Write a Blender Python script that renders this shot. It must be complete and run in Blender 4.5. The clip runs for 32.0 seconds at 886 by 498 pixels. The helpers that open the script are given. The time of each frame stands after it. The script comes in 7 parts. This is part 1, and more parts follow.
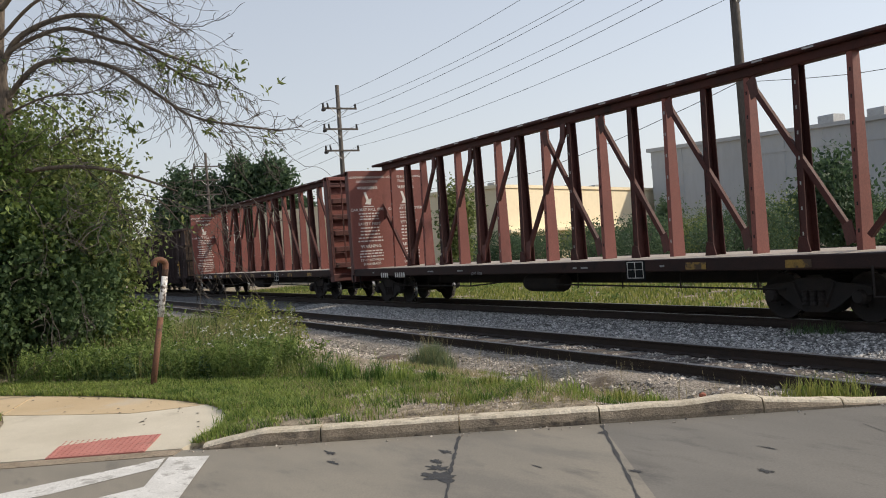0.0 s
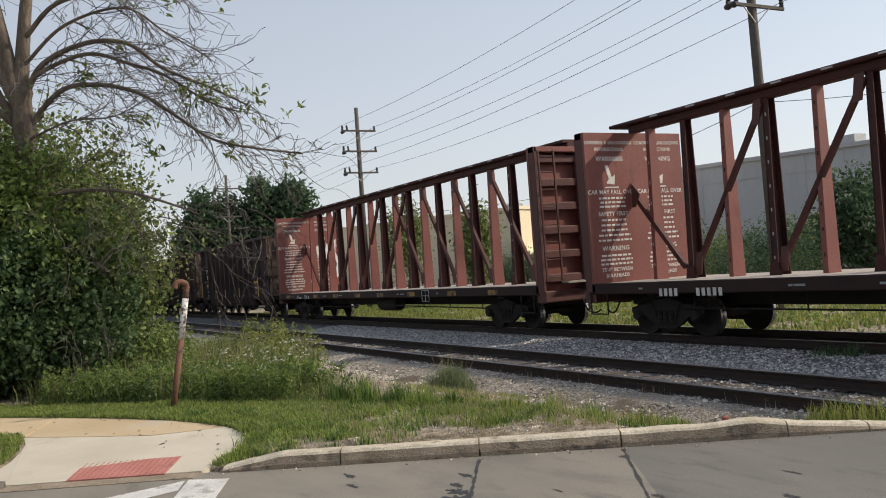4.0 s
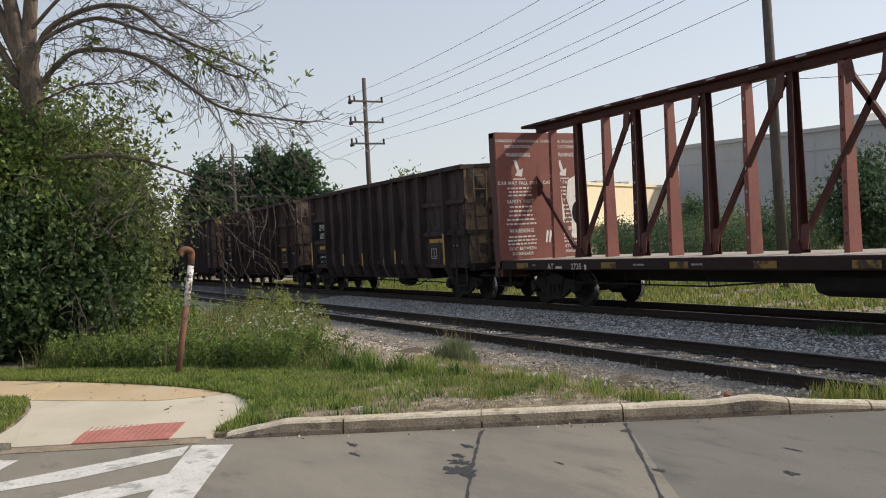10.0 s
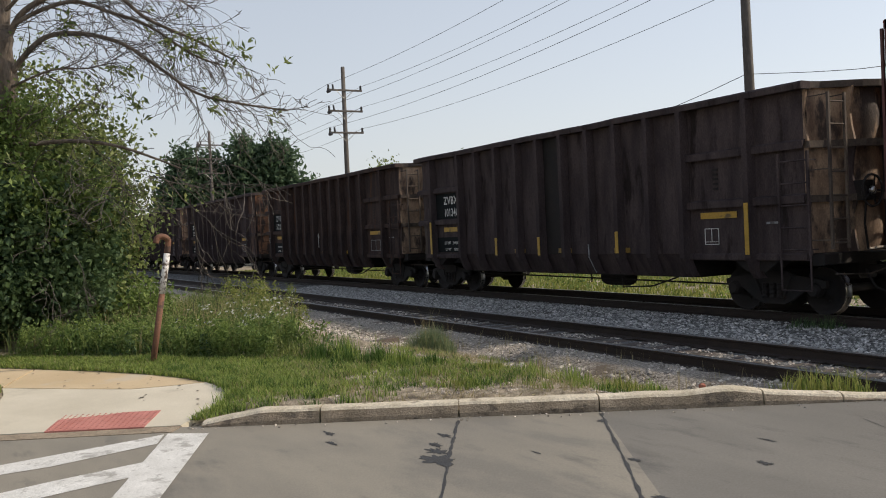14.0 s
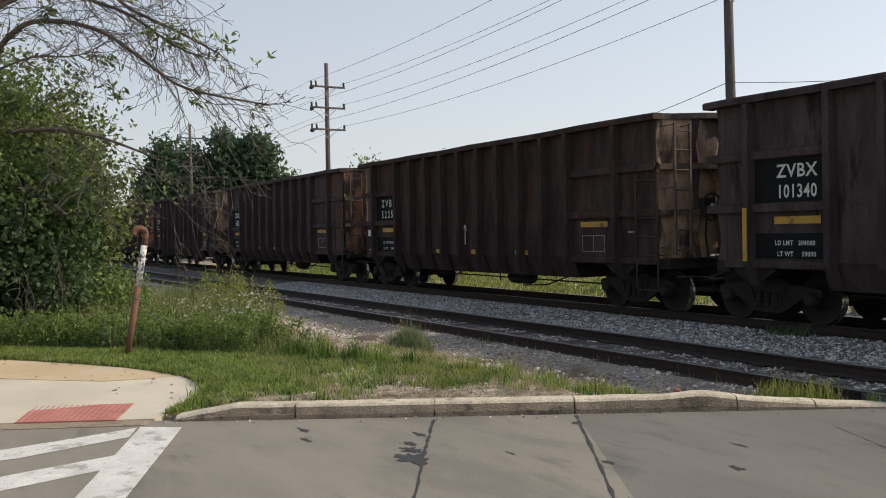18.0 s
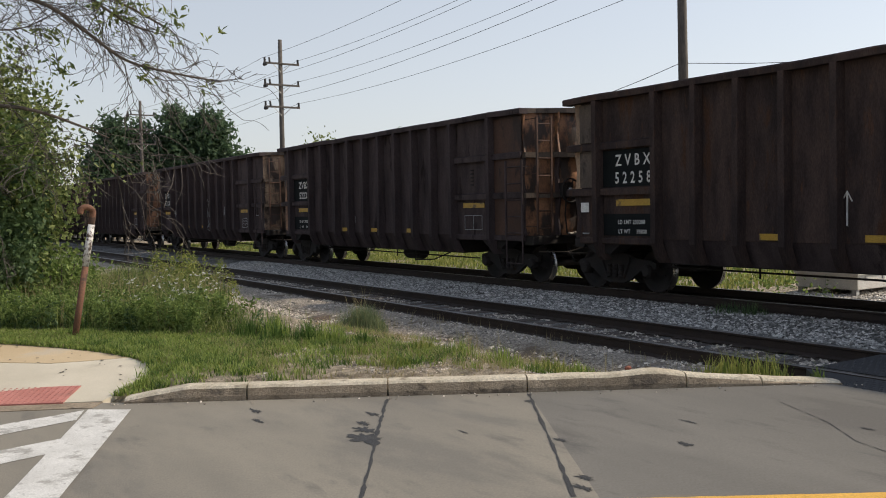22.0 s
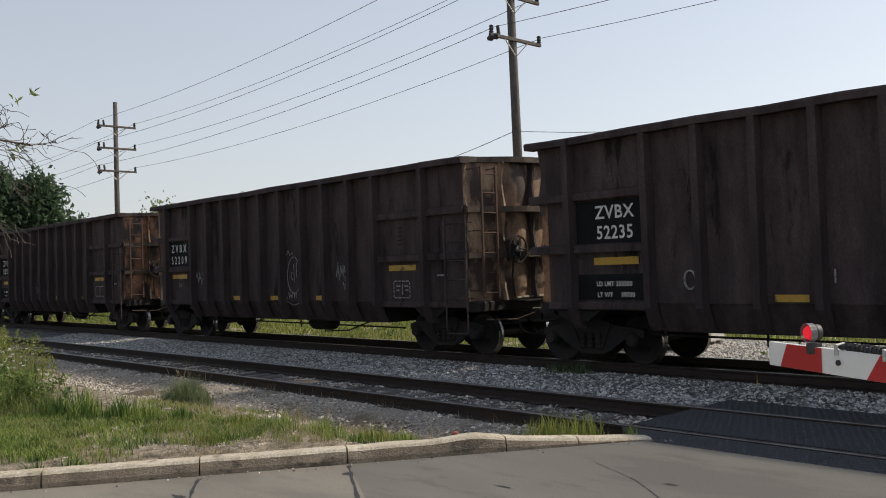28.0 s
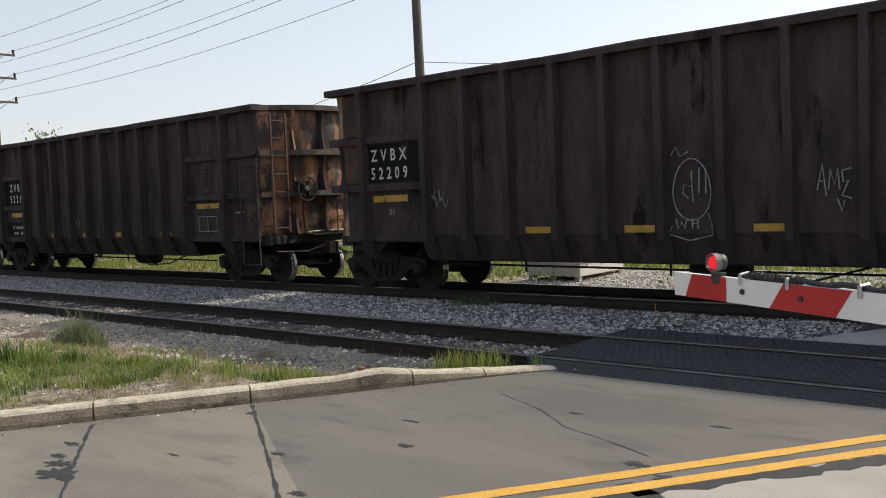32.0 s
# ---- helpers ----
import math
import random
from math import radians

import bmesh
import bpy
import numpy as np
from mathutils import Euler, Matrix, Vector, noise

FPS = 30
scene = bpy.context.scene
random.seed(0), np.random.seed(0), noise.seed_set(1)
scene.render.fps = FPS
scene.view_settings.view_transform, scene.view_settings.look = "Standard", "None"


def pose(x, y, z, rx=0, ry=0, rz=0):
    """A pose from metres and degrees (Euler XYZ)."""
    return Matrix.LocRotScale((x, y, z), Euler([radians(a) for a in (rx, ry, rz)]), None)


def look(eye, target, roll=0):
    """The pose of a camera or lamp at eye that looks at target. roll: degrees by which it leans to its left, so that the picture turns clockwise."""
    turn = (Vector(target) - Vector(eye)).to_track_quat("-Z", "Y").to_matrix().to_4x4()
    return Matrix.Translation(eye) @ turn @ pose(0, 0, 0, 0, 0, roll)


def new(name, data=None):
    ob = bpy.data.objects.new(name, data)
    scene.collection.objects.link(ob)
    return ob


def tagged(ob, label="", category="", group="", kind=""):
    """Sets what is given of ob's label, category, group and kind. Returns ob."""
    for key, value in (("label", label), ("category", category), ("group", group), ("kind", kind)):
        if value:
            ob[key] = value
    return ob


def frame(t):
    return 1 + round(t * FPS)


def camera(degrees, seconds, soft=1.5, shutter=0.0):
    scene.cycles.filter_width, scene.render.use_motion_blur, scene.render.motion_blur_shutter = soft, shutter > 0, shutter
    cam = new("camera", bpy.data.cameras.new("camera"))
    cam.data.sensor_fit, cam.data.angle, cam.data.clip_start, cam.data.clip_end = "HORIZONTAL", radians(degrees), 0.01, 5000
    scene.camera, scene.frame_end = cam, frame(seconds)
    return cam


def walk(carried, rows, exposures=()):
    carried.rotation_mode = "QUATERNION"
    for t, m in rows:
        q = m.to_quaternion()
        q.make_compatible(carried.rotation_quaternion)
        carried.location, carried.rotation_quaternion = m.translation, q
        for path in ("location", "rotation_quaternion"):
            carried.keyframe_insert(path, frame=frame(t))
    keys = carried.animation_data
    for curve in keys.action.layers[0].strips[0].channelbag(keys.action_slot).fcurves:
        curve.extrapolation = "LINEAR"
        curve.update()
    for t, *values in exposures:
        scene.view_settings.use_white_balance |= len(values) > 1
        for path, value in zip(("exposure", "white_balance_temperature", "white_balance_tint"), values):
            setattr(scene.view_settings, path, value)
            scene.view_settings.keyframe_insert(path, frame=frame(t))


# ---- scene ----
# World: x runs along the tracks (the train rolls towards +x), y away from the viewer, z = 0 at the rail tops.
cam = camera(53.41, 32.0, 1.0)
PATH = [
    (0, 0.018, -0.071, 1.795, 89.85, 4.14, 60.57),
    (0.5, 0.010, -0.060, 1.797, 91.10, 5.12, 61.46),
    (1, 0.013, -0.067, 1.801, 92.57, 5.62, 62.72),
    (1.5, 0.027, -0.075, 1.805, 92.78, 5.28, 63.56),
    (2, 0.019, -0.074, 1.805, 91.02, 4.51, 62.52),
    (2.5, 0.000, -0.070, 1.799, 89.89, 4.25, 61.82),
    (3, 0.003, -0.069, 1.802, 90.70, 4.34, 61.86),
    (3.5, 0.011, -0.077, 1.803, 91.32, 4.18, 61.57),
    (5.5, 0.010, -0.078, 1.799, 91.06, 4.55, 62.87),
    (6, 0.018, -0.087, 1.804, 90.76, 4.23, 62.53),
    (6.5, 0.011, -0.091, 1.801, 89.61, 3.69, 61.76),
    (7, -0.014, -0.079, 1.797, 87.61, 3.81, 61.46),
    (7.5, -0.028, -0.068, 1.794, 87.77, 4.41, 62.05),
    (8, -0.011, -0.069, 1.795, 88.18, 4.82, 62.31),
    (8.5, -0.014, -0.062, 1.792, 88.13, 4.84, 62.07),
    (9, -0.008, -0.072, 1.789, 88.72, 4.40, 62.27),
    (9.5, -0.006, -0.078, 1.792, 89.20, 3.84, 62.17),
    (10, -0.002, -0.079, 1.793, 89.58, 3.15, 62.11),
    (10.5, -0.002, -0.085, 1.792, 89.96, 3.20, 62.20),
    (11, -0.000, -0.088, 1.790, 90.24, 3.61, 61.88),
    (11.5, -0.013, -0.079, 1.786, 89.76, 3.49, 61.66),
    (12, -0.021, -0.079, 1.786, 89.38, 3.19, 61.45),
    (12.5, -0.024, -0.075, 1.787, 89.22, 3.33, 61.47),
    (13, -0.013, -0.084, 1.790, 89.02, 3.49, 61.35),
    (13.5, -0.017, -0.082, 1.785, 88.81, 3.02, 61.11),
    (14, -0.017, -0.083, 1.784, 88.89, 2.63, 60.66),
    (14.5, -0.011, -0.080, 1.786, 89.43, 2.25, 59.69),
    (16.5, -0.026, -0.079, 1.780, 89.44, 1.63, 59.92),
    (17, -0.020, -0.083, 1.779, 89.46, 1.59, 59.52),
    (17.5, -0.028, -0.081, 1.780, 89.27, 1.38, 59.27),
    (18, -0.025, -0.083, 1.776, 88.84, 1.17, 59.34),
    (18.5, -0.023, -0.079, 1.779, 88.54, 1.12, 58.83),
    (19, -0.030, -0.072, 1.779, 88.50, 0.82, 58.24),
    (19.5, -0.024, -0.070, 1.779, 88.17, 0.78, 58.64),
    (20, -0.029, -0.078, 1.777, 88.32, 0.92, 58.99),
    (20.5, -0.027, -0.079, 1.779, 88.58, 1.01, 58.82),
    (21, -0.007, -0.068, 1.783, 88.48, 1.60, 58.79),
    (21.5, -0.022, -0.050, 1.779, 87.72, 1.50, 57.45),
    (22, -0.036, -0.046, 1.778, 87.42, 1.10, 56.48),
    (22.5, -0.030, -0.041, 1.772, 88.02, 1.21, 56.13),
    (23, -0.010, -0.026, 1.778, 88.64, 1.76, 55.21),
    (23.5, 0.003, -0.007, 1.780, 89.62, 2.21, 53.47),
    (24, -0.001, 0.001, 1.778, 89.58, 1.97, 52.36),
    (24.5, -0.000, -0.008, 1.778, 88.76, 1.48, 52.27),
    (25, -0.010, -0.006, 1.780, 88.47, 1.39, 52.92),
    (25.5, -0.006, 0.010, 1.787, 88.59, 2.66, 51.72),
    (27.5, -0.003, 0.173, 1.816, 89.66, 0.80, 47.29),
    (28, 0.100, 0.261, 1.800, 91.32, 1.94, 46.83),
    (28.5, 0.156, 0.339, 1.798, 93.40, 3.91, 44.51),
    (29, 0.174, 0.332, 1.791, 93.51, 4.93, 43.41),
    (29.5, 0.127, 0.333, 1.804, 92.59, 5.93, 43.69),
    (30, 0.040, 0.335, 1.810, 91.12, 7.66, 44.71),
    (30.5, 0.044, 0.353, 1.801, 91.14, 7.88, 42.87),
    (31, 0.011, 0.370, 1.783, 90.31, 5.56, 40.83),
    (31.5, -0.055, 0.378, 1.786, 86.80, 2.78, 40.25),
    (32, -0.045, 0.388, 1.797, 86.74, 2.41, 40.54),
]
walk(cam, [(t, pose(*p)) for t, *p in PATH], [(0, -0.03), (25, -0.03), (28, -0.1), (29, -0.13), (30, -0.13), (31, -0.06), (32, 0.14)])

# ---- light ----
world = bpy.data.worlds.new("sky")
scene.world = world
world.use_nodes = True
wn = world.node_tree.nodes
sky = wn.new("ShaderNodeTexSky")
sky.sky_type, sky.sun_disc = "NISHITA", False
sky.sun_elevation, sky.sun_rotation = radians(37), radians(27)
sky.air_density, sky.dust_density, sky.ozone_density = 1.0, 2.0, 1.0
# summer haze: the clear sky washed out with pale grey, whiter towards the horizon
wl = world.node_tree.links
wtc, wsep, wramp = wn.new("ShaderNodeTexCoord"), wn.new("ShaderNodeSeparateXYZ"), wn.new("ShaderNodeValToRGB")
wl.new(wtc.outputs["Generated"], wsep.inputs[0])
wl.new(wsep.outputs[2], wramp.inputs[0])
wramp.color_ramp.elements[0].color, wramp.color_ramp.elements[1].color = (7.6, 7.7, 7.8, 1), (3.9, 4.6, 5.9, 1)
wramp.color_ramp.elements[1].position = 0.75
wmix = wn.new("ShaderNodeMix")
wmix.data_type = "RGBA"
wmix.inputs[0].default_value = 0.6
wl.new(sky.outputs[0], wmix.inputs[6])
wl.new(wramp.outputs[0], wmix.inputs[7])
wl.new(wmix.outputs[2], wn["Background"].inputs[0])
# the haze is brighter towards the sun
wdot, wglow = wn.new("ShaderNodeVectorMath"), wn.new("ShaderNodeMapRange")
wdot.operation = "DOT_PRODUCT"
wdot.inputs[1].default_value = (0.447, 0.894, 0.0)
wl.new(wtc.outputs["Generated"], wdot.inputs[0])
wl.new(wdot.outputs["Value"], wglow.inputs["Value"])
for key, val in (("From Min", -1.0), ("From Max", 1.0), ("To Min", 0.098), ("To Max", 0.152)):
    wglow.inputs[key].default_value = val
wl.new(wglow.outputs[0], wn["Background"].inputs[1])
sun = new("sun", bpy.data.lights.new("sun", "SUN"))
sun.data.energy, sun.data.angle, sun.data.color = 4.2, radians(1.5), (1.0, 0.88, 0.72)
sun.matrix_world = look((15, 30, 25.2), (0, 0, 0))
scene.view_settings.exposure = 0.0

# ---- materials ----
MATS = {}


def material(name, c1, c2, scale=3.0, rough=0.8, metal=0.0, bump=0.3, fine=40.0, c3=None, c3_scale=0.8, c3_at=0.58,
             stretch=(1, 1, 1), vary=0.0, island=False, spread=0.18, bump_dist=0.01, gloss=0.5, turn=0.0, grain=0.27, c4=None, c4_scale=6.0, c4_at=0.6):
    """A two-scale procedural surface: c1 and c2 mixed by noise, patches of c3, fine grain and relief."""
    m = bpy.data.materials.new(name)
    m.use_nodes = True
    n, l = m.node_tree.nodes, m.node_tree.links
    bsdf = n["Principled BSDF"]
    tc = n.new("ShaderNodeTexCoord")
    mp = n.new("ShaderNodeMapping")
    mp.inputs["Scale"].default_value = stretch
    mp.inputs["Rotation"].default_value = (0, 0, radians(turn))
    l.new(tc.outputs["Object"], mp.inputs[0])

    def noise_tex(s, detail=6.0):
        t = n.new("ShaderNodeTexNoise")
        t.inputs["Scale"].default_value, t.inputs["Detail"].default_value = s, detail
        t.inputs["Roughness"].default_value = 0.62
        l.new(mp.outputs[0], t.inputs["Vector"])
        return t

    def ramp(src, a, b):
        r = n.new("ShaderNodeMapRange")
        r.inputs["From Min"].default_value, r.inputs["From Max"].default_value = a, b
        l.new(src, r.inputs["Value"])
        return r.outputs[0]

    def mix(fac, a, b, kind="MIX"):
        x = n.new("ShaderNodeMix")
        x.data_type, x.blend_type = "RGBA", kind
        for k, v in ((0, fac), (6, a), (7, b)):
            if isinstance(v, (float, int)):
                x.inputs[k].default_value = v
            elif isinstance(v, tuple):
                x.inputs[k].default_value = (*v, 1)
            else:
                l.new(v, x.inputs[k])
        return x.outputs[2]

    big, small = noise_tex(scale), noise_tex(fine, 4.0)
    col = mix(ramp(big.outputs[0], 0.5 - spread, 0.5 + spread), c1, c2)
    if c3:
        col = mix(ramp(noise_tex(c3_scale).outputs[0], c3_at, c3_at + 0.08), col, c3)
    if c4:
        col = mix(ramp(noise_tex(c4_scale).outputs[0], c4_at, c4_at + 0.12), col, c4)
    grey = mix(ramp(small.outputs[0], 0.3, 0.7), (1 - grain,) * 3, (1 + grain,) * 3)
    col = mix(1.0, col, grey, "MULTIPLY")
    if vary:
        src = n.new("ShaderNodeNewGeometry").outputs["Random Per Island"] if island else n.new("ShaderNodeObjectInfo").outputs["Random"]
        r = n.new("ShaderNodeMapRange")
        r.inputs["To Min"].default_value, r.inputs["To Max"].default_value = 1 - vary, 1 + vary
        l.new(src, r.inputs["Value"])
        cc = n.new("ShaderNodeCombineColor")
        for k in range(3):
            l.new(r.outputs[0], cc.inputs[k])
        col = mix(1.0, col, cc.outputs[0], "MULTIPLY")
    l.new(col, bsdf.inputs["Base Color"])
    rr = n.new("ShaderNodeMapRange")
    rr.inputs["To Min"].default_value, rr.inputs["To Max"].default_value = max(rough - 0.15, 0.02), min(rough + 0.12, 1)
    l.new(big.outputs[0], rr.inputs["Value"])
    l.new(rr.outputs[0], bsdf.inputs["Roughness"])
    bsdf.inputs["Metallic"].default_value = metal
    bsdf.inputs["Specular IOR Level"].default_value = gloss
    if bump:
        b = n.new("ShaderNodeBump")
        b.inputs["Strength"].default_value, b.inputs["Distance"].default_value = bump, bump_dist
        l.new(small.outputs[0], b.inputs["Height"])
        l.new(b.outputs[0], bsdf.inputs["Normal"])
    MATS[name] = m
    return m


def leaf_material(name, c1, c2, vary=0.45):
    """Foliage: diffuse with some light passing through, varied leaf by leaf."""
    m = bpy.data.materials.new(name)
    m.use_nodes = True
    n, l = m.node_tree.nodes, m.node_tree.links
    out, bsdf = n["Material Output"], n["Principled BSDF"]
    geo = n.new("ShaderNodeNewGeometry")
    ramp = n.new("ShaderNodeValToRGB")
    ramp.color_ramp.elements[0].color, ramp.color_ramp.elements[1].color = (*c1, 1), (*c2, 1)
    l.new(geo.outputs["Random Per Island"], ramp.inputs[0])
    l.new(ramp.outputs[0], bsdf.inputs["Base Color"])
    bsdf.inputs["Roughness"].default_value = 0.55
    bsdf.inputs["Specular IOR Level"].default_value = 0.3
    tr = n.new("ShaderNodeBsdfTranslucent")
    l.new(ramp.outputs[0], tr.inputs[0])
    mx = n.new("ShaderNodeMixShader")
    mx.inputs[0].default_value = 0.45
    l.new(bsdf.outputs[0], mx.inputs[1])
    l.new(tr.outputs[0], mx.inputs[2])
    l.new(mx.outputs[0], out.inputs[0])
    MATS[name] = m
    return m


BROWN = material("weathered dark brown car paint", (0.043, 0.033, 0.034), (0.084, 0.063, 0.062), 2.0, 0.75, 0, 0.25, 60, (0.021, 0.016, 0.016), 1.8, 0.58, (1.5, 1, 0.35), spread=0.14, gloss=0.08, c4=(0.085, 0.05, 0.036), c4_scale=7.0, c4_at=0.66)
BLACKBROWN = material("blackened brown car paint", (0.043, 0.033, 0.034), (0.086, 0.065, 0.063), 2.0, 0.78, 0, 0.25, 60, (0.028, 0.021, 0.02), 1.8, 0.57, (1.5, 1, 0.35), spread=0.14, gloss=0.08)
BROWN2 = material("rust brown car paint", (0.036, 0.027, 0.026), (0.076, 0.052, 0.045), 2.4, 0.8, 0, 0.3, 50, (0.072, 0.039, 0.026), 1.8, 0.58, (1.4, 1, 0.35), spread=0.12, gloss=0.08, c4=(0.1, 0.052, 0.033), c4_scale=4.5, c4_at=0.61)
RUSTEND = material("orange rusted sheet", (0.13, 0.078, 0.05), (0.45, 0.305, 0.195), 2.6, 0.75, 0, 0.5, 45, (0.055, 0.036, 0.028), 1.8, 0.5, (1, 1, 0.45))
RUSTDARK = material("dull orange rust sheet", (0.05, 0.026, 0.018), (0.092, 0.044, 0.028), 2.0, 0.85, 0, 0.35, 45, (0.035, 0.021, 0.017), 1.6, 0.55, (1, 1, 0.5), c4=(0.025, 0.017, 0.014), c4_scale=5.0)
SCUFF = material("pale scuffed brown sheet", (0.06, 0.043, 0.034), (0.125, 0.093, 0.07), 2.4, 0.85, 0, 0.3, 45, (0.04, 0.027, 0.022), 2.2, 0.54, (1, 1, 0.6))
ORANGE = material("bright rust sheet", (0.1, 0.043, 0.023), (0.4, 0.19, 0.09), 2.6, 0.6, 0, 0.5, 45, (0.04, 0.024, 0.018), 2.2, 0.47, (1, 1, 0.5), c4=(0.03, 0.02, 0.016), c4_scale=5.0, c4_at=0.56)
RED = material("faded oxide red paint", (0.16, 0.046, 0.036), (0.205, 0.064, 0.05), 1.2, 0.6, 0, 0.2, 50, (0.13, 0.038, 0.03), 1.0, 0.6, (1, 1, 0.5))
# darker copies of RED; channel posts and bulkhead ribs hold their shade in colour
REDDARK = material("dark oxide red paint", (0.065, 0.021, 0.018), (0.105, 0.032, 0.027), 1.5, 0.65, 0, 0.25, 50, (0.04, 0.018, 0.016), 1.2, 0.6, (1, 1, 0.5))
REDBLACK = material("darkened red paint", (0.04, 0.0145, 0.013), (0.07, 0.023, 0.02), 1.5, 0.7, 0, 0.25, 50, (0.024, 0.012, 0.011), 1.2, 0.58, (1, 1, 0.5), gloss=0.3)
REDBRACE = material("dark red brace paint", (0.05, 0.017, 0.0145), (0.085, 0.027, 0.023), 1.5, 0.7, 0, 0.25, 50, None, 1, 1, (1, 1, 0.5), gloss=0.3)
SOOT = material("sooty black steel", (0.014, 0.0125, 0.0125), (0.03, 0.0235, 0.021), 3.0, 0.8, 0.0, 0.4, 60, (0.035, 0.021, 0.015), 2.5, 0.66, gloss=0.3)
BLACKPAINT = material("black stencil panel", (0.007, 0.009, 0.0095), (0.013, 0.015, 0.0155), 3.0, 0.85, 0, 0.1, 60, gloss=0.15)
TREAD = material("polished steel tread", (0.3, 0.29, 0.28), (0.45, 0.43, 0.41), 6.0, 0.3, 1.0, 0.05, 80)
WHITE = material("chipped white paint", (0.62, 0.6, 0.56), (0.75, 0.73, 0.7), 5.0, 0.7, 0, 0.1, 80, (0.35, 0.3, 0.26), 6.0, 0.62)
LETTER = material("dusty white lettering", (0.5, 0.48, 0.45), (0.72, 0.7, 0.66), 7.0, 0.75, 0, 0.0, 90, (0.25, 0.19, 0.16), 9.0, 0.62)
CHALK = material("thin pale paint marker", (0.2, 0.2, 0.2), (0.36, 0.36, 0.36), 8.0, 0.8, 0, 0.0, 90, (0.12, 0.11, 0.11), 9.0, 0.56)
YELLOW = material("reflective yellow strip", (0.4, 0.23, 0.025), (0.5, 0.3, 0.04), 6.0, 0.5, 0, 0.0, 80, (0.14, 0.09, 0.03), 5.0, 0.58)
DECKWOOD = material("bleached deck planking", (0.3, 0.26, 0.22), (0.42, 0.37, 0.32), 4.0, 0.85, 0, 0.3, 40, None, 1, 1, (0.3, 1, 1))
RAILSTEEL = material("brown rail web", (0.026, 0.018, 0.014), (0.048, 0.031, 0.023), 4.0, 0.8, 0.2, 0.4, 60)
RAILHEAD = material("worn rail head", (0.16, 0.14, 0.125), (0.3, 0.28, 0.26), 3.0, 0.38, 0.9, 0.1, 70)
TIE = material("weathered timber tie", (0.05, 0.037, 0.03), (0.1, 0.08, 0.066), 5.0, 0.9, 0, 0.5, 50, None, 1, 1, (4, 0.6, 4), 0.25)
STONE = material("grey crushed stone", (0.18, 0.172, 0.16), (0.54, 0.515, 0.48), 9.0, 0.85, 0, 0.4, 60, None, 1, 1, (1, 1, 1), 0.65, True)
PALESTONE = material("pale sunlit gravel", (0.36, 0.33, 0.28), (0.55, 0.51, 0.45), 9.0, 0.9, 0, 0.4, 60, None, 1, 1, (1, 1, 1), 0.4, True)
BALLAST = material("grey ballast bed", (0.05, 0.047, 0.044), (0.24, 0.23, 0.215), 24.0, 0.9, 0, 1.0, 45, (0.07, 0.058, 0.046), 0.7, 0.55, bump_dist=0.05, spread=0.09)
GRAVELDIRT = material("dirty brown gravel", (0.16, 0.132, 0.1), (0.46, 0.405, 0.335), 26.0, 0.95, 0, 1.0, 45, (0.15, 0.115, 0.08), 0.9, 0.56, bump_dist=0.04, spread=0.1)
OLDSTONE = material("brown dirty stone", (0.17, 0.145, 0.115), (0.56, 0.5, 0.43), 9.0, 0.9, 0, 0.4, 60, None, 1, 1, (1, 1, 1), 0.6, True)
ROAD = material("worn grey road concrete", (0.18, 0.164, 0.136), (0.262, 0.236, 0.19), 1.4, 0.8, 0, 0.3, 110, (0.168, 0.155, 0.132), 0.7, 0.5, (0.35, 1, 1), bump_dist=0.004, turn=-59, spread=0.2, grain=0.16, gloss=0.3, c4=(0.142, 0.131, 0.113), c4_scale=2.6, c4_at=0.58)
ROADDARK = material("darker grey road concrete", (0.128, 0.12, 0.105), (0.178, 0.166, 0.145), 1.4, 0.8, 0, 0.3, 110, (0.118, 0.11, 0.098), 0.7, 0.5, (0.35, 1, 1), bump_dist=0.004, turn=-59, spread=0.2, grain=0.16, gloss=0.3, c4=(0.108, 0.102, 0.092), c4_scale=2.6, c4_at=0.57)
SILL = material("grimy red black sill", (0.02, 0.011, 0.01), (0.042, 0.02, 0.017), 2.5, 0.75, 0, 0.3, 50, (0.012, 0.009, 0.009), 2.0, 0.58, (0.6, 1, 1), gloss=0.3)
DIRTYYELLOW = material("dirty yellow reflector", (0.2, 0.12, 0.025), (0.32, 0.19, 0.035), 8.0, 0.6, 0, 0.0, 80, (0.06, 0.035, 0.02), 5.0, 0.5)
ROADLIGHT = material("pale aggregate road concrete", (0.31, 0.285, 0.25), (0.41, 0.38, 0.335), 1.2, 0.85, 0, 0.6, 110, (0.26, 0.235, 0.205), 0.9, 0.6, bump_dist=0.006)
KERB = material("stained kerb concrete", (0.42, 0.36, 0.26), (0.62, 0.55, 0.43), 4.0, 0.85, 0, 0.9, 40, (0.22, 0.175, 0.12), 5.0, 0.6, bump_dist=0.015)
KERBFACE = material("patchy brown kerb face", (0.2, 0.155, 0.105), (0.33, 0.265, 0.19), 4.0, 0.9, 0, 0.9, 40, (0.12, 0.095, 0.07), 3.0, 0.56, (1, 1, 1.6), bump_dist=0.015)
PAVE = material("pale pavement concrete", (0.47, 0.42, 0.325), (0.56, 0.505, 0.4), 1.3, 0.8, 0, 0.3, 120, (0.4, 0.355, 0.275), 0.8, 0.6, bump_dist=0.004, grain=0.12)
PAVETAN = material("tan pavement concrete", (0.46, 0.345, 0.205), (0.54, 0.42, 0.265), 1.1, 0.8, 0, 0.3, 120, (0.48, 0.4, 0.29), 0.9, 0.58, bump_dist=0.004, grain=0.12)
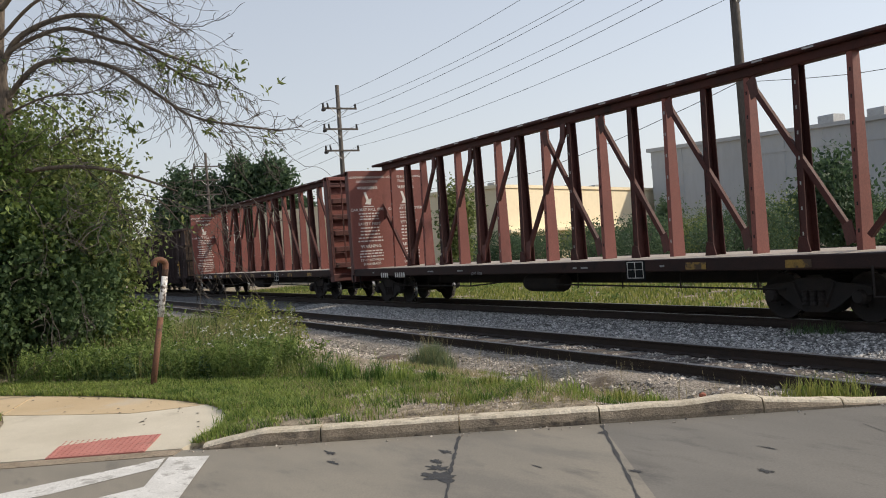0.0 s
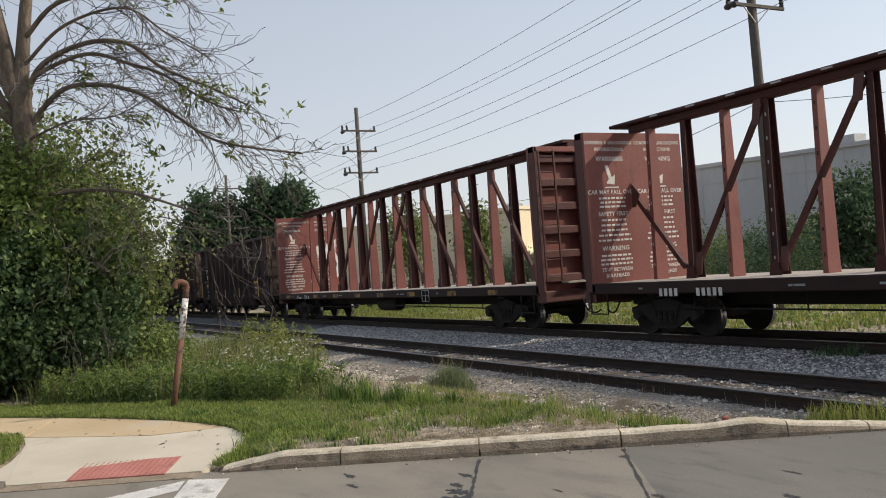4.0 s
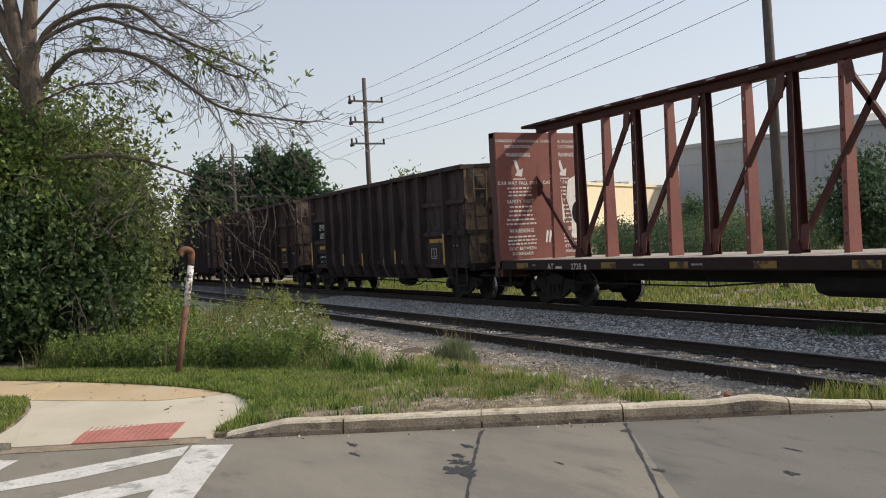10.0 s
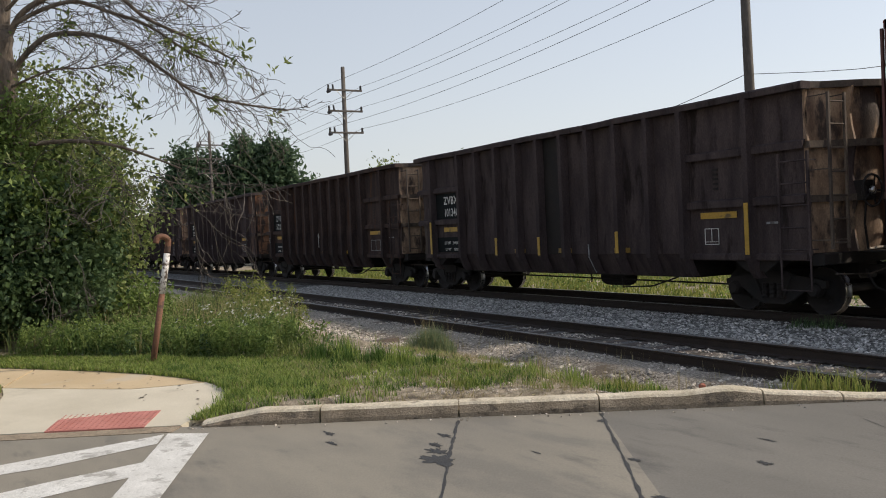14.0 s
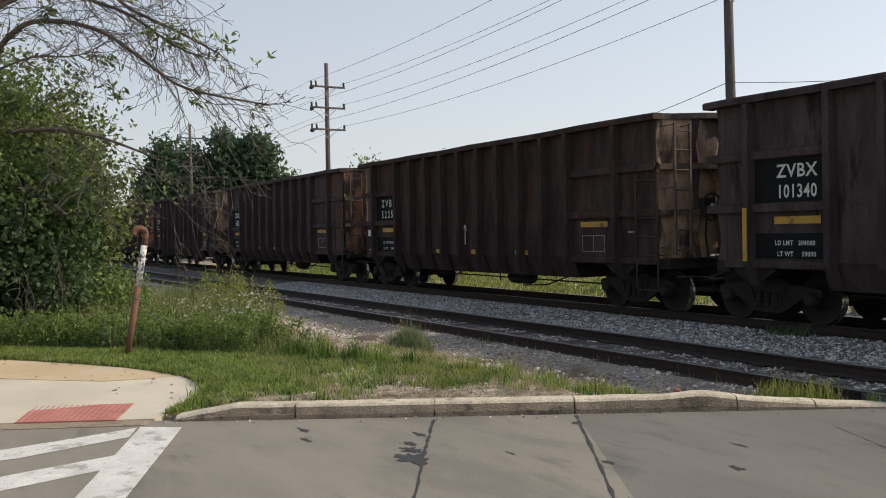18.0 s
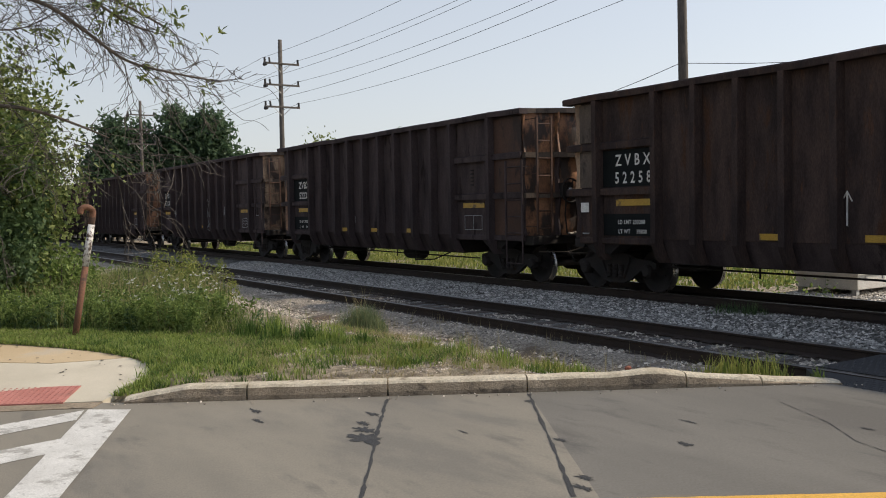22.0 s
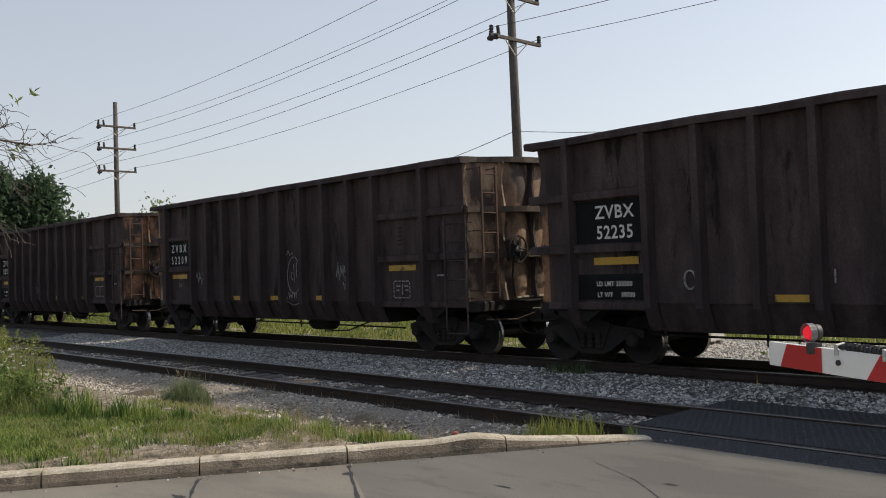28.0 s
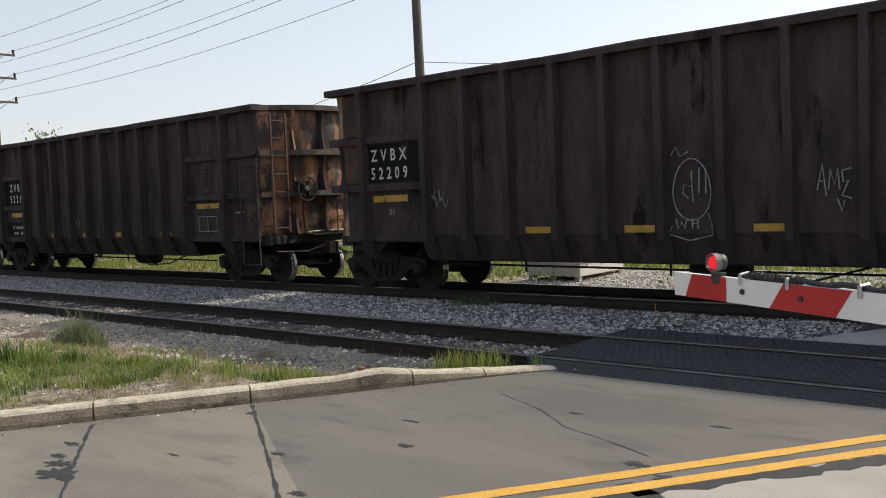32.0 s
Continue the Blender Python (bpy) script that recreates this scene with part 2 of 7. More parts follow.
TACTILE = material("faded red tactile paver", (0.38, 0.14, 0.11), (0.46, 0.19, 0.155), 4.0, 0.75, 0, 0.3, 90, (0.28, 0.13, 0.1), 3.0, 0.6)
TAR = material("black crack sealant", (0.022, 0.022, 0.022), (0.04, 0.038, 0.036), 6.0, 0.7, 0, 0.5, 60)
PAINTWHITE = material("worn white road paint", (0.5, 0.485, 0.45), (0.66, 0.645, 0.61), 3.0, 0.75, 0, 0.3, 100, (0.34, 0.325, 0.295), 4.0, 0.57, c4=(0.27, 0.255, 0.225), c4_scale=11.0, c4_at=0.58)
PAINTYELLOW = material("orange yellow road paint", (0.62, 0.34, 0.05), (0.7, 0.4, 0.07), 4.0, 0.7, 0, 0.3, 100, (0.35, 0.24, 0.1), 5.0, 0.66)
RUBBER = material("black rubber crossing panel", (0.02, 0.02, 0.022), (0.032, 0.032, 0.034), 5.0, 0.62, 0, 0.3, 60)
SOIL = material("dry verge soil", (0.19, 0.15, 0.1), (0.42, 0.35, 0.255), 9.0, 0.95, 0, 1.0, 45, (0.12, 0.105, 0.055), 0.9, 0.56, bump_dist=0.04, spread=0.12, c4=(0.1, 0.078, 0.052), c4_scale=5.0, c4_at=0.58)
BARK = material("grey brown bark", (0.085, 0.064, 0.047), (0.19, 0.15, 0.115), 6.0, 0.9, 0, 0.9, 30, None, 1, 1, (1, 1, 0.25), bump_dist=0.03)
TWIG = material("dark twig bark", (0.055, 0.046, 0.039), (0.115, 0.097, 0.082), 8.0, 0.9, 0, 0.3, 50)
POLEWOOD = material("weathered pole timber", (0.06, 0.052, 0.046), (0.115, 0.1, 0.088), 5.0, 0.9, 0, 0.6, 40, None, 1, 1, (1, 1, 0.15))
GALV = material("galvanised steel", (0.34, 0.34, 0.34), (0.46, 0.46, 0.45), 4.0, 0.55, 0.5, 0.1, 60)
BOXPAINT = material("silver grey cabinet paint", (0.5, 0.48, 0.44), (0.58, 0.56, 0.52), 3.0, 0.6, 0.1, 0.1, 60)
HOOD = material("grey lamp hood", (0.13, 0.13, 0.13), (0.2, 0.2, 0.2), 8.0, 0.6, 0.2, 0.1, 60)
WIRE = material("dark wire", (0.03, 0.03, 0.032), (0.05, 0.05, 0.05), 5.0, 0.6, 0.2, 0.0)
RUSTPIPE = material("rusty steel pipe", (0.12, 0.055, 0.032), (0.2, 0.092, 0.052), 6.0, 0.85, 0, 0.4, 60, (0.07, 0.04, 0.028), 6.0, 0.52)
PIPEWHITE = material("flaking white pipe paint", (0.55, 0.53, 0.5), (0.66, 0.64, 0.61), 5.0, 0.7, 0, 0.3, 60, (0.09, 0.065, 0.05), 14.0, 0.53)
GATEWHITE = material("white gate reflective sheet", (0.7, 0.7, 0.69), (0.78, 0.78, 0.77), 3.0, 0.4, 0, 0.0, 60, grain=0.02)
GATERED = material("red gate reflective sheet", (0.4, 0.02, 0.024), (0.47, 0.03, 0.032), 3.0, 0.4, 0, 0.0, 60, grain=0.03)
WALLGREY = material("grey warehouse cladding", (0.36, 0.375, 0.39), (0.41, 0.425, 0.44), 0.3, 0.8, 0, 0.0, 3, None, 1, 1, (1, 1, 0.2), grain=0.04)
WALLCREAM = material("cream stucco wall", (0.74, 0.63, 0.44), (0.8, 0.69, 0.49), 0.3, 0.85, 0, 0.0, 3, grain=0.04)
DARKGLASS = material("dark window band", (0.05, 0.055, 0.06), (0.08, 0.085, 0.09), 0.5, 0.3, 0, 0.0, 5)
PETAL = material("white petals", (0.7, 0.7, 0.66), (0.8, 0.8, 0.76), 9.0, 0.8, 0, 0.0, 60)
CHICORY = material("pale blue petals", (0.25, 0.3, 0.6), (0.35, 0.4, 0.7), 9.0, 0.8, 0, 0.0, 60)
BRICKRED = material("broken red brick", (0.3, 0.1, 0.065), (0.38, 0.14, 0.09), 8.0, 0.9, 0, 0.4, 60)
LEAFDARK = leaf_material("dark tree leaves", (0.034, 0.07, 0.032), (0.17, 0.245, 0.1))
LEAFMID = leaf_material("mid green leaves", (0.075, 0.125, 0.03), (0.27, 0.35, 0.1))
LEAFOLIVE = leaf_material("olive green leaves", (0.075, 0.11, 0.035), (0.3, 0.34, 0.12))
LEAFFAR = leaf_material("far tree leaves", (0.04, 0.074, 0.04), (0.115, 0.175, 0.09))
GRASS = leaf_material("fresh lawn grass", (0.1, 0.165, 0.032), (0.36, 0.42, 0.11))
WEED = leaf_material("tall weed stems", (0.055, 0.1, 0.025), (0.32, 0.35, 0.12))
TURF = leaf_material("dark turf grass", (0.035, 0.08, 0.015), (0.14, 0.22, 0.05))
SAGE = leaf_material("grey green tuft grass", (0.11, 0.15, 0.075), (0.24, 0.28, 0.15))
STRAW = leaf_material("dry straw grass", (0.24, 0.2, 0.1), (0.42, 0.36, 0.2))
MEADOW = leaf_material("sunlit meadow grass", (0.09, 0.14, 0.028), (0.36, 0.36, 0.105))
lamp = bpy.data.materials.new("lit red lamp lens")
lamp.use_nodes = True
lamp.node_tree.nodes["Principled BSDF"].inputs["Base Color"].default_value = (0.6, 0.02, 0.02, 1)
lamp.node_tree.nodes["Principled BSDF"].inputs["Emission Color"].default_value = (1.0, 0.012, 0.04, 1)
lamp.node_tree.nodes["Principled BSDF"].inputs["Emission Strength"].default_value = 0.5
LAMPRED = lamp


# ---- mesh helpers ----
class Shape:
    """Collects vertices and faces of one part."""

    def __init__(self):
        self.v, self.f, self.m = [], [], []

    def add(self, verts, faces, slot=0):
        k = len(self.v)
        self.v += [tuple(p) for p in verts]
        self.f += [tuple(k + i for i in q) for q in faces]
        self.m += [slot] * len(faces)
        return self

    def box(self, x0, x1, y0, y1, z0, z1, c=0.0, slot=0):
        """A box; c chamfers its four edges along the longest side's section corners."""
        if c <= 0:
            p = [(x, y, z) for z in (z0, z1) for y in (y0, y1) for x in (x0, x1)]
            return self.add(p, [(0, 2, 3, 1), (4, 5, 7, 6), (0, 1, 5, 4), (2, 6, 7, 3), (0, 4, 6, 2), (1, 3, 7, 5)], slot)
        lens = (x1 - x0, y1 - y0, z1 - z0)
        ax = lens.index(max(lens))
        lo, hi = (x0, y0, z0), (x1, y1, z1)
        a, b = [k for k in range(3) if k != ax]
        sec = [(lo[a] + c, lo[b]), (hi[a] - c, lo[b]), (hi[a], lo[b] + c), (hi[a], hi[b] - c), (hi[a] - c, hi[b]), (lo[a] + c, hi[b]), (lo[a], hi[b] - c), (lo[a], lo[b] + c)]
        pts = []
        for end in (lo[ax], hi[ax]):
            for u, w in sec:
                q = [0, 0, 0]
                q[ax], q[a], q[b] = end, u, w
                pts.append(q)
        faces = [tuple(range(8)), tuple(range(15, 7, -1))] + [(i, 8 + i, 8 + (i + 1) % 8, (i + 1) % 8) for i in range(8)]
        return self.add(pts, faces, slot)

    def prism(self, poly, lo, hi, axis="y", slot=0):
        """A polygon pushed from lo to hi along an axis; poly holds the other two coordinates in order."""
        put = {"x": lambda a, b, t: (t, a, b), "y": lambda a, b, t: (a, t, b), "z": lambda a, b, t: (a, b, t)}[axis]
        n = len(poly)
        pts = [put(a, b, lo) for a, b in poly] + [put(a, b, hi) for a, b in poly]
        return self.add(pts, [tuple(range(n))[::-1], tuple(range(n, 2 * n))] + [(i, (i + 1) % n, n + (i + 1) % n, n + i) for i in range(n)], slot)

    def tube(self, pts, radii, seg=6, cap=True, slot=0):
        pts = [Vector(p) for p in pts]
        if not isinstance(radii, (list, tuple)):
            radii = [radii] * len(pts)
        ring, faces = [], []
        side = None
        for i, p in enumerate(pts):
            d = (pts[min(i + 1, len(pts) - 1)] - pts[max(i - 1, 0)]).normalized()
            if side is None or abs(side.dot(d)) > 0.95:
                side = d.orthogonal().normalized()
            side = (side - d * side.dot(d)).normalized()
            up = d.cross(side)
            ring += [p + (side * math.cos(2 * math.pi * k / seg) + up * math.sin(2 * math.pi * k / seg)) * radii[i] for k in range(seg)]
        for i in range(len(pts) - 1):
            faces += [(i * seg + k, i * seg + (k + 1) % seg, (i + 1) * seg + (k + 1) % seg, (i + 1) * seg + k) for k in range(seg)]
        if cap:
            faces += [tuple(range(seg))[::-1], tuple(range((len(pts) - 1) * seg, len(pts) * seg))]
        return self.add(ring, faces, slot)

    def lathe(self, prof, centre, axis="y", seg=20, slot=0):
        """A profile of (radius, along) turned about an axis through centre."""
        pts, n = [], len(prof)
        for k in range(seg):
            c, s = math.cos(2 * math.pi * k / seg), math.sin(2 * math.pi * k / seg)
            for r, a in prof:
                q = {"x": (a, r * c, r * s), "y": (r * c, a, r * s), "z": (r * c, r * s, a)}[axis]
                pts.append([q[j] + centre[j] for j in range(3)])
        faces = [(k * n + i, k * n + i + 1, ((k + 1) % seg) * n + i + 1, ((k + 1) % seg) * n + i) for k in range(seg) for i in range(n - 1)]
        return self.add(pts, faces, slot)

    def mesh(self, name, mats, smooth=False):
        me = bpy.data.meshes.new(name)
        me.from_pydata(self.v, [], self.f)
        for m in mats if isinstance(mats, (list, tuple)) else [mats]:
            me.materials.append(m)
        if max(self.m, default=0):
            me.polygons.foreach_set("material_index", self.m)
        bm = bmesh.new()
        bm.from_mesh(me)
        bmesh.ops.recalc_face_normals(bm, faces=bm.faces)
        bm.to_mesh(me)
        bm.free()
        if smooth:
            me.polygons.foreach_set("use_smooth", [True] * len(me.polygons))
        return me


def part(name, shape, mats, parent=None, label="", smooth=False):
    ob = new(name, shape.mesh(name, mats, smooth) if isinstance(shape, Shape) else shape)
    ob.parent = parent
    if label:
        ob["label"] = label
    return ob


def thing(name, label, category, group="", kind="", at=(0, 0, 0)):
    ob = new(name)
    ob.empty_display_size = 0.2
    ob.location = at
    return tagged(ob, label, category, group, kind)


def array_mesh(name, verts, quads, mats, slots=None):
    """A large mesh from numpy arrays: verts n x 3, faces n x k."""
    me = bpy.data.meshes.new(name)
    me.from_pydata(np.asarray(verts).reshape(-1, 3).tolist(), [], np.asarray(quads).tolist())
    for m in mats:
        me.materials.append(m)
    if slots is not None:
        me.polygons.foreach_set("material_index", np.asarray(slots, dtype=np.int32))
    return me


TEXTS = {}


def text_mesh(words, size, mat):
    key = (words, size, mat.name)
    if key not in TEXTS:
        cu = bpy.data.curves.new("lettering", "FONT")
        cu.body, cu.size, cu.align_x, cu.align_y = words, size, "CENTER", "CENTER"
        cu.resolution_u, cu.offset, cu.space_character = 2, size * 0.018, 1.08
        ob = new("lettering", cu)
        dg = bpy.context.evaluated_depsgraph_get()
        me = bpy.data.meshes.new_from_object(ob.evaluated_get(dg))
        bpy.data.objects.remove(ob)
        me.materials.clear()
        me.materials.append(mat)
        TEXTS[key] = me
    return TEXTS[key]


ON_SIDE = Matrix(((1, 0, 0, 0), (0, 0, -1, 0), (0, 1, 0, 0), (0, 0, 0, 1)))
ON_END = Matrix(((0, 0, 1, 0), (1, 0, 0, 0), (0, 1, 0, 0), (0, 0, 0, 1)))


def lettering(words, size, x, y, z, parent, turn=ON_SIDE, mat=None, wide=1.0):
    ob = new("lettering", text_mesh(words, size, mat or LETTER))
    ob.parent = parent
    ob.matrix_basis = Matrix.Translation((x, y, z)) @ turn @ Matrix.Diagonal((wide, 1, 1, 1))
    return ob


def curve_points(ctrl, n=14):
    """A smooth line through control points (Catmull-Rom)."""
    c = [Vector(p) for p in ctrl]
    c = [c[0] * 2 - c[1]] + c + [c[-1] * 2 - c[-2]]
    out = []
    for i in range(1, len(c) - 2):
        for k in range(n):
            t = k / n
            out.append(0.5 * ((2 * c[i]) + (c[i + 1] - c[i - 1]) * t + (2 * c[i - 1] - 5 * c[i] + 4 * c[i + 1] - c[i + 2]) * t * t + (3 * c[i] - c[i - 1] - 3 * c[i + 1] + c[i + 2]) * t ** 3))
    return out + [c[-2]]

# ---- plan ----
RAILS = (8.47, 9.975, 13.49, 14.995)          # y of the four rail centres
TRACK_MID = 14.24
KERB_P, KERB_U, KERB_N = Vector((-7.16, 4.01)), Vector((0.515, 0.857)), Vector((0.857, -0.515))


def along(s, q):
    """A plan point s metres up the road from a kerb joint and q metres out from the far kerb's face."""
    p = KERB_P + KERB_U * s + KERB_N * q
    return p.x, p.y


def road_coords(x, y):
    d = Vector((x, y)) - KERB_P
    return d.dot(KERB_U), d.dot(KERB_N)


PAD = [(-8.79, 1.81), (-9.19, 2.2), (-9.46, 2.41), (-9.72, 2.52), (-10.05, 2.57), (-10.5, 2.48), (-11.1, 2.29), (-11.65, 2.05), (-12.6, 1.47), (-13.5, 0.83), (-14.35, 0.14), (-17.0, -2.2),
       (-15.2, -2.6), (-13.6, -1.0), (-12.5, 0.0), (-12.15, 0.28), (-11.93, 0.4), (-11.45, 0.39), (-11.1, 0.32), (-10.7, 0.2), (-10.3, 0.0), (-9.95, -0.12), (-9.68, 0.13)]
KERB_Q = -0.2           # the kerb's face lies this far behind the line of KERB_P


def inside(x, y, poly):
    hit, n = False, len(poly)
    for i in range(n):
        (x0, y0), (x1, y1) = poly[i], poly[(i + 1) % n]
        if (y0 > y) != (y1 > y) and x < (x1 - x0) * (y - y0) / (y1 - y0) + x0:
            hit = not hit
    return hit


def pad_height(x, y):
    s, q = road_coords(x, y)
    return 0.015 + 0.125 * min(max((-q - 0.35) / 1.7, 0), 1)


def ground_height(x, y):
    s, q = road_coords(x, y)
    wob = 0.03 * noise.noise((x * 0.7, y * 0.7, 0)) + 0.012 * noise.noise((x * 3, y * 3, 5))
    if y > 16.6:
        return -0.42 + wob + (0.0 if y < 30 else min((y - 30) * 0.01, 0.4))
    if y > 7.3:
        return -0.36
    if q > -0.32:
        return -0.2 if q < 7.2 else 0.05
    if inside(x, y, PAD):
        return pad_height(x, y) - 0.09
    z = 0.14 + wob
    if q > -0.55:
        z = 0.11
    fall = min(max((y - 5.4) / 1.9, 0), 1)
    if s < -2.2 and q > -1.6:
        z = min(z, pad_height(x, y))
    return z - fall * 0.42


def spaced(lo, hi, step, far, grow=1.35):
    a = list(np.arange(lo, hi + 1e-6, step))
    d, p, q = step, lo, hi
    left, right = [], []
    while q < far:
        d *= grow
        p, q = p - d, q + d
        left.append(p)
        right.append(q)
    return left[::-1] + a + right


xs, ys = spaced(-34, 4, 0.3, 2500), spaced(-6, 20, 0.3, 2500)
gv = [(x, y, ground_height(x, y) if abs(x) < 300 and abs(y) < 300 else -0.3) for y in ys for x in xs]
nx = len(xs)
gq = [(j * nx + i, j * nx + i + 1, (j + 1) * nx + i + 1, (j + 1) * nx + i) for j in range(len(ys) - 1) for i in range(nx - 1)]
ground = new("ground", array_mesh("ground", gv, gq, [SOIL]))
ground.data.polygons.foreach_set("use_smooth", [True] * len(gq))
tagged(ground, "uneven verge soil with grass and dry patches", "ground", kind="structure")

# ballast under both tracks
prof = [(6.75, -0.4), (7.25, -0.25), (7.75, -0.16), (8.36, -0.16), (8.56, -0.19), (10.7, -0.19), (11.3, -0.24), (12.1, -0.24), (12.7, -0.18), (15.9, -0.18), (16.5, -0.26), (17.3, -0.46)]
bx = list(np.arange(-60, 8, 0.5))
bx = [-400, -200, -120, -80] + bx + [20, 60, 200]
bv = []
for x in bx:
    for k, (y, z) in enumerate(prof):
        yy = y + (0.25 * noise.noise((x * 0.8, 3, k)) if k in (0, 1, 10, 11) else 0)
        if k < 2 and -11.8 < x < -5:
            yy += (0.55, 0.25)[k]
        bv.append((x, yy, z + 0.02 * noise.noise((x * 1.7, y * 1.7, 2))))
n = len(prof)
ballast = new("ballast", array_mesh("ballast", bv, [(i * n + k, (i + 1) * n + k, (i + 1) * n + k + 1, i * n + k + 1) for i in range(len(bx) - 1) for k in range(n - 1)], [BALLAST, GRAVELDIRT], [1 if k < 4 else 0 for i in range(len(bx) - 1) for k in range(n - 1)]))
tagged(ballast, "grey crushed stone bed under two tracks", "ballast", kind="structure")

# road slabs, each a piece of the road
road = tagged(new("road"), "worn grey concrete road crossing the tracks", "road", kind="structure")
ROAD_W = 6.5
SEAM = 3.42


def slab(s0, s1, q0, q1, mat, name="slab", cut_y=None, z=0.0):
    pts = [along(s0, q0), along(s1, q0), along(s1, q1), along(s0, q1)]
    if cut_y is not None:
        out = []
        for i in range(4):
            a, b = pts[i], pts[(i + 1) % 4]
            ina, inb = a[1] <= cut_y, b[1] <= cut_y
            if ina:
                out.append(a)
            if ina != inb:
                t = (cut_y - a[1]) / (b[1] - a[1])
                out.append((a[0] + (b[0] - a[0]) * t, cut_y))
        pts = out
    return part(name, Shape().prism(pts, z - 0.2, z, "z"), mat, road)


EDGE_Y = 7.82
slab(-60, -4.6, -0.24, SEAM - 0.02, ROAD)
slab(-4.6, 0.0, -0.24, SEAM - 0.02, ROAD)
slab(0.0, 1.348, -0.24, SEAM - 0.02, ROAD)
slab(1.348, 12, -0.24, SEAM - 0.02, ROADDARK, cut_y=EDGE_Y)
slab(-60, -4.6, SEAM, ROAD_W, ROADLIGHT)
slab(-4.58, 0.8, SEAM, ROAD_W, ROADLIGHT)
slab(0.84, 14, SEAM, ROAD_W, ROADLIGHT, cut_y=EDGE_Y)
part("road_bed", Shape().prism([along(-60, -0.24), along(14, -0.24), along(14, ROAD_W), along(-60, ROAD_W)], -0.19, -0.03, "z"), TAR, road)
# road left of the kerb ramp, where the side street opens
part("slab", Shape().prism([along(-60, -0.02), along(-60, -9), along(-4.1, -2.6), along(-3.0, -0.75), along(-2.9, -0.02)], -0.2, -0.004, "z"), ROAD, road)
# road between and beyond the tracks
part("slab", Shape().prism([(-3.55, 10.76), (6, 10.76), (6, 12.6), (-2.6, 12.6)], -0.2, -0.006, "z"), ROADLIGHT, road)
part("slab", Shape().prism([(-1.0, 15.95), (6.5, 15.95), (32, 60), (24.5, 60)], -0.25, -0.02, "z"), ROAD, road)
pavement_near = new("pavement_near", Shape().prism([along(-40, ROAD_W + 0.02), along(8, ROAD_W + 0.02), along(8, 12), along(-40, 12)], -0.1, 0.14, "z").mesh("pavement_near", PAVE))
tagged(pavement_near, "plain concrete pavement on the viewer's side", "pavement", kind="structure")


def ribbon(name, pts, width, z, mat, parent, wob=0.0, seed=0):
    """A thin flat strip of uneven width along plan points."""
    sh, rnd = Shape(), random.Random(seed)
    fine = []
    for (x0, y0), (x1, y1) in zip(pts, pts[1:]):
        k = max(int(math.hypot(x1 - x0, y1 - y0) / 0.07), 1) if wob else 1
        fine += [(x0 + (x1 - x0) * i / k, y0 + (y1 - y0) * i / k) for i in range(k)]
    fine.append(pts[-1])
    vs = []
    for i, (x, y) in enumerate(fine):
        a, b = fine[max(i - 1, 0)], fine[min(i + 1, len(fine) - 1)]
        d = Vector((b[0] - a[0], b[1] - a[1])).normalized()
        nrm = Vector((-d.y, d.x))
        w = width * (1 + wob * rnd.uniform(-0.8, 1.2))
        o = wob * width * 0.6 * noise.noise((x * 4, y * 4, seed))
        vs += [(x + nrm.x * (o + w / 2), y + nrm.y * (o + w / 2), z), (x + nrm.x * (o - w / 2), y + nrm.y * (o - w / 2), z)]
    sh.add(vs, [(2 * i, 2 * i + 1, 2 * i + 3, 2 * i + 2) for i in range(len(fine) - 1)])
    return part(name, sh, mat, parent)


def blot(name, x, y, rx, ry, z, mat, parent, seed, n=30):
    rnd = random.Random(seed)
    sh = Shape()
    ring = []
    for k in range(n):
        a = 2 * math.pi * k / n
        r = rnd.uniform(0.35, 1.15)
        ring.append((x + rx * r * math.cos(a), y + ry * r * math.sin(a), z))
    sh.add(ring + [(x, y, z)], [(k, (k + 1) % n, n) for k in range(n)])
    return part(name, sh, mat, parent)


ribbon("sealed_crack", [(-7.2, 4.03), (-6.2, 3.36), (-5.5, 2.92), (-4.86, 2.5), (-4.3, 2.1)], 0.024, 0.003, TAR, road, 0.7, 1)
ribbon("sealed_crack", [(-6.56, 5.22), (-5.9, 4.78), (-5.1, 4.25), (-4.5, 3.84), (-4.05, 3.54)], 0.022, 0.003, TAR, road, 0.7, 2)
ribbon("hairline_crack", [(-4.9, 6.75), (-4.2, 6.4), (-3.75, 6.05), (-3.3, 5.9), (-2.85, 5.7)], 0.006, 0.003, TAR, road, 0.9, 3)
ribbon("sealed_seam", [along(-1.2, 3.3), along(0.3, 3.32), along(1.7, 3.36), along(2.9, 3.4), along(3.7, 3.44), along(4.4, 3.5), along(5.2, 3.56)], 0.13, 0.003, TAR, road, 0.5, 4)
ribbon("sealed_crack", [(-2.72, 5.12), (-2.3, 4.9), (-1.9, 4.5), (-1.5, 4.3)], 0.09, 0.003, TAR, road, 0.6, 5)
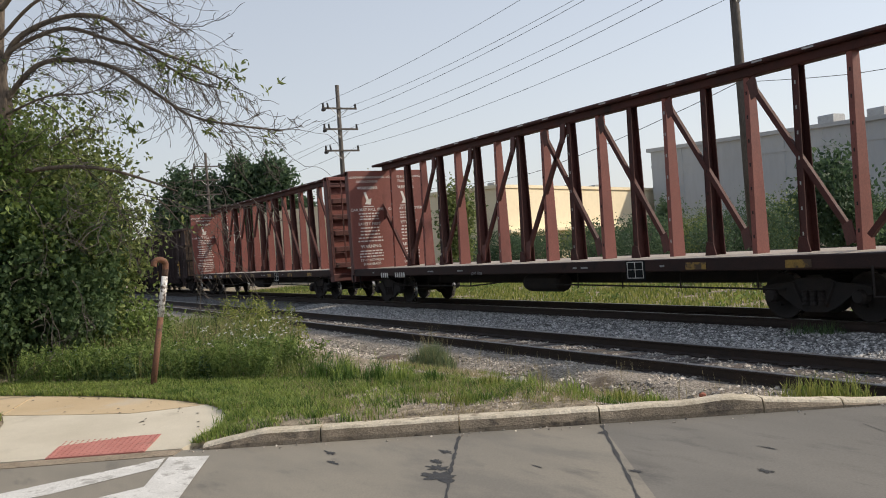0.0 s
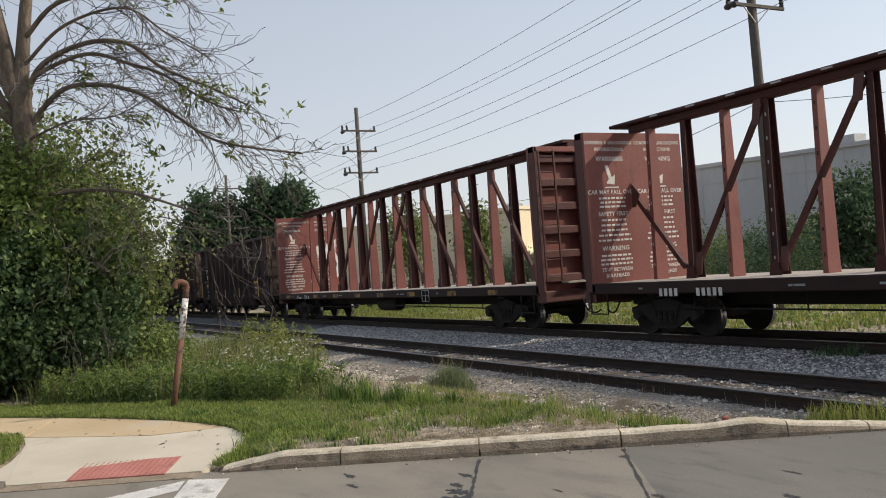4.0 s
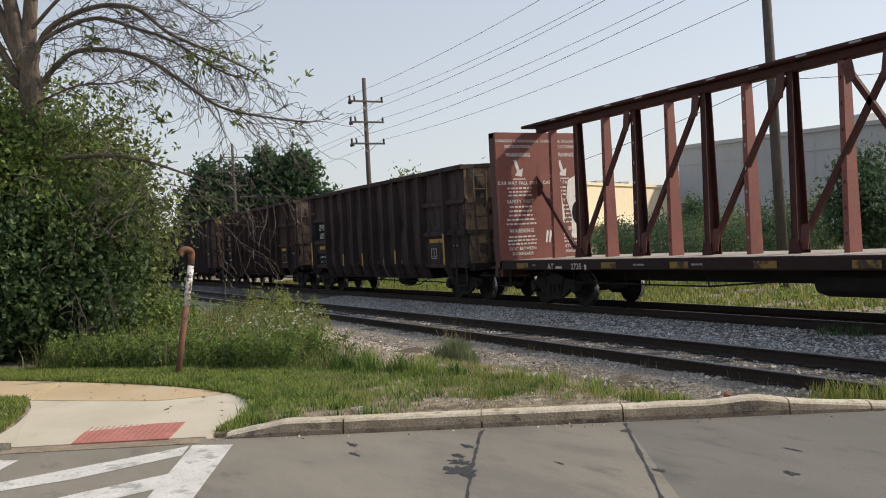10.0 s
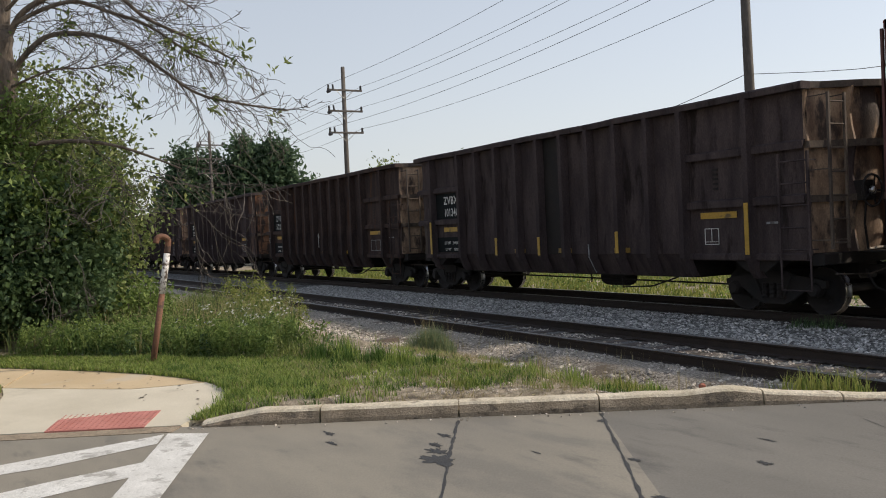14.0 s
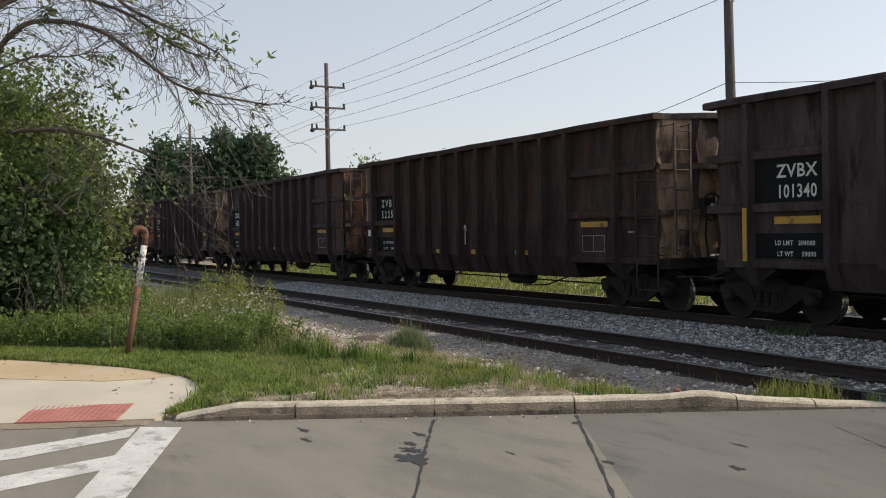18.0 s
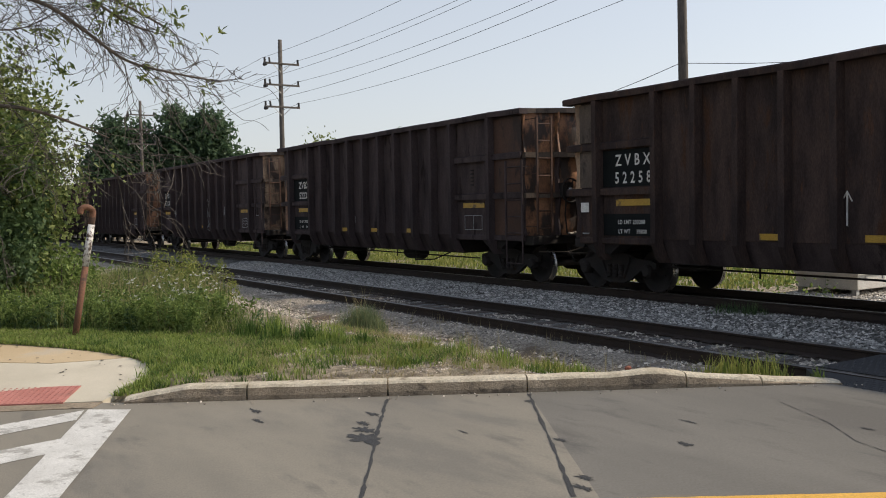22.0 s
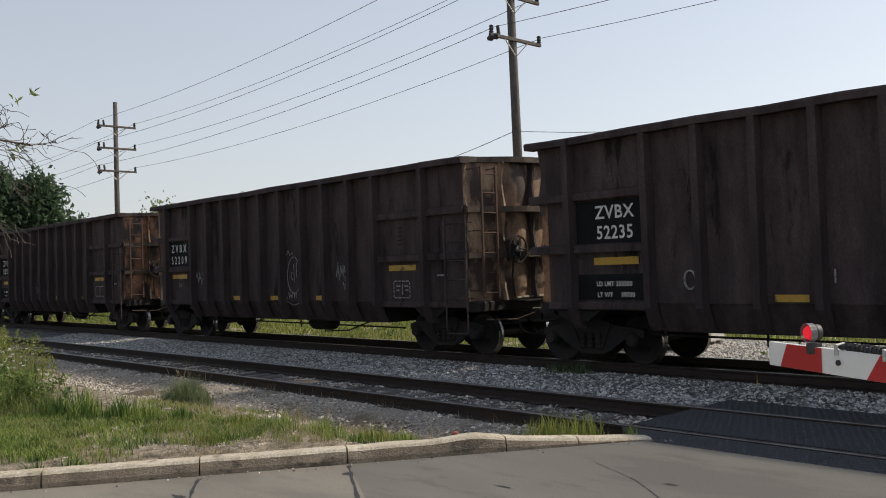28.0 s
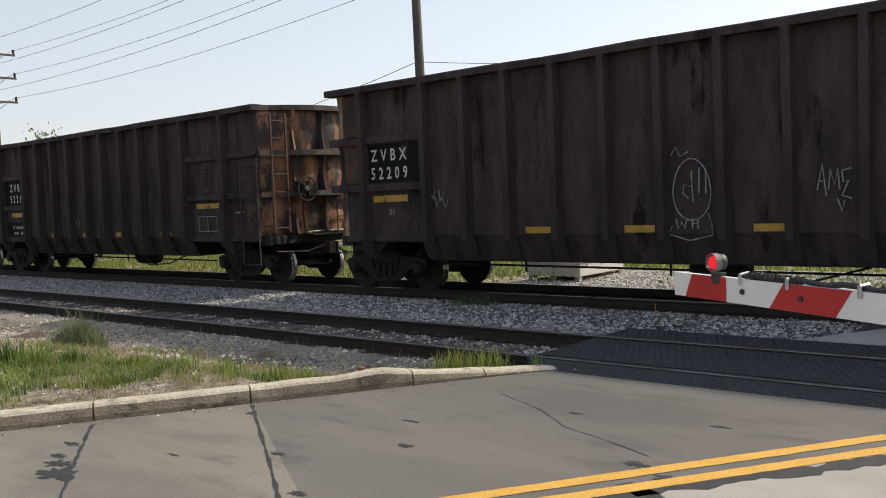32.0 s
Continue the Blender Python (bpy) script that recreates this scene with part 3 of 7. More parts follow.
for k, (x, y, rx, ry) in enumerate([(-6.05, 3.18, 0.2, 0.13), (-6.3, 3.3, 0.14, 0.09), (-6.75, 3.62, 0.1, 0.05), (-6.5, 3.4, 0.1, 0.05), (-7.5, 2.85, 0.14, 0.035), (-7.15, 2.72, 0.12, 0.03), (-6.3, 5.02, 0.07, 0.05), (-5.1, 4.35, 0.08, 0.05),
                                    (-4.3, 3.85, 0.1, 0.05), (-4.15, 3.7, 0.12, 0.04), (-4.45, 5.0, 0.09, 0.04), (-4.9, 5.55, 0.1, 0.025), (-2.85, 5.5, 0.12, 0.06), (-2.55, 5.35, 0.1, 0.08), (-3.9, 6.45, 0.08, 0.03), (-2.75, 6.65, 0.09, 0.03), (-5.75, 3.9, 0.08, 0.015)]):
    blot("tar_patch", x, y, rx, ry, 0.0035, TAR, road, k)
# painted lines
for q in (3.06, 3.3):
    ribbon("yellow_line", [along(s * 0.9, q + 0.03 * (s * 0.9 - 2.3)) for s in range(-30, 7)], 0.125, 0.004, PAINTYELLOW, road, 0.06, 9)


def paint(name, pts, z=0.004):
    return part(name, Shape().add([(x, y, z) for x, y in pts], [tuple(range(len(pts)))]), PAINTWHITE, road)


paint("crosswalk_bar", [(-8.52, 1.63), (-8.27, 1.95), (-6.09, 0.99), (-3.9, 0.05), (-4.15, -0.27), (-6.32, 0.71)], 0.008)
paint("crosswalk_stripe", [(-8.0, -1.3), (-8.22, -0.08), (-8.34, 0.59), (-8.47, 1.34), (-8.53, 1.6), (-8.17, 1.46), (-8.12, 1.27), (-7.92, 0.55), (-7.91, -0.08), (-7.72, -1.3)])
paint("crosswalk_stripe", [(-7.1, -0.9), (-7.32, 0.19), (-7.4, 0.46), (-7.57, 1.27), (-7.14, 1.08), (-7.01, 0.54), (-6.75, -0.6)])
paint("crosswalk_stripe", [(-9.3, -0.3), (-9.26, -0.06), (-9.04, 0.16), (-8.6, -0.07), (-8.3, -0.6), (-8.9, -0.8)])
paint("stop_line", [along(0.45, 3.4), along(0.8, 3.4), along(0.9, 6.2), along(0.55, 6.2)])

# kerb stones, tapered towards the crossing
kerb = tagged(new("kerb"), "stained worn concrete kerb along the grass verge", "kerb", kind="structure")
JOINTS = [-2.62, -2.5, -1.34, 0.0, 1.345, 2.9, 3.65, 4.45]


def kerb_height(s):
    if s < -2.0:
        return 0.03 + 0.115 * min(max((s + 2.62) / 0.7, 0), 1)
    return 0.145 if s < 2.7 else max(0.145 - (s - 2.7) * 0.072, 0.012)


rk = random.Random(5)
for a, b in zip(JOINTS[1:], JOINTS[2:]):
    sh, n = Shape(), 12
    for i in range(n + 1):
        s = a + 0.008 + (b - a - 0.016) * i / n
        h = kerb_height(s) + 0.008 * noise.noise((s * 3, 0, 3)) + (0.03 * math.exp(-((s - 2.55) / 0.25) ** 2))
        e = 0.012 * noise.noise((s * 5, 4, 1))
        w = 0.2 + 0.05 * noise.noise((s * 2, 8, 1)) * (s > 1)
        sec = [(0.02, -0.2), (0.02 + e * 0.3, h * 0.3), (0.0 + e, h - 0.03), (-0.02 + e, h - 0.008), (-0.05, h), (-w + 0.02, h - 0.004), (-w, h - 0.02), (-w, -0.2)]
        sh.v += [(*along(s, q + KERB_Q), z) for q, z in sec]
    m = 8
    sh.f += [(i * m + k, (i + 1) * m + k, (i + 1) * m + k + 1, i * m + k + 1) for i in range(n) for k in range(m - 1)] + [tuple(range(m)), tuple(range(n * m + m - 1, n * m - 1, -1))]
    # the lower part of the face takes a darker brown than the top
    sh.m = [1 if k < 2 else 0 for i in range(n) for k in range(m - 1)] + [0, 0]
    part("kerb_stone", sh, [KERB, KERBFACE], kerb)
part("kerb_stone", Shape().prism([(-9.6, 0.12), (-9.9, -0.1), (-10.3, -0.02), (-10.95, -0.95), (-12.4, -3.0), (-12.1, -3.1), (-10.55, -1.0), (-9.75, -0.12)], -0.2, 0.075, "z"), KERB, kerb)

# kerb ramp and path
pavement = tagged(new("pavement"), "pale concrete kerb ramp joining a tan path", "pavement", kind="structure")


def flat_piece(name, poly, mat, lift=0.0, thick=0.16):
    pts = [(x, y, pad_height(x, y) + lift) for x, y in poly]
    n = len(pts)
    sh = Shape().add(pts + [(x, y, z - thick) for x, y, z in pts], [tuple(range(n))] + [(i, n + i, n + (i + 1) % n, (i + 1) % n) for i in range(n)])
    return part(name, sh, mat, pavement)


flat_piece("ramp_slab", [(-8.79, 1.81), (-9.19, 2.2), (-9.46, 2.41), (-9.72, 2.52), (-10.05, 2.57), (-10.46, 2.49), (-10.6, 2.0), (-10.72, 1.68), (-11.26, 1.05), (-11.93, 0.4), (-11.45, 0.39), (-11.1, 0.32), (-10.7, 0.2), (-10.3, 0.0), (-9.95, -0.12), (-9.68, 0.13)], PAVE)
flat_piece("path_slab", [(-10.48, 2.485), (-11.1, 2.29), (-11.65, 2.05), (-12.6, 1.47), (-13.42, 0.885), (-12.05, 0.44), (-11.95, 0.42), (-11.28, 1.06), (-10.74, 1.69), (-10.62, 2.0)], PAVETAN)
flat_piece("path_slab", [(-13.45, 0.865), (-13.5, 0.83), (-14.35, 0.14), (-17.0, -2.2), (-15.2, -2.6), (-13.6, -1.0), (-12.5, 0.0), (-12.15, 0.28), (-12.08, 0.42)], PAVETAN)
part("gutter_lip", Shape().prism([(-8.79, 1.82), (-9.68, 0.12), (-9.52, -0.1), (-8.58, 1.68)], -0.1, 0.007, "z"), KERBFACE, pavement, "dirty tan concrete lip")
TAC = [Vector(p) for p in ((-9.4, 0.64), (-9.98, 0.88), (-9.5, 1.77), (-8.94, 1.49))]
TACZ = [pad_height(*p) for p in TAC]
tac = flat_piece("tactile_plate", [tuple(p) for p in TAC], TACTILE, 0.006, 0.05)
domes = Shape()
for i in range(11):
    for j in range(17):
        u, w = (i + 0.5) / 11, (j + 0.5) / 17
        p = (TAC[0] * (1 - u) + TAC[1] * u) * (1 - w) + (TAC[3] * (1 - u) + TAC[2] * u) * w
        z = (TACZ[0] * (1 - u) + TACZ[1] * u) * (1 - w) + (TACZ[3] * (1 - u) + TACZ[2] * u) * w + 0.0062
        domes.add([(p.x + 0.014 * math.cos(k * 1.0472), p.y + 0.014 * math.sin(k * 1.0472), z) for k in range(6)] + [(p.x + 0.008 * math.cos(k * 1.0472), p.y + 0.008 * math.sin(k * 1.0472), z + 0.006) for k in range(6)],
                  [(k, (k + 1) % 6, 6 + (k + 1) % 6, 6 + k) for k in range(6)] + [tuple(range(6, 12))])
tagged(part("domes", domes, TACTILE, tac), kind="stuff")

# crossing panels of rubber with a raised lattice
crossing = tagged(new("crossing_panels"), "black rubber level crossing panels with lattice tread", "crossing", kind="structure")


def rubber_strip(x0, x1, y0, y1, slant0=0.0):
    part("panel", Shape().prism([(x0, y0), (x1, y0), (x1, y1), (x0 + slant0, y1)], -0.16, -0.012, "z"), RUBBER, crossing)


for y0, y1 in ((EDGE_Y + 0.01, RAILS[0] - 0.075), (RAILS[0] + 0.13, RAILS[1] - 0.13), (RAILS[1] + 0.075, 10.74)):
    x = -5.75 if y0 > 8.2 else -5.2
    while x < 5:
        rubber_strip(x, x + 1.82, y0, y1, (-0.55 if y0 < 8.2 and x < -5 else 0))
        x += 1.83
for y0, y1 in ((12.62, RAILS[2] - 0.075), (RAILS[2] + 0.13, RAILS[3] - 0.13), (RAILS[3] + 0.075, 15.93)):
    x = -2.4
    while x < 6:
        rubber_strip(x, x + 1.82, y0, y1)
        x += 1.83
tread = Shape()
for y0, y1, x0 in ((EDGE_Y + 0.03, RAILS[0] - 0.09, -5.1), (RAILS[1] + 0.09, 10.72, -5.7), (RAILS[0] + 0.15, RAILS[1] - 0.15, -5.7)):
    step = 0.085
    for i in range(int((1.0 - x0) / step)):
        for j in range(int((y1 - y0) / step)):
            x, y = x0 + (i + 0.5) * step + (0.5 * step if j % 2 else 0), y0 + (j + 0.5) * step
            h = 0.026
            tread.add([(x - h, y, -0.012), (x, y - h, -0.012), (x + h, y, -0.012), (x, y + h, -0.012), (x - h * 0.6, y, -0.004), (x, y - h * 0.6, -0.004), (x + h * 0.6, y, -0.004), (x, y + h * 0.6, -0.004)],
                      [(4, 5, 6, 7), (0, 1, 5, 4), (1, 2, 6, 5), (2, 3, 7, 6), (3, 0, 4, 7)])
tr_ob = new("tread_lattice", array_mesh("tread_lattice", tread.v, tread.f, [RUBBER]))
tr_ob.parent = crossing
tagged(tr_ob, kind="stuff")

# ---- tracks ----
RAIL_SEC = [(-0.075, -0.172), (0.075, -0.172), (0.075, -0.16), (0.012, -0.14), (0.009, -0.045), (0.034, -0.034), (0.036, -0.008), (0.028, 0.0), (-0.028, 0.0), (-0.036, -0.008), (-0.034, -0.034), (-0.009, -0.045), (-0.012, -0.14), (-0.075, -0.16)]
for label, pair in (("weathered siding track on timber ties", RAILS[:2]), ("main track with worn bright rails on ties", RAILS[2:])):
    track = tagged(new("track"), label, "railway track", group="parallel tracks", kind="structure")
    for y in pair:
        sh = Shape()
        sh.prism([(y + a, b) for a, b in RAIL_SEC], -300, 150, "x")
        rail = part("rail", sh, [RAILSTEEL, RAILHEAD], track)
        top = [i for i, p in enumerate(rail.data.polygons) if p.normal.z > 0.5 and p.center.z > -0.01]
        for i in top:
            rail.data.polygons[i].material_index = 1
    tie_sh = Shape().box(-0.115, 0.115, -1.3, 1.3, -0.34, -0.172, 0.012)
    tie_me = tie_sh.mesh("tie", TIE)
    plate_me = Shape().box(-0.1, 0.1, -0.16, 0.16, -0.175, -0.163).mesh("tie_plate", RAILSTEEL)
    rt = random.Random(3)
    mid = sum(pair) / 2
    x = -56.0
    while x < (-5.9 if pair[0] < 10 else -2.6):
        tie = new("tie", tie_me)
        tie.parent = track
        tie.matrix_basis = pose(x + rt.uniform(-0.03, 0.03), mid + rt.uniform(-0.05, 0.05), rt.uniform(-0.012, 0.0), 0, 0, rt.uniform(-1.5, 1.5))
        if x > -34:
            for y in pair:
                pl = new("tie_plate", plate_me)
                pl.parent = track
                pl.location = (x, y, 0.002)
        x += 0.53
    far = Shape()
    x = -56.5
    while x > -200:
        far.box(x - 0.115, x + 0.115, mid - 1.3, mid + 1.3, -0.3, -0.175)
        x -= 0.53
    tagged(part("far_ties", far, TIE, track), kind="stuff")

# ---- the train ----
COEF = (100.86895, 20.79894, -71.13527, 80.81109, -29.80913)


def rolled(t):
    """Metres that the train has rolled by t seconds."""
    u = t / 32.0
    return sum(c * u ** (k + 1) for k, c in enumerate(COEF))


WHEEL_R = 0.43
CARS = []        # (car, x of its middle at 0 s)


def build_truck_meshes():
    side = Shape()
    for y in (-0.99, 0.99):
        out = 0.09 if y > 0 else -0.09
        frame_poly = [(-1.12, 0.5), (-1.12, 0.62), (-0.95, 0.66), (-0.5, 0.7), (-0.3, 0.78), (0.3, 0.78), (0.5, 0.7), (0.95, 0.66), (1.12, 0.62), (1.12, 0.5), (0.72, 0.46), (0.42, 0.26), (0.24, 0.18), (-0.24, 0.18), (-0.42, 0.26), (-0.72, 0.46)]
        side.prism(frame_poly, min(y, y + out), max(y, y + out), "y")
        for x in (-0.9, 0.9):
            side.lathe([(0.0, y + 2.0 * out), (0.1, y + 2.0 * out), (0.13, y + 1.5 * out), (0.14, y), (0.0, y)], (x, 0, 0.46), "y", 12)
        for x in (-0.17, 0.0, 0.17):
            side.lathe([(0.0, 0.3), (0.065, 0.3), (0.065, 0.33), (0.05, 0.36), (0.065, 0.4), (0.05, 0.44), (0.065, 0.48), (0.05, 0.52), (0.065, 0.56), (0.0, 0.56)], (x, y + 1.25 * out, 0), "z", 8)
        for x in (-0.42, 0.42):
            side.tube([(x, y + out * 1.1, 0.7), (x * 0.55, y + out * 1.1, 0.28)], 0.035, 5)
    side.box(-0.18, 0.18, -1.05, 1.05, 0.52, 0.82, 0.03)
    side.lathe([(0.0, 0.82), (0.2, 0.82), (0.2, 0.92), (0.0, 0.92)], (0, 0, 0), "z", 14)
    for x in (-0.44, 0.44):
        side.box(x - 0.05, x + 0.05, -0.85, 0.85, 0.36, 0.48, 0.015)
    wheel = Shape()
    for sgn in (-1, 1):
        y = 0.75 * sgn
        wheel.lathe([(0.43, y + 0.055 * sgn), (0.425, y - 0.045 * sgn), (0.455, y - 0.055 * sgn), (0.455, y - 0.075 * sgn)], (0, 0, 0), "y", 32, 1)
        wheel.lathe([(0.455, y - 0.075 * sgn), (0.36, y - 0.07 * sgn), (0.3, y - 0.015 * sgn), (0.14, y - 0.03 * sgn), (0.12, y - 0.1 * sgn), (0.08, y - 0.1 * sgn)], (0, 0, 0), "y", 32)
        wheel.lathe([(0.43, y + 0.055 * sgn), (0.365, y + 0.055 * sgn), (0.34, y + 0.02 * sgn), (0.16, y + 0.0 * sgn), (0.13, y + 0.08 * sgn), (0.0, y + 0.085 * sgn)], (0, 0, 0), "y", 32)
        for k in range(3):
            a = k * 2.0944
            wheel.box(0.2 * math.cos(a) - 0.02, 0.2 * math.cos(a) + 0.02, y + 0.01 * sgn - 0.015, y + 0.01 * sgn + 0.015, 0.2 * math.sin(a) - 0.02, 0.2 * math.sin(a) + 0.02)
    wheel.tube([(0, -0.95, 0), (0, 0.95, 0)], 0.075, 12)
    return side.mesh("truck", SOOT), wheel.mesh("wheelset", [SOOT, TREAD], True)


TRUCK_ME, WHEEL_ME = build_truck_meshes()


def add_trucks(car, reach, rear=0.0, front=0.0):
    for x in (-reach + rear, reach + front):
        truck = part("truck", TRUCK_ME, None, car, "cast black steel bogie frame with springs")
        truck.location = (x, 0, 0)
        for dx in (-0.885, 0.885):
            ws = part("wheelset", WHEEL_ME, None, truck, "dark steel wheels with bright worn treads")
            ws.location = (dx, 0, WHEEL_R)


def coupler(car, reach, rear=0.0, front=0.0):
    for s in (-1, 1):
        sh, half = Shape(), reach + (front if s > 0 else -rear)
        sh.box(min(s * (half - 0.4), s * (half + 0.35)), max(s * (half - 0.4), s * (half + 0.35)), -0.09, 0.09, 0.7, 0.86, 0.02)
        sh.prism([(s * (half + 0.3), -0.15), (s * (half + 0.62), -0.17), (s * (half + 0.66), -0.02), (s * (half + 0.5), 0.02), (s * (half + 0.62), 0.1), (s * (half + 0.55), 0.18), (s * (half + 0.3), 0.16)], 0.66, 0.92, "z")
        part("coupler", sh, SOOT, car, "grimy knuckle coupler")
        hose = curve_points([(s * (half + 0.1), -0.35, 0.8), (s * (half + 0.3), -0.36, 0.5), (s * (half + 0.55), -0.3, 0.42), (s * (half + 0.75), -0.28, 0.5)], 6)
        part("air_hose", Shape().tube(hose, 0.022, 6), SOOT, car)


def ladder(shape, x0, x1, y0, y1, zs, r=0.014, rails=True):
    for z in zs:
        shape.tube([(x0, y0, z), (x1, y1, z)], r, 5)
    if rails:
        shape.box(x0 - 0.022, x0 + 0.022, y0 - 0.022, y0 + 0.022, zs[0] - 0.1, zs[-1] + 0.15)
        shape.box(x1 - 0.022, x1 + 0.022, y1 - 0.022, y1 + 0.022, zs[0] - 0.1, zs[-1] + 0.15)


G_HALF, G_W, G_TOP = 7.1, 1.6, 4.07
G_FRONT, G_REAR = 6.95, -6.4
POSTS = [-5.8, -4.2] + [round(-4.2 + 8.4 / 9 * k, 3) for k in range(1, 9)] + [4.2, 5.8]


def rib_mesh():
    """A tapered pressed side post, its lower end drawn in under the car."""
    w = 0.075
    sec = [(-w, 0.0), (-w * 0.8, -0.2), (w * 0.8, -0.2), (w, 0.0)]
    sh, lev = Shape(), [(0.67, 0.22), (0.75, 0.14), (1.05, 0.0), (G_TOP - 0.14, 0.0)]
    for z, inn in lev:
        sh.v += [(a, b + inn, z) for a, b in sec]
    sh.f = [(i * 4 + k, i * 4 + (k + 1) % 4, (i + 1) * 4 + (k + 1) % 4, (i + 1) * 4 + k) for i in range(3) for k in range(4)] + [(0, 1, 2, 3), (12, 13, 14, 15)]
    sh.m = [0] * len(sh.f)
    return sh


RIB_ME = {}


def gondola(number, paint=0, marks="", rear=0.0, front=0.0, group="gondola cars"):
    """A gondola; rear and front shift the features of its two ends along the car."""
    body, endp = ((BROWN, RUSTEND), (BROWN2, RUSTEND), (BLACKBROWN, ORANGE), (BLACKBROWN, RUSTEND))[paint]
    endp = {"52235": ORANGE}.get(number, endp)
    fit = lambda v: v + rear + (front - rear) * min(max((v + 5.5) / 11, 0), 1)
    car = thing("gondola_car", "tall dark brown rusted steel gondola car on the main track", "freight car", group)
    if body.name not in RIB_ME:
        RIB_ME[body.name] = rib_mesh().mesh("side_post", body)
    ribs, xr, xf = [fit(v) for v in POSTS], fit(G_REAR), fit(G_FRONT)
    for s in (-1, 1):
        y = s * (G_W - 0.1)
        rb = random.Random(int(number) + 3 * s)
        edges = [xr] + ribs + [xf]
        for bay, (x0, x1) in enumerate(zip(edges, edges[1:])):
            dish = rb.uniform(-0.06, 0.015) if abs(x0 + x1) < 9 else rb.uniform(-0.02, 0.01)
            sh, n0, n1 = Shape(), 7, 8
            for a in range(n0):
                for b in range(n1):
                    u, w = a / (n0 - 1), b / (n1 - 1)
                    dent = dish * math.sin(math.pi * u) * math.sin(math.pi * w) + 0.022 * noise.noise((x0 + u * 2.5, w * 3.5, s * 2.0 + int(number) * 0.37)) * (0 < a < n0 - 1)
                    sh.v.append((x0 + (x1 - x0) * u, y + s * dent, 1.12 + (G_TOP - 1.22) * w))
            sh.f += [(a * n1 + b, a * n1 + n1 + b, a * n1 + n1 + 1 + b, a * n1 + 1 + b) for a in range(n0 - 1) for b in range(n1 - 1)]
            sh.m = [0] * len(sh.f)
            part("side_sheet", sh, SOOT if number == "101340" and bay == 6 else body, car, "single black side sheet" if number == "101340" and bay == 6 else "", True)
        yi = y - s * 0.09
        part("slope_sheet", Shape().add([(ribs[1], y - s * 0.02, 1.12), (ribs[-2], y - s * 0.02, 1.12), (ribs[-2], y - s * 0.22, 0.66), (ribs[1], y - s * 0.22, 0.66)], [(0, 1, 2, 3)]), BLACKBROWN, car, "grimy sloping lower side sheet")
        part("inner_wall", Shape().add([(xr, yi, 1.12), (xf, yi, 1.12), (xf, yi, G_TOP - 0.1), (xr, yi, G_TOP - 0.1)], [(0, 3, 2, 1)]), body, car)
        for k, x in enumerate(ribs):
            rib = part("side_post", RIB_ME[body.name], None, car)
            lean = Matrix.Rotation(radians(rb.uniform(-0.35, 0.35)), 4, "Y")
            rib.matrix_basis = Matrix.Translation((x, y, 0)) @ lean @ (Matrix.Diagonal((1, -s, 1, 1)) if s > 0 else Matrix.Identity(4))
        chord = Shape()
        for k in range(25):
            x = xr - 0.36 + (xf + 0.1 - xr + 0.36) * k / 24
            sag = 0.02 * noise.noise((x * 0.9, int(number) * 0.61, s)) - 0.008
            chord.v += [(x, y - s * 0.07, G_TOP - 0.13 + sag), (x, y + s * 0.18, G_TOP - 0.13 + sag), (x, y + s * 0.19, G_TOP - 0.03 + sag), (x, y + s * 0.16, G_TOP + sag), (x, y - s * 0.07, G_TOP + sag)]
        chord.f = [(5 * k + a, 5 * k + (a + 1) % 5, 5 * k + 5 + (a + 1) % 5, 5 * k + 5 + a) for k in range(24) for a in range(5)] + [(0, 1, 2, 3, 4), (124, 123, 122, 121, 120)]
        chord.m = [0] * len(chord.f)
        part("top_chord", chord, body, car, "dented top chord")
        for x0, x1 in ((ribs[0] + 0.07, ribs[1] - 0.08), (ribs[-2] + 0.08, ribs[-1] - 0.07), (xr - 0.36, ribs[0] - 0.07), (ribs[-1] + 0.07, xf + 0.02)):
            for z in (2.0, 2.93):
                part("side_stiffener", Shape().prism([(min(y, y + s * 0.1) if s < 0 else y, z), (y + s * 0.1, z + 0.03), (y + s * 0.1, z + 0.13), (y, z + 0.16)], x0, x1, "x"), body, car)
        for x0, x1 in ((xr, ribs[1]), (ribs[-2], xf)):
            part("side_sill", Shape().box(x0, x1, min(y - s * 0.1, y + s * 0.06), max(y - s * 0.1, y + s * 0.06), 1.0, 1.13, 0.02), body, car)
        for x in (ribs[0], ribs[-1]):
            part("bolster_foot", Shape().prism([(x - 0.55, 1.02), (x + 0.55, 1.02), (x + 0.22, 0.8), (x - 0.22, 0.8)], min(y - s * 0.4, y - s * 0.02), max(y - s * 0.4, y - s * 0.02), "y"), SOOT, car)
    part("floor", Shape().box(ribs[1], ribs[-2], -1.28, 1.28, 0.64, 0.7), SOOT, car)
    for x0, x1 in ((xr, ribs[1]), (ribs[-2], xf)):
        part("end_floor", Shape().box(x0, x1, -1.45, 1.45, 1.06, 1.12), SOOT, car)
    part("centre_sill", Shape().box(fit(-G_HALF) + 0.1, fit(G_HALF) - 0.1, -0.25, 0.25, 0.62, 1.12, 0.03), SOOT, car)
    for x in ribs[1:-1]:
        if abs(x) > 3.5:
            part("end_bulkhead", Shape().prism([(-1.44, 1.1), (1.44, 1.1), (1.27, 0.67), (-1.27, 0.67)], x - 0.03, x + 0.03, "x"), SOOT, car)
    rb = random.Random(int(number))
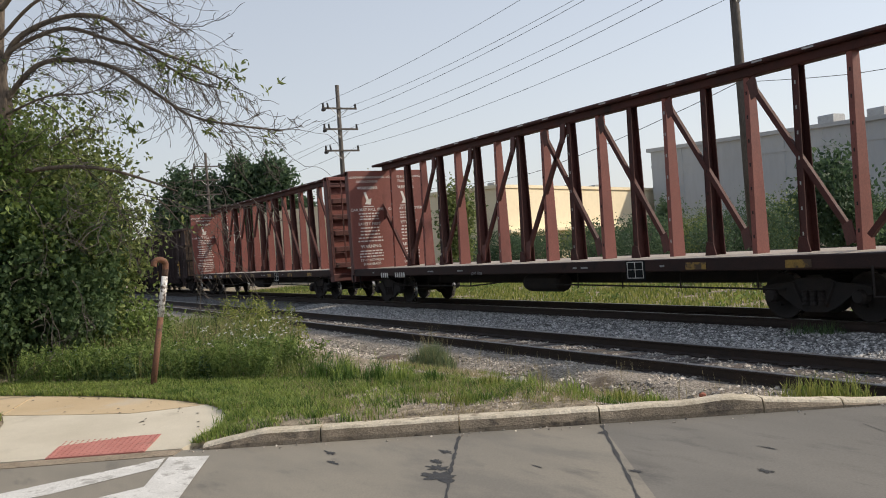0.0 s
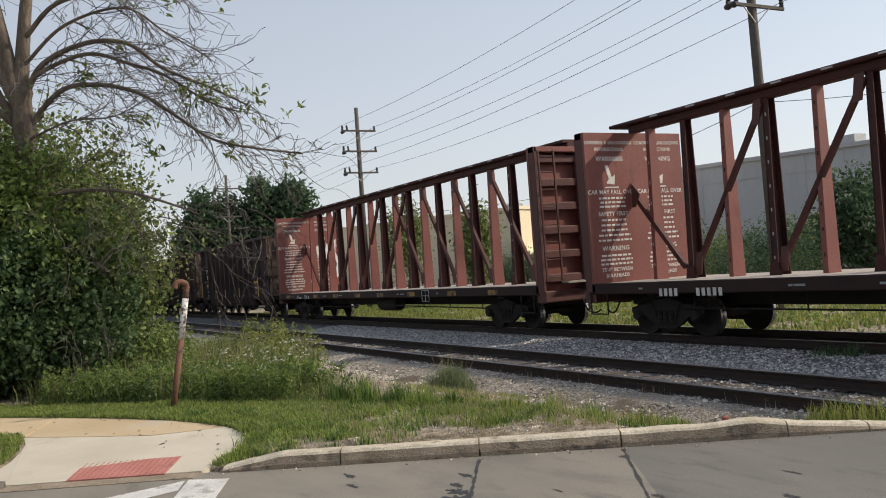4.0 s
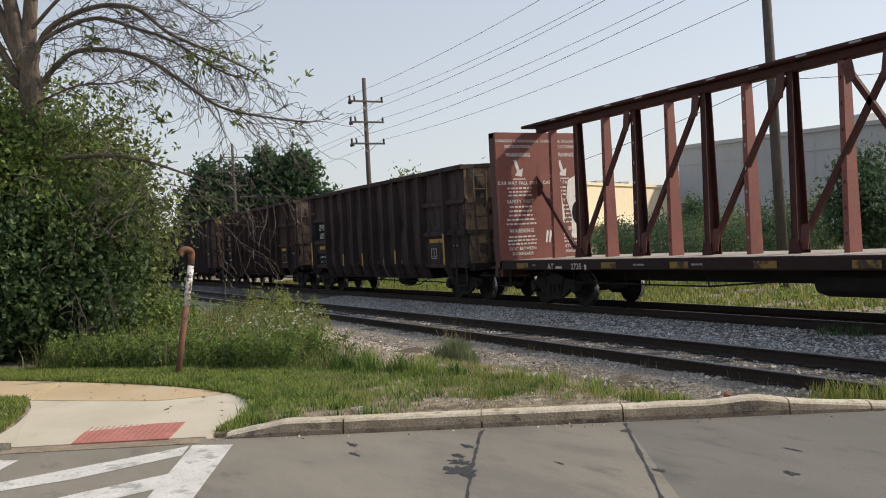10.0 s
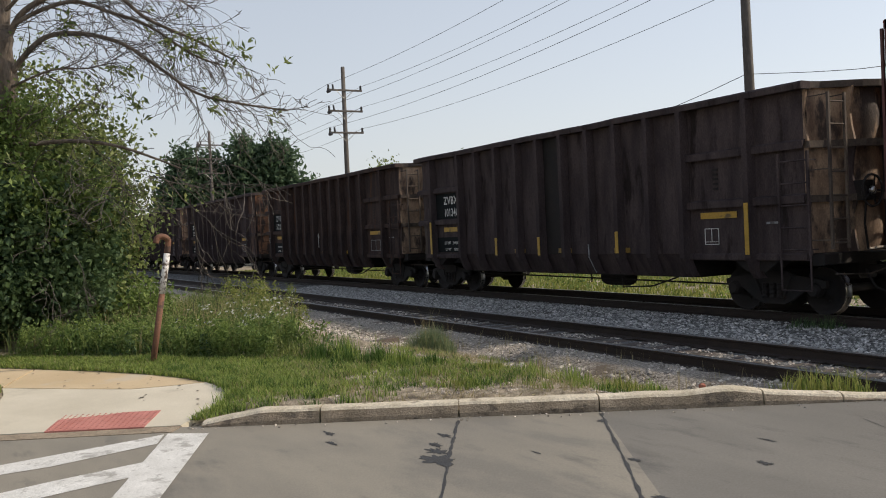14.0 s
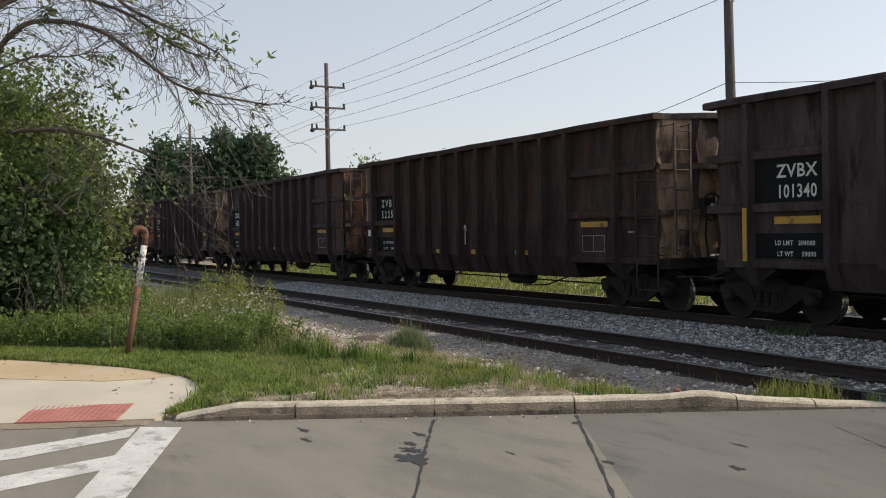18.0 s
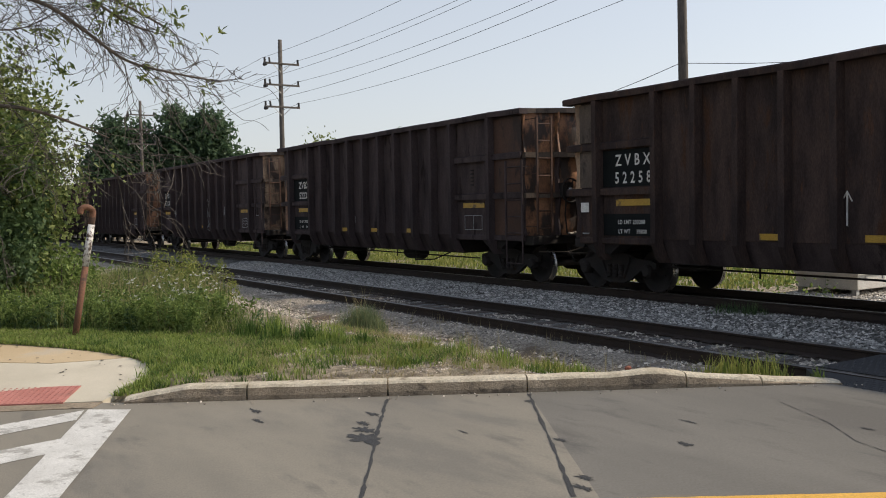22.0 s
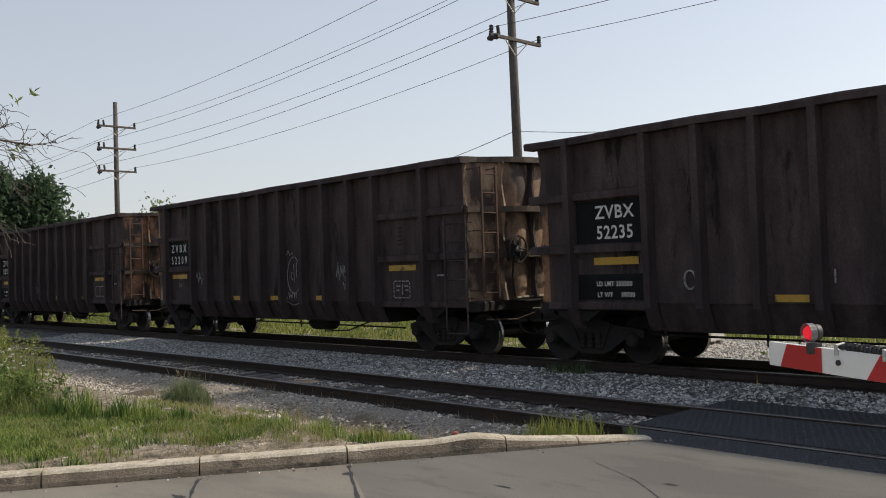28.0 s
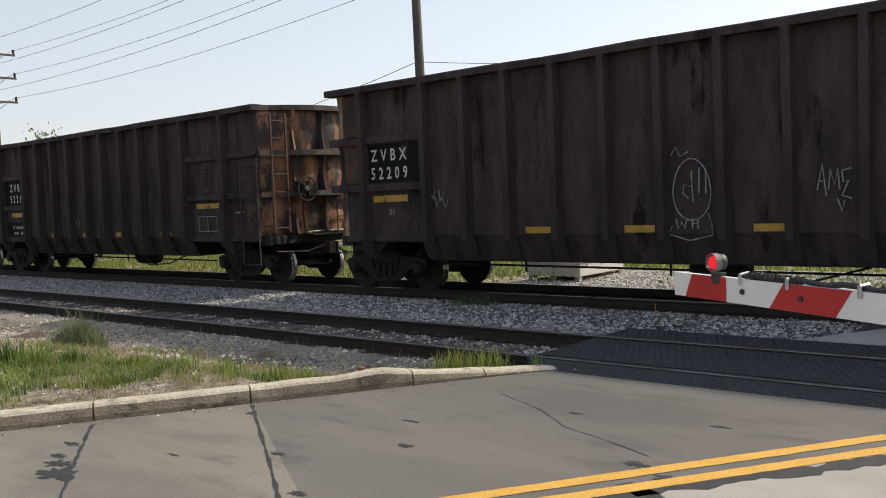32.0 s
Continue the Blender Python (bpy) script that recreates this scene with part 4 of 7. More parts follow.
    for e in (-1, 1):
        x = xf - 0.03 if e > 0 else xr + 0.03
        rise = lambda v: 1 - math.exp(-((v + 1.45) / 0.75) ** 2)
        bulge = (lambda v: 0.12 + 0.6 * rise(v)) if e > 0 else (lambda v: 0.36 + 0.16 * rise(v))
        deep = (lambda v: 0.04 + 0.42 * rise(v)) if e > 0 else (lambda v: 0.05 + 0.1 * rise(v))
        rim = lambda cut: [(x, -1.5)] + [(x + e * (bulge(-1.5 + 0.3 * i) - cut), -1.5 + 0.3 * i) for i in range(11)] + [(x, 1.5)]
        part("end_wall", Shape().prism([(x, -1.5)] + [(x + e * (deep(-1.5 + 0.3 * i) - 0.05), -1.5 + 0.3 * i) for i in range(11)] + [(x, 1.5)], 1.12, G_TOP - 0.1, "z"), body, car)
        bays, stack = (-1.48, -0.74, 0.0, 0.74, 1.46), ((1.13, 2.0), (2.12, 2.93), (3.05, G_TOP - 0.1))
        for y0, y1 in zip(bays, bays[1:]):
            for z0, z1 in stack:
                bow, amp, ph = Shape(), rb.uniform(0.02, 0.11), rb.uniform(0, 6)
                for i in range(6):
                    for k in range(5):
                        u, w = i / 5, k / 4
                        yy = y0 + 0.02 + (y1 - y0 - 0.04) * u
                        dx = deep(yy) + amp * math.sin(math.pi * u) * (0.4 + 0.6 * math.sin(math.pi * w)) + 0.03 * noise.noise((yy * 4, w * 3, ph))
                        bow.v.append((x + e * dx, yy, z0 + (z1 - z0) * w))
                bow.f = [(5 * i + k, 5 * i + 5 + k, 5 * i + 6 + k, 5 * i + 1 + k) for i in range(5) for k in range(4)]
                bow.m = [0] * len(bow.f)
                part("end_panel", bow, endp, car, "bowed end sheet streaked with rust", True)
        for v in bays:
            for z0, z1 in stack:
                d0, d1, zm = deep(v) - 0.03, min(bulge(v) - 0.03, deep(v) + 0.17), (z0 + z1) / 2
                lim = [(x + e * d0, z0), (x + e * d1, z0), (x + e * (d1 - 0.05), zm - 0.2), (x + e * (d1 - 0.07), zm), (x + e * (d1 - 0.04), zm + 0.2), (x + e * d1, z1), (x + e * d0, z1)]
                part("end_post", Shape().prism(lim, v - 0.025, v + 0.025, "y"), body if rb.random() < 0.5 else endp, car, "curved vertical end web")
        for z in (2.0, 2.93):
            part("end_beam", Shape().prism(rim(0.0), z, z + 0.12, "z"), SCUFF, car, "rust stained horizontal end beam")
        part("end_chord", Shape().prism(rim(0.03), G_TOP - 0.12, G_TOP - 0.006, "z"), SCUFF, car, "dented top cap of the end")
        part("end_sill", Shape().box(min(x, x + e * 0.3), max(x, x + e * 0.3), -1.45, 1.45, 0.92, 1.12, 0.02), SOOT, car)
        lx0 = x + e * 0.46
        sh = Shape()
        ladder(sh, lx0, lx0, -e * 1.44, -e * 1.02, [1.3, 1.7, 2.1, 2.5, 2.9, 3.3, 3.68], 0.017)
        for v in (-e * 1.44, -e * 1.02):
            for z in (1.35, 2.55, 3.8):
                sh.tube([(lx0, v, z), (x + e * 0.05, v, z)], 0.013, 4)
        part("end_ladder", sh, SCUFF if paint in (1, 3) else RUSTDARK, car, "rusty end ladder")
        sh = Shape()
        l0, l1 = (x - 0.38, x + 0.22) if e > 0 else (x - 0.2, x + 0.36)
        v = -e * 1.7
        ladder(sh, l0, l1, v, v, [1.2, 1.58, 1.96, 2.34, 2.72], 0.016)
        sh.tube([(l0, v, 1.1), (l0, v, 0.5), (l1, v, 0.5), (l1, v, 1.1)], 0.02, 5)
        for z in (1.2, 2.72):
            sh.tube([(l0, v, z), (l0, -e * 1.5, z)], 0.015, 4)
            sh.tube([(l1, v, z), (l1, -e * 1.5, z)], 0.015, 4)
        part("side_ladder", sh, body, car)
        rail = Shape()
        xo = x + e * (bulge(0.5) + 0.1)
        for v in (0.1, 0.75, 1.35):
            rail.tube([(xo, v, 1.1), (xo, v, 1.92)], 0.018, 5)
        rail.tube([(xo, 0.1, 1.92), (xo, 1.35, 1.92)], 0.022, 5)
        rail.tube([(xo, 0.1, 1.5), (xo, 1.35, 1.5)], 0.016, 5)
        part("end_handrail", rail, SOOT, car, "dark grab rails over the end platform")
        lever = Shape().tube([(x + e * 0.5, -1.45, 0.78), (x + e * 0.55, -0.6, 0.74), (x + e * 0.72, -0.25, 0.86)], 0.014, 5)
        part("uncoupling_lever", lever, SCUFF, car, "thin bent uncoupling rod")
        part("pad_plate", Shape().box(min(x + e * 0.1, x + e * 0.75), max(x + e * 0.1, x + e * 0.75), -0.55, 0.95, 1.1, 1.13), SOOT, car)
    # brake wheel and its platform on the leading end
    x = xf + 0.62
    sh = Shape()
    ring = [(x, -0.62 + 0.27 * math.cos(k * math.pi / 10), 2.16 + 0.27 * math.sin(k * math.pi / 10)) for k in range(21)]
    sh.tube(ring, 0.022, 5, False)
    for k in range(5):
        a = k * 1.2566
        sh.tube([(x, -0.62, 2.16), (x, -0.62 + 0.26 * math.cos(a), 2.16 + 0.26 * math.sin(a))], 0.016, 5)
    wheel = part("brake_wheel", sh, SOOT, car, "black spoked brake wheel")
    part("brake_housing", Shape().box(x - 0.3, x - 0.02, -0.76, -0.48, 2.0, 2.34, 0.03), SOOT, wheel)
    part("hub", Shape().lathe([(0, 0.05), (0.05, 0.05), (0.07, 0.02), (0.08, -0.04)], (x, -0.62, 2.16), "x", 12), TREAD, wheel, "shiny worn hub")
    part("brake_chain", Shape().tube([(x - 0.1, -0.66, 2.0), (x - 0.12, -0.68, 1.6), (x - 0.1, -0.64, 1.16)], 0.02, 5), SOOT, wheel)
    for v0, v1, dz in ((-0.5, 0.25, 0.0), (-0.35, 0.6, 0.012), (0.3, 0.8, 0.0)):
        part("brake_step", Shape().box(xf + 0.32 + 0.14 * (v0 + 0.5), xf + 0.46 + 0.14 * (v0 + 0.5), v0, v1, 1.15 + dz, 1.185 + dz, 0.006), DECKWOOD, car, "pale platform plank")
    # underframe gear
    sh = Shape()
    sh.tube([(-4.6, -0.9, 0.55), (4.6, -0.9, 0.5)], 0.02, 5)
    for x in (-2.4, 0.4, 1.6):
        sh.tube([(x, -0.9, 0.72), (x, -0.9, 0.42)], 0.02, 5)
    sh.tube([(1.7, -1.1, 0.66), (1.75, -1.1, 0.36), (2.6, -1.0, 0.4), (3.4, -1.0, 0.62)], 0.018, 5)
    sh.lathe([(0, 0.7), (0.17, 0.7), (0.2, 0.8), (0.2, 1.5), (0.17, 1.6), (0, 1.6)], (0, -0.7, 0.55), "x", 12)
    part("brake_rigging", sh, SOOT, car)
    add_trucks(car, 5.82, rear, front)
    coupler(car, G_HALF, rear, front)
    # stencils
    y = -G_W + 0.085
    lx = {"52209": -5.12, "101340": -5.15, "52235": -4.77}.get(number, -4.89)
    part("stencil_panel", Shape().box(ribs[0] + 0.08, ribs[1] - 0.08, y - 0.003, y + 0.004, 2.16, 2.9), BLACKPAINT, car)
    if marks != "tags":
        part("stencil_panel", Shape().box(ribs[0] + 0.08, ribs[1] - 0.08, y - 0.003, y + 0.004, 1.18, 1.62), BLACKPAINT, car)
    spaced_out = number in ("52258", "52209", "52217")
    lettering("Z V B X" if spaced_out else "ZVBX", 0.32, lx, y - 0.007, 2.68, car, wide=0.82 if spaced_out else 0.95)
    lettering(" ".join(number) if spaced_out else number, 0.32, lx, y - 0.007, 2.33, car, wide=0.78 if spaced_out else 0.9 if len(number) < 6 else 0.78)
    part("yellow_strip", Shape().box(lx - 0.46, lx + 0.46, y - 0.006, y, 1.78, 1.91), YELLOW, car)
    if marks != "tags":
        limit, light = {"101340": ("LD LMT   204000", "LT WT     59000"), "52258": ("LD LMT 203200", "LT WT     59800")}.get(number, ("LD LMT 203300", "LT WT     59700"))
        lettering(limit, 0.115, lx - 0.05, y - 0.007, 1.45, car, wide=0.9)
        lettering(light, 0.115, lx - 0.02, y - 0.007, 1.26, car, wide=0.9)
    f0 = fit(4.55)
    part("yellow_strip", Shape().box(f0, f0 + 0.9, y - 0.006, y, 1.8, 1.92), YELLOW, car)
    fx = f0 - 4.65
    fr = Shape()
    if marks == "tags":
        for k in range(4):
            for z in (1.2, 1.56):
                fr.box(4.98 + 0.13 * k, 5.07 + 0.13 * k, y - 0.006, y, z, z + 0.025)
            for px in (4.95, 5.48):
                fr.box(px, px + 0.025, y - 0.006, y, 1.22 + 0.09 * k, 1.28 + 0.09 * k)
        for px, pz, w in ((5.04, 1.45, 0.14), (5.04, 1.36, 0.1), (5.32, 1.45, 0.12), (5.32, 1.36, 0.12), (5.25, 1.27, 0.02)):
            fr.box(px, px + w, y - 0.006, y, pz, pz + 0.03)
        fr.box(5.24, 5.265, y - 0.006, y, 1.27, 1.5)
    else:
        small = ((4.74, 5.1, 1.6, 1.615), (4.74, 5.1, 1.3, 1.315), (4.74, 4.755, 1.3, 1.615), (5.085, 5.1, 1.3, 1.615), (4.91, 4.925, 1.36, 1.615), (4.74, 5.1, 1.35, 1.36))
        for x0, x1, z0, z1 in small if marks == "bars" else ((4.7, 5.45, 1.6, 1.615), (4.7, 5.45, 1.25, 1.265), (4.7, 4.715, 1.25, 1.615), (5.435, 5.45, 1.25, 1.615), (5.07, 5.085, 1.25, 1.615)):
            fr.box(x0 + fx, x1 + fx, y - 0.006, y, z0, z1)
    part("stencil_frame", fr, LETTER if marks == "bars" else CHALK, car)
    part("stencil_line", Shape().box(fit(6.1), fit(6.1) + 0.3, y - 0.012, y - 0.005, 1.66, 1.7), CHALK, car)
    bars = Shape()
    for k in range(5):
        bars.box(fit(4.88), fit(4.88) + 0.13, y - 0.006, y, 2.35 + 0.09 * k, 2.39 + 0.09 * k)
    part("stencil_bars", bars, SOOT, car)
    for x in (-2.5, -0.6, 1.2, 3.35) if paint == 2 else (-1.7, 0.2, 2.25):
        part("yellow_reflector", Shape().box(x - 0.26, x + 0.26, y - 0.006, y, 1.15, 1.26), DIRTYYELLOW if marks == "bars" else YELLOW, car)
    if number == "52235":
        for z0, z1 in ((1.14, 1.99), (2.11, 2.92), (3.04, 3.89)):
            part("rusted_sheet", Shape().box(ribs[-1] + 0.09, xf - 0.01, y - 0.024, y - 0.018, z0, z1), RUSTDARK, car, "side sheet turned orange with rust")
    if number == "52209":
        for z0, z1 in ((3.1, 3.89), (2.17, 2.92)):
            part("rusted_sheet", Shape().box(xr + 0.01, ribs[0] - 0.09, y - 0.024, y - 0.018, z0, z1), RUSTDARK, car, "corner sheet turned orange with rust")
    if number == "52258":
        part("bare_patch", Shape().box(xr + 0.01, ribs[0] - 0.09, y - 0.024, y - 0.018, 3.1, 3.89), SCUFF, car, "pale scuffed side sheet")
        part("bare_patch", Shape().box(xr + 0.01, ribs[0] - 0.09, y - 0.024, y - 0.018, 2.17, 2.92), SCUFF, car, "pale scuffed side sheet")
    if marks == "bars":
        for x, z0, z1 in ((ribs[-1], 1.12, 2.06), (ribs[0], 1.13, 2.08), (ribs[3], 1.1, 1.56), (ribs[5], 1.1, 1.55), (ribs[8], 1.15, 1.62)):
            part("yellow_bar", Shape().box(x - 0.045, x + 0.045, -1.712, -1.697, z0, z1), YELLOW, car)
        part("white_streak", Shape().tube([(ribs[7], -1.71, 1.35), (ribs[7] + 0.01, -1.71, 1.06), (ribs[7] + 0.04, -1.53, 0.7)], 0.014, 4), CHALK, car)
    if marks == "tags":
        def scrawl(pts, r=0.012, x0=0.58, k=0.9):
            part("paint_tag", Shape().tube([(x0 + px * k, y - 0.012, pz) for px, pz in pts], r, 4), CHALK, car)
        scrawl([(0.55 + 0.33 * math.cos(a) * (1 - 0.1 * math.sin(a)), 1.78 + 0.46 * math.sin(a)) for a in [k * 0.33 for k in range(20)]])
        scrawl([(0.2, 2.3), (0.28, 2.42), (0.36, 2.28), (0.5, 2.34)])
        scrawl([(0.5, 1.65), (0.4, 1.72), (0.42, 1.85), (0.55, 1.82), (0.55, 2.05), (0.57, 1.6)])
        scrawl([(0.68, 1.72), (0.69, 2.1)])
        scrawl([(0.8, 1.72), (0.8, 2.08)])
        scrawl([(0.26, 1.35), (0.3, 1.2), (0.36, 1.3), (0.42, 1.2), (0.46, 1.36)])
        scrawl([(0.55, 1.2), (0.55, 1.36), (0.55, 1.28), (0.65, 1.28), (0.65, 1.36), (0.65, 1.2)])
        scrawl([(0.2, 1.25), (0.12, 1.12), (0.5, 1.02), (0.9, 1.1), (0.88, 1.3), (0.82, 1.42)], 0.012)
        scrawl([(2.5, 1.7), (2.62, 2.05), (2.7, 1.62), (2.66, 1.82), (2.56, 1.82)], 0.013, 1.42, 0.58)
        scrawl([(2.75, 1.7), (2.8, 1.98), (2.88, 1.75), (2.96, 1.98), (3.0, 1.7)], 0.013, 1.42, 0.58)
        scrawl([(3.25, 1.98), (3.05, 1.95), (3.08, 1.8), (3.2, 1.82), (3.05, 1.62), (3.25, 1.58)], 0.013, 1.42, 0.58)
        scrawl([(2.95, 1.58), (3.05, 1.4), (3.1, 1.55)], 0.013, 1.42, 0.58)
        for k, (px, pz) in enumerate(((-3.95, 2.0), (-3.85, 1.85), (-3.75, 1.95), (-3.65, 1.8))):
            scrawl([(px, pz), (px + 0.05, pz - 0.2), (px + 0.12, pz - 0.02)], 0.012, -0.12, 1.0)
        lettering("21", 0.16, -5.08, y - 0.008, 1.58, car, mat=CHALK)
    if number == "52258":
        part("chalk_arrow", Shape().tube([(-0.35, y - 0.012, 1.4), (-0.35, y - 0.012, 1.92)], 0.014, 4).tube([(-0.46, y - 0.012, 1.74), (-0.35, y - 0.012, 1.94), (-0.27, y - 0.012, 1.78)], 0.013, 4), LETTER, car, "white painted arrow")
        part("white_card", Shape().box(-6.37, -6.13, y - 0.03, y - 0.022, 1.66, 1.86), WHITE, car)
        part("white_card", Shape().box(-6.33, -6.13, y - 0.03, y - 0.022, 1.2, 1.23), CHALK, car)
    if number == "52217":
        part("pale_patch", Shape().box(xf - 0.4, xf - 0.1, y - 0.03, y - 0.02, 1.45, 1.8), SCUFF, car, "faded yellow painted square")
    if marks == "soft":
        def smear(px, pz, w, h):
            part("paint_tag", Shape().box(px - w, px + w, y - 0.008, y, pz - h, pz + h), CHALK, car)
        part("paint_tag", Shape().tube([(-3.35 + 0.1 * math.cos(a * 0.5), y - 0.01, 1.5 + 0.15 * math.sin(a * 0.5)) for a in range(12)], 0.018, 4), CHALK, car, "faint pale paint smudge")
        smear(-1.2, 1.5, 0.012, 0.14)
        smear(-1.06, 1.52, 0.012, 0.1)
    return car


B_HALF = 10.7
MARK_X, WEIGHT_X = -8.25, -2.05      # stencils on the leading centerbeam car
DECK = 1.2


def centerbeam(tag=False):
    car = thing("centerbeam_car", "empty oxide red centerbeam flat car with bulkheads", "freight car", "centerbeam cars")
    inner, lead = B_HALF - 0.27, B_HALF + 0.05
    part("deck", Shape().box(-inner, lead, -1.45, 1.45, DECK - 0.06, DECK, 0.01), DECKWOOD, car, "bleached plank deck")
    for s in (-1, 1):
        part("side_sill", Shape().box(-inner - 0.1, lead + 0.1, min(s * 1.42, s * 1.5), max(s * 1.42, s * 1.5), DECK - 0.25, DECK + 0.01, 0.02), SILL, car)
    part("centre_sill", Shape().box(-B_HALF + 0.1, B_HALF - 0.1, -0.24, 0.24, 0.62, DECK - 0.06, 0.03), SOOT, car)
    posts = [round(-9.807 + 1.167 * k, 3) for k in range(17)]
    top = 4.76
    for k, x in enumerate(posts):
        sh = Shape()
        wide, thin = 0.18, 0.1
        if k % 2 == 0:
            sh.add([(x - 0.06, -wide, DECK), (x - 0.06, wide, DECK), (x - 0.06, thin, top), (x - 0.06, -thin, top), (x + 0.06, -wide, DECK), (x + 0.06, wide, DECK), (x + 0.06, thin, top), (x + 0.06, -thin, top)],
                   [(0, 1, 2, 3), (4, 7, 6, 5), (0, 3, 7, 4), (1, 5, 6, 2), (0, 4, 5, 1), (3, 2, 6, 7)])
        else:
            for a, b in ((-1, -0.86), (0.86, 1)):
                sh.add([(x - 0.075, wide * a, DECK), (x - 0.075, wide * b, DECK), (x - 0.075, thin * b, top), (x - 0.075, thin * a, top), (x + 0.075, wide * a, DECK), (x + 0.075, wide * b, DECK), (x + 0.075, thin * b, top), (x + 0.075, thin * a, top)],
                       [(0, 1, 2, 3), (4, 7, 6, 5), (0, 3, 7, 4), (1, 5, 6, 2), (0, 4, 5, 1), (3, 2, 6, 7)])
            sh.add([(x - 0.07, -wide, DECK), (x - 0.07, wide, DECK), (x - 0.07, thin, top), (x - 0.07, -thin, top), (x - 0.045, -wide, DECK), (x - 0.045, wide, DECK), (x - 0.045, thin, top), (x - 0.045, -thin, top)],
                   [(0, 1, 2, 3), (4, 7, 6, 5), (0, 3, 7, 4), (1, 5, 6, 2)])
        # odd posts: the shade inside the open channel is put into a darker red
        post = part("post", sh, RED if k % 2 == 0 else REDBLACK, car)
        # holes are small raised boxes; pale ones stand for daylight seen through
        holes = Shape()
        for j in range(7):
            z = DECK + 0.35 + j * 0.48
            yy = -(wide + (thin - wide) * (z - DECK) / (top - DECK)) - 0.003
            holes.box(x - 0.014, x + 0.014, yy - 0.004, yy + 0.01, z - 0.035, z + 0.035)
        tagged(part("strap_holes", holes, GALV if k % 3 == 0 else SOOT, post), kind="stuff")
        if k % 2:
            foot = Shape().prism([(x - 0.14, DECK), (x + 0.17, DECK), (x + 0.1, DECK + 0.26), (x - 0.08, DECK + 0.3)], -0.21, -0.19, "y")
            part("gusset", foot, REDBLACK, post)

    def brace(x0, z0, x1, z1, y):
        d = Vector((x1 - x0, 0, z1 - z0)).normalized()
        nrm = Vector((-d.z, 0, d.x)) * 0.055
        pts = []
        for yy in (y - 0.045, y + 0.045):
            for bx_, bz_, g in ((x0, z0, 1), (x1, z1, 1), (x1, z1, -1), (x0, z0, -1)):
                pts.append((bx_ + nrm.x * g, yy, bz_ + nrm.z * g))
        part("diagonal_brace", Shape().add(pts, [(0, 1, 2, 3), (7, 6, 5, 4), (0, 4, 5, 1), (1, 5, 6, 2), (2, 6, 7, 3), (3, 7, 4, 0)]), REDBRACE, car)

    for k in (1, 3, 5, 7):
        brace(posts[k] + 0.08, DECK + 0.15, posts[k + 2] - 0.08, top - 0.1, -0.1)
    for k in (16, 14, 12, 10):
        brace(posts[k] - 0.08, DECK + 0.15, posts[k - 2] + 0.08, top - 0.1, -0.1)
    plates = [(posts[k] + 0.22, DECK + 0.32, 1) for k in (1, 3, 5, 7)] + [(posts[k] - 0.2, top - 0.25, 1) for k in (3, 5, 7, 9)]
    plates += [(posts[k] - 0.22, DECK + 0.32, -1) for k in (10, 12, 14, 16)] + [(posts[k] + 0.2, top - 0.25, -1) for k in (8, 10, 12, 14)]
    for px, pz, lean in plates:
        part("gusset", Shape().prism([(px - 0.14, pz - 0.2 * lean - 0.06), (px + 0.06 * lean, pz - 0.24), (px + 0.14, pz + 0.2 * lean + 0.06), (px - 0.06 * lean, pz + 0.24)], -0.15, -0.13, "y"), REDDARK, car)
    for s in (-1, 1):
        edge = lead if s > 0 else inner
        brace(s * (edge - 0.03), 3.25, s * (9.05 if s > 0 else 8.85), DECK + 0.25, -0.12)
        part("gusset", Shape().prism([(s * (edge - 0.01), 3.55), (s * (edge - 0.3), 3.25), (s * (edge - 0.12), 2.95), (s * (edge - 0.01), 2.95)], -0.19, -0.17, "y"), REDDARK, car)
    ch = Shape()
    ch.box(-inner - 0.5, lead - 0.02, -0.3, 0.3, top + 0.17, top + 0.25, 0.02)
    ch.box(-inner + 0.02, lead - 0.02, -0.14, 0.14, top - 0.01, top + 0.17, 0.02)
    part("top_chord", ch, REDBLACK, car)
    for x in posts[:-1]:
        part("chord_slot", Shape().box(x + 0.35, x + 0.6, -0.306, -0.3, top + 0.19, top + 0.225), GALV, car)
    for e in (-1, 1):
        x0 = lead if e > 0 else -inner
        bulk = part("bulkhead", Shape().box(min(x0, x0 + e * 0.08), max(x0, x0 + e * 0.08), -1.5, 1.5, DECK - 0.2, 4.76, 0.0), RED, car, "red bulkhead with stencilled loading instructions")
        side = Shape()
        for y in (-1.5, 1.5):
            side.box(min(x0 + e * 0.08, x0 + e * 0.34), max(x0 + e * 0.08, x0 + e * 0.34), y - (0 if y < 0 else 0.1), y + (0.1 if y < 0 else 0), DECK - 0.2, 4.76, 0.02)
        side.box(min(x0 + e * 0.08, x0 + e * 0.3), max(x0 + e * 0.08, x0 + e * 0.3), -0.12, 0.12, DECK - 0.2, 4.7, 0.02)
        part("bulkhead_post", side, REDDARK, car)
        # shade from the next car's bulkhead is put into the ribs' darker red
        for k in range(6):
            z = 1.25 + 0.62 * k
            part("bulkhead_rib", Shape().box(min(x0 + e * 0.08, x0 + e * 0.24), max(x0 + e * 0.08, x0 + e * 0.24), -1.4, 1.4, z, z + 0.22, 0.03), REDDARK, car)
        part("bulkhead_cap", Shape().box(min(x0 + e * 0.08, x0 + e * 0.34), max(x0 + e * 0.08, x0 + e * 0.34), -1.5, 1.5, 4.62, 4.765, 0.02), RED, car)
        sh = Shape()
        ladder(sh, x0 + e * 0.42, x0 + e * 0.42, -1.42, -0.95, [1.4, 1.85, 2.3, 2.75, 3.2, 3.65, 4.1, 4.5], 0.015, True)
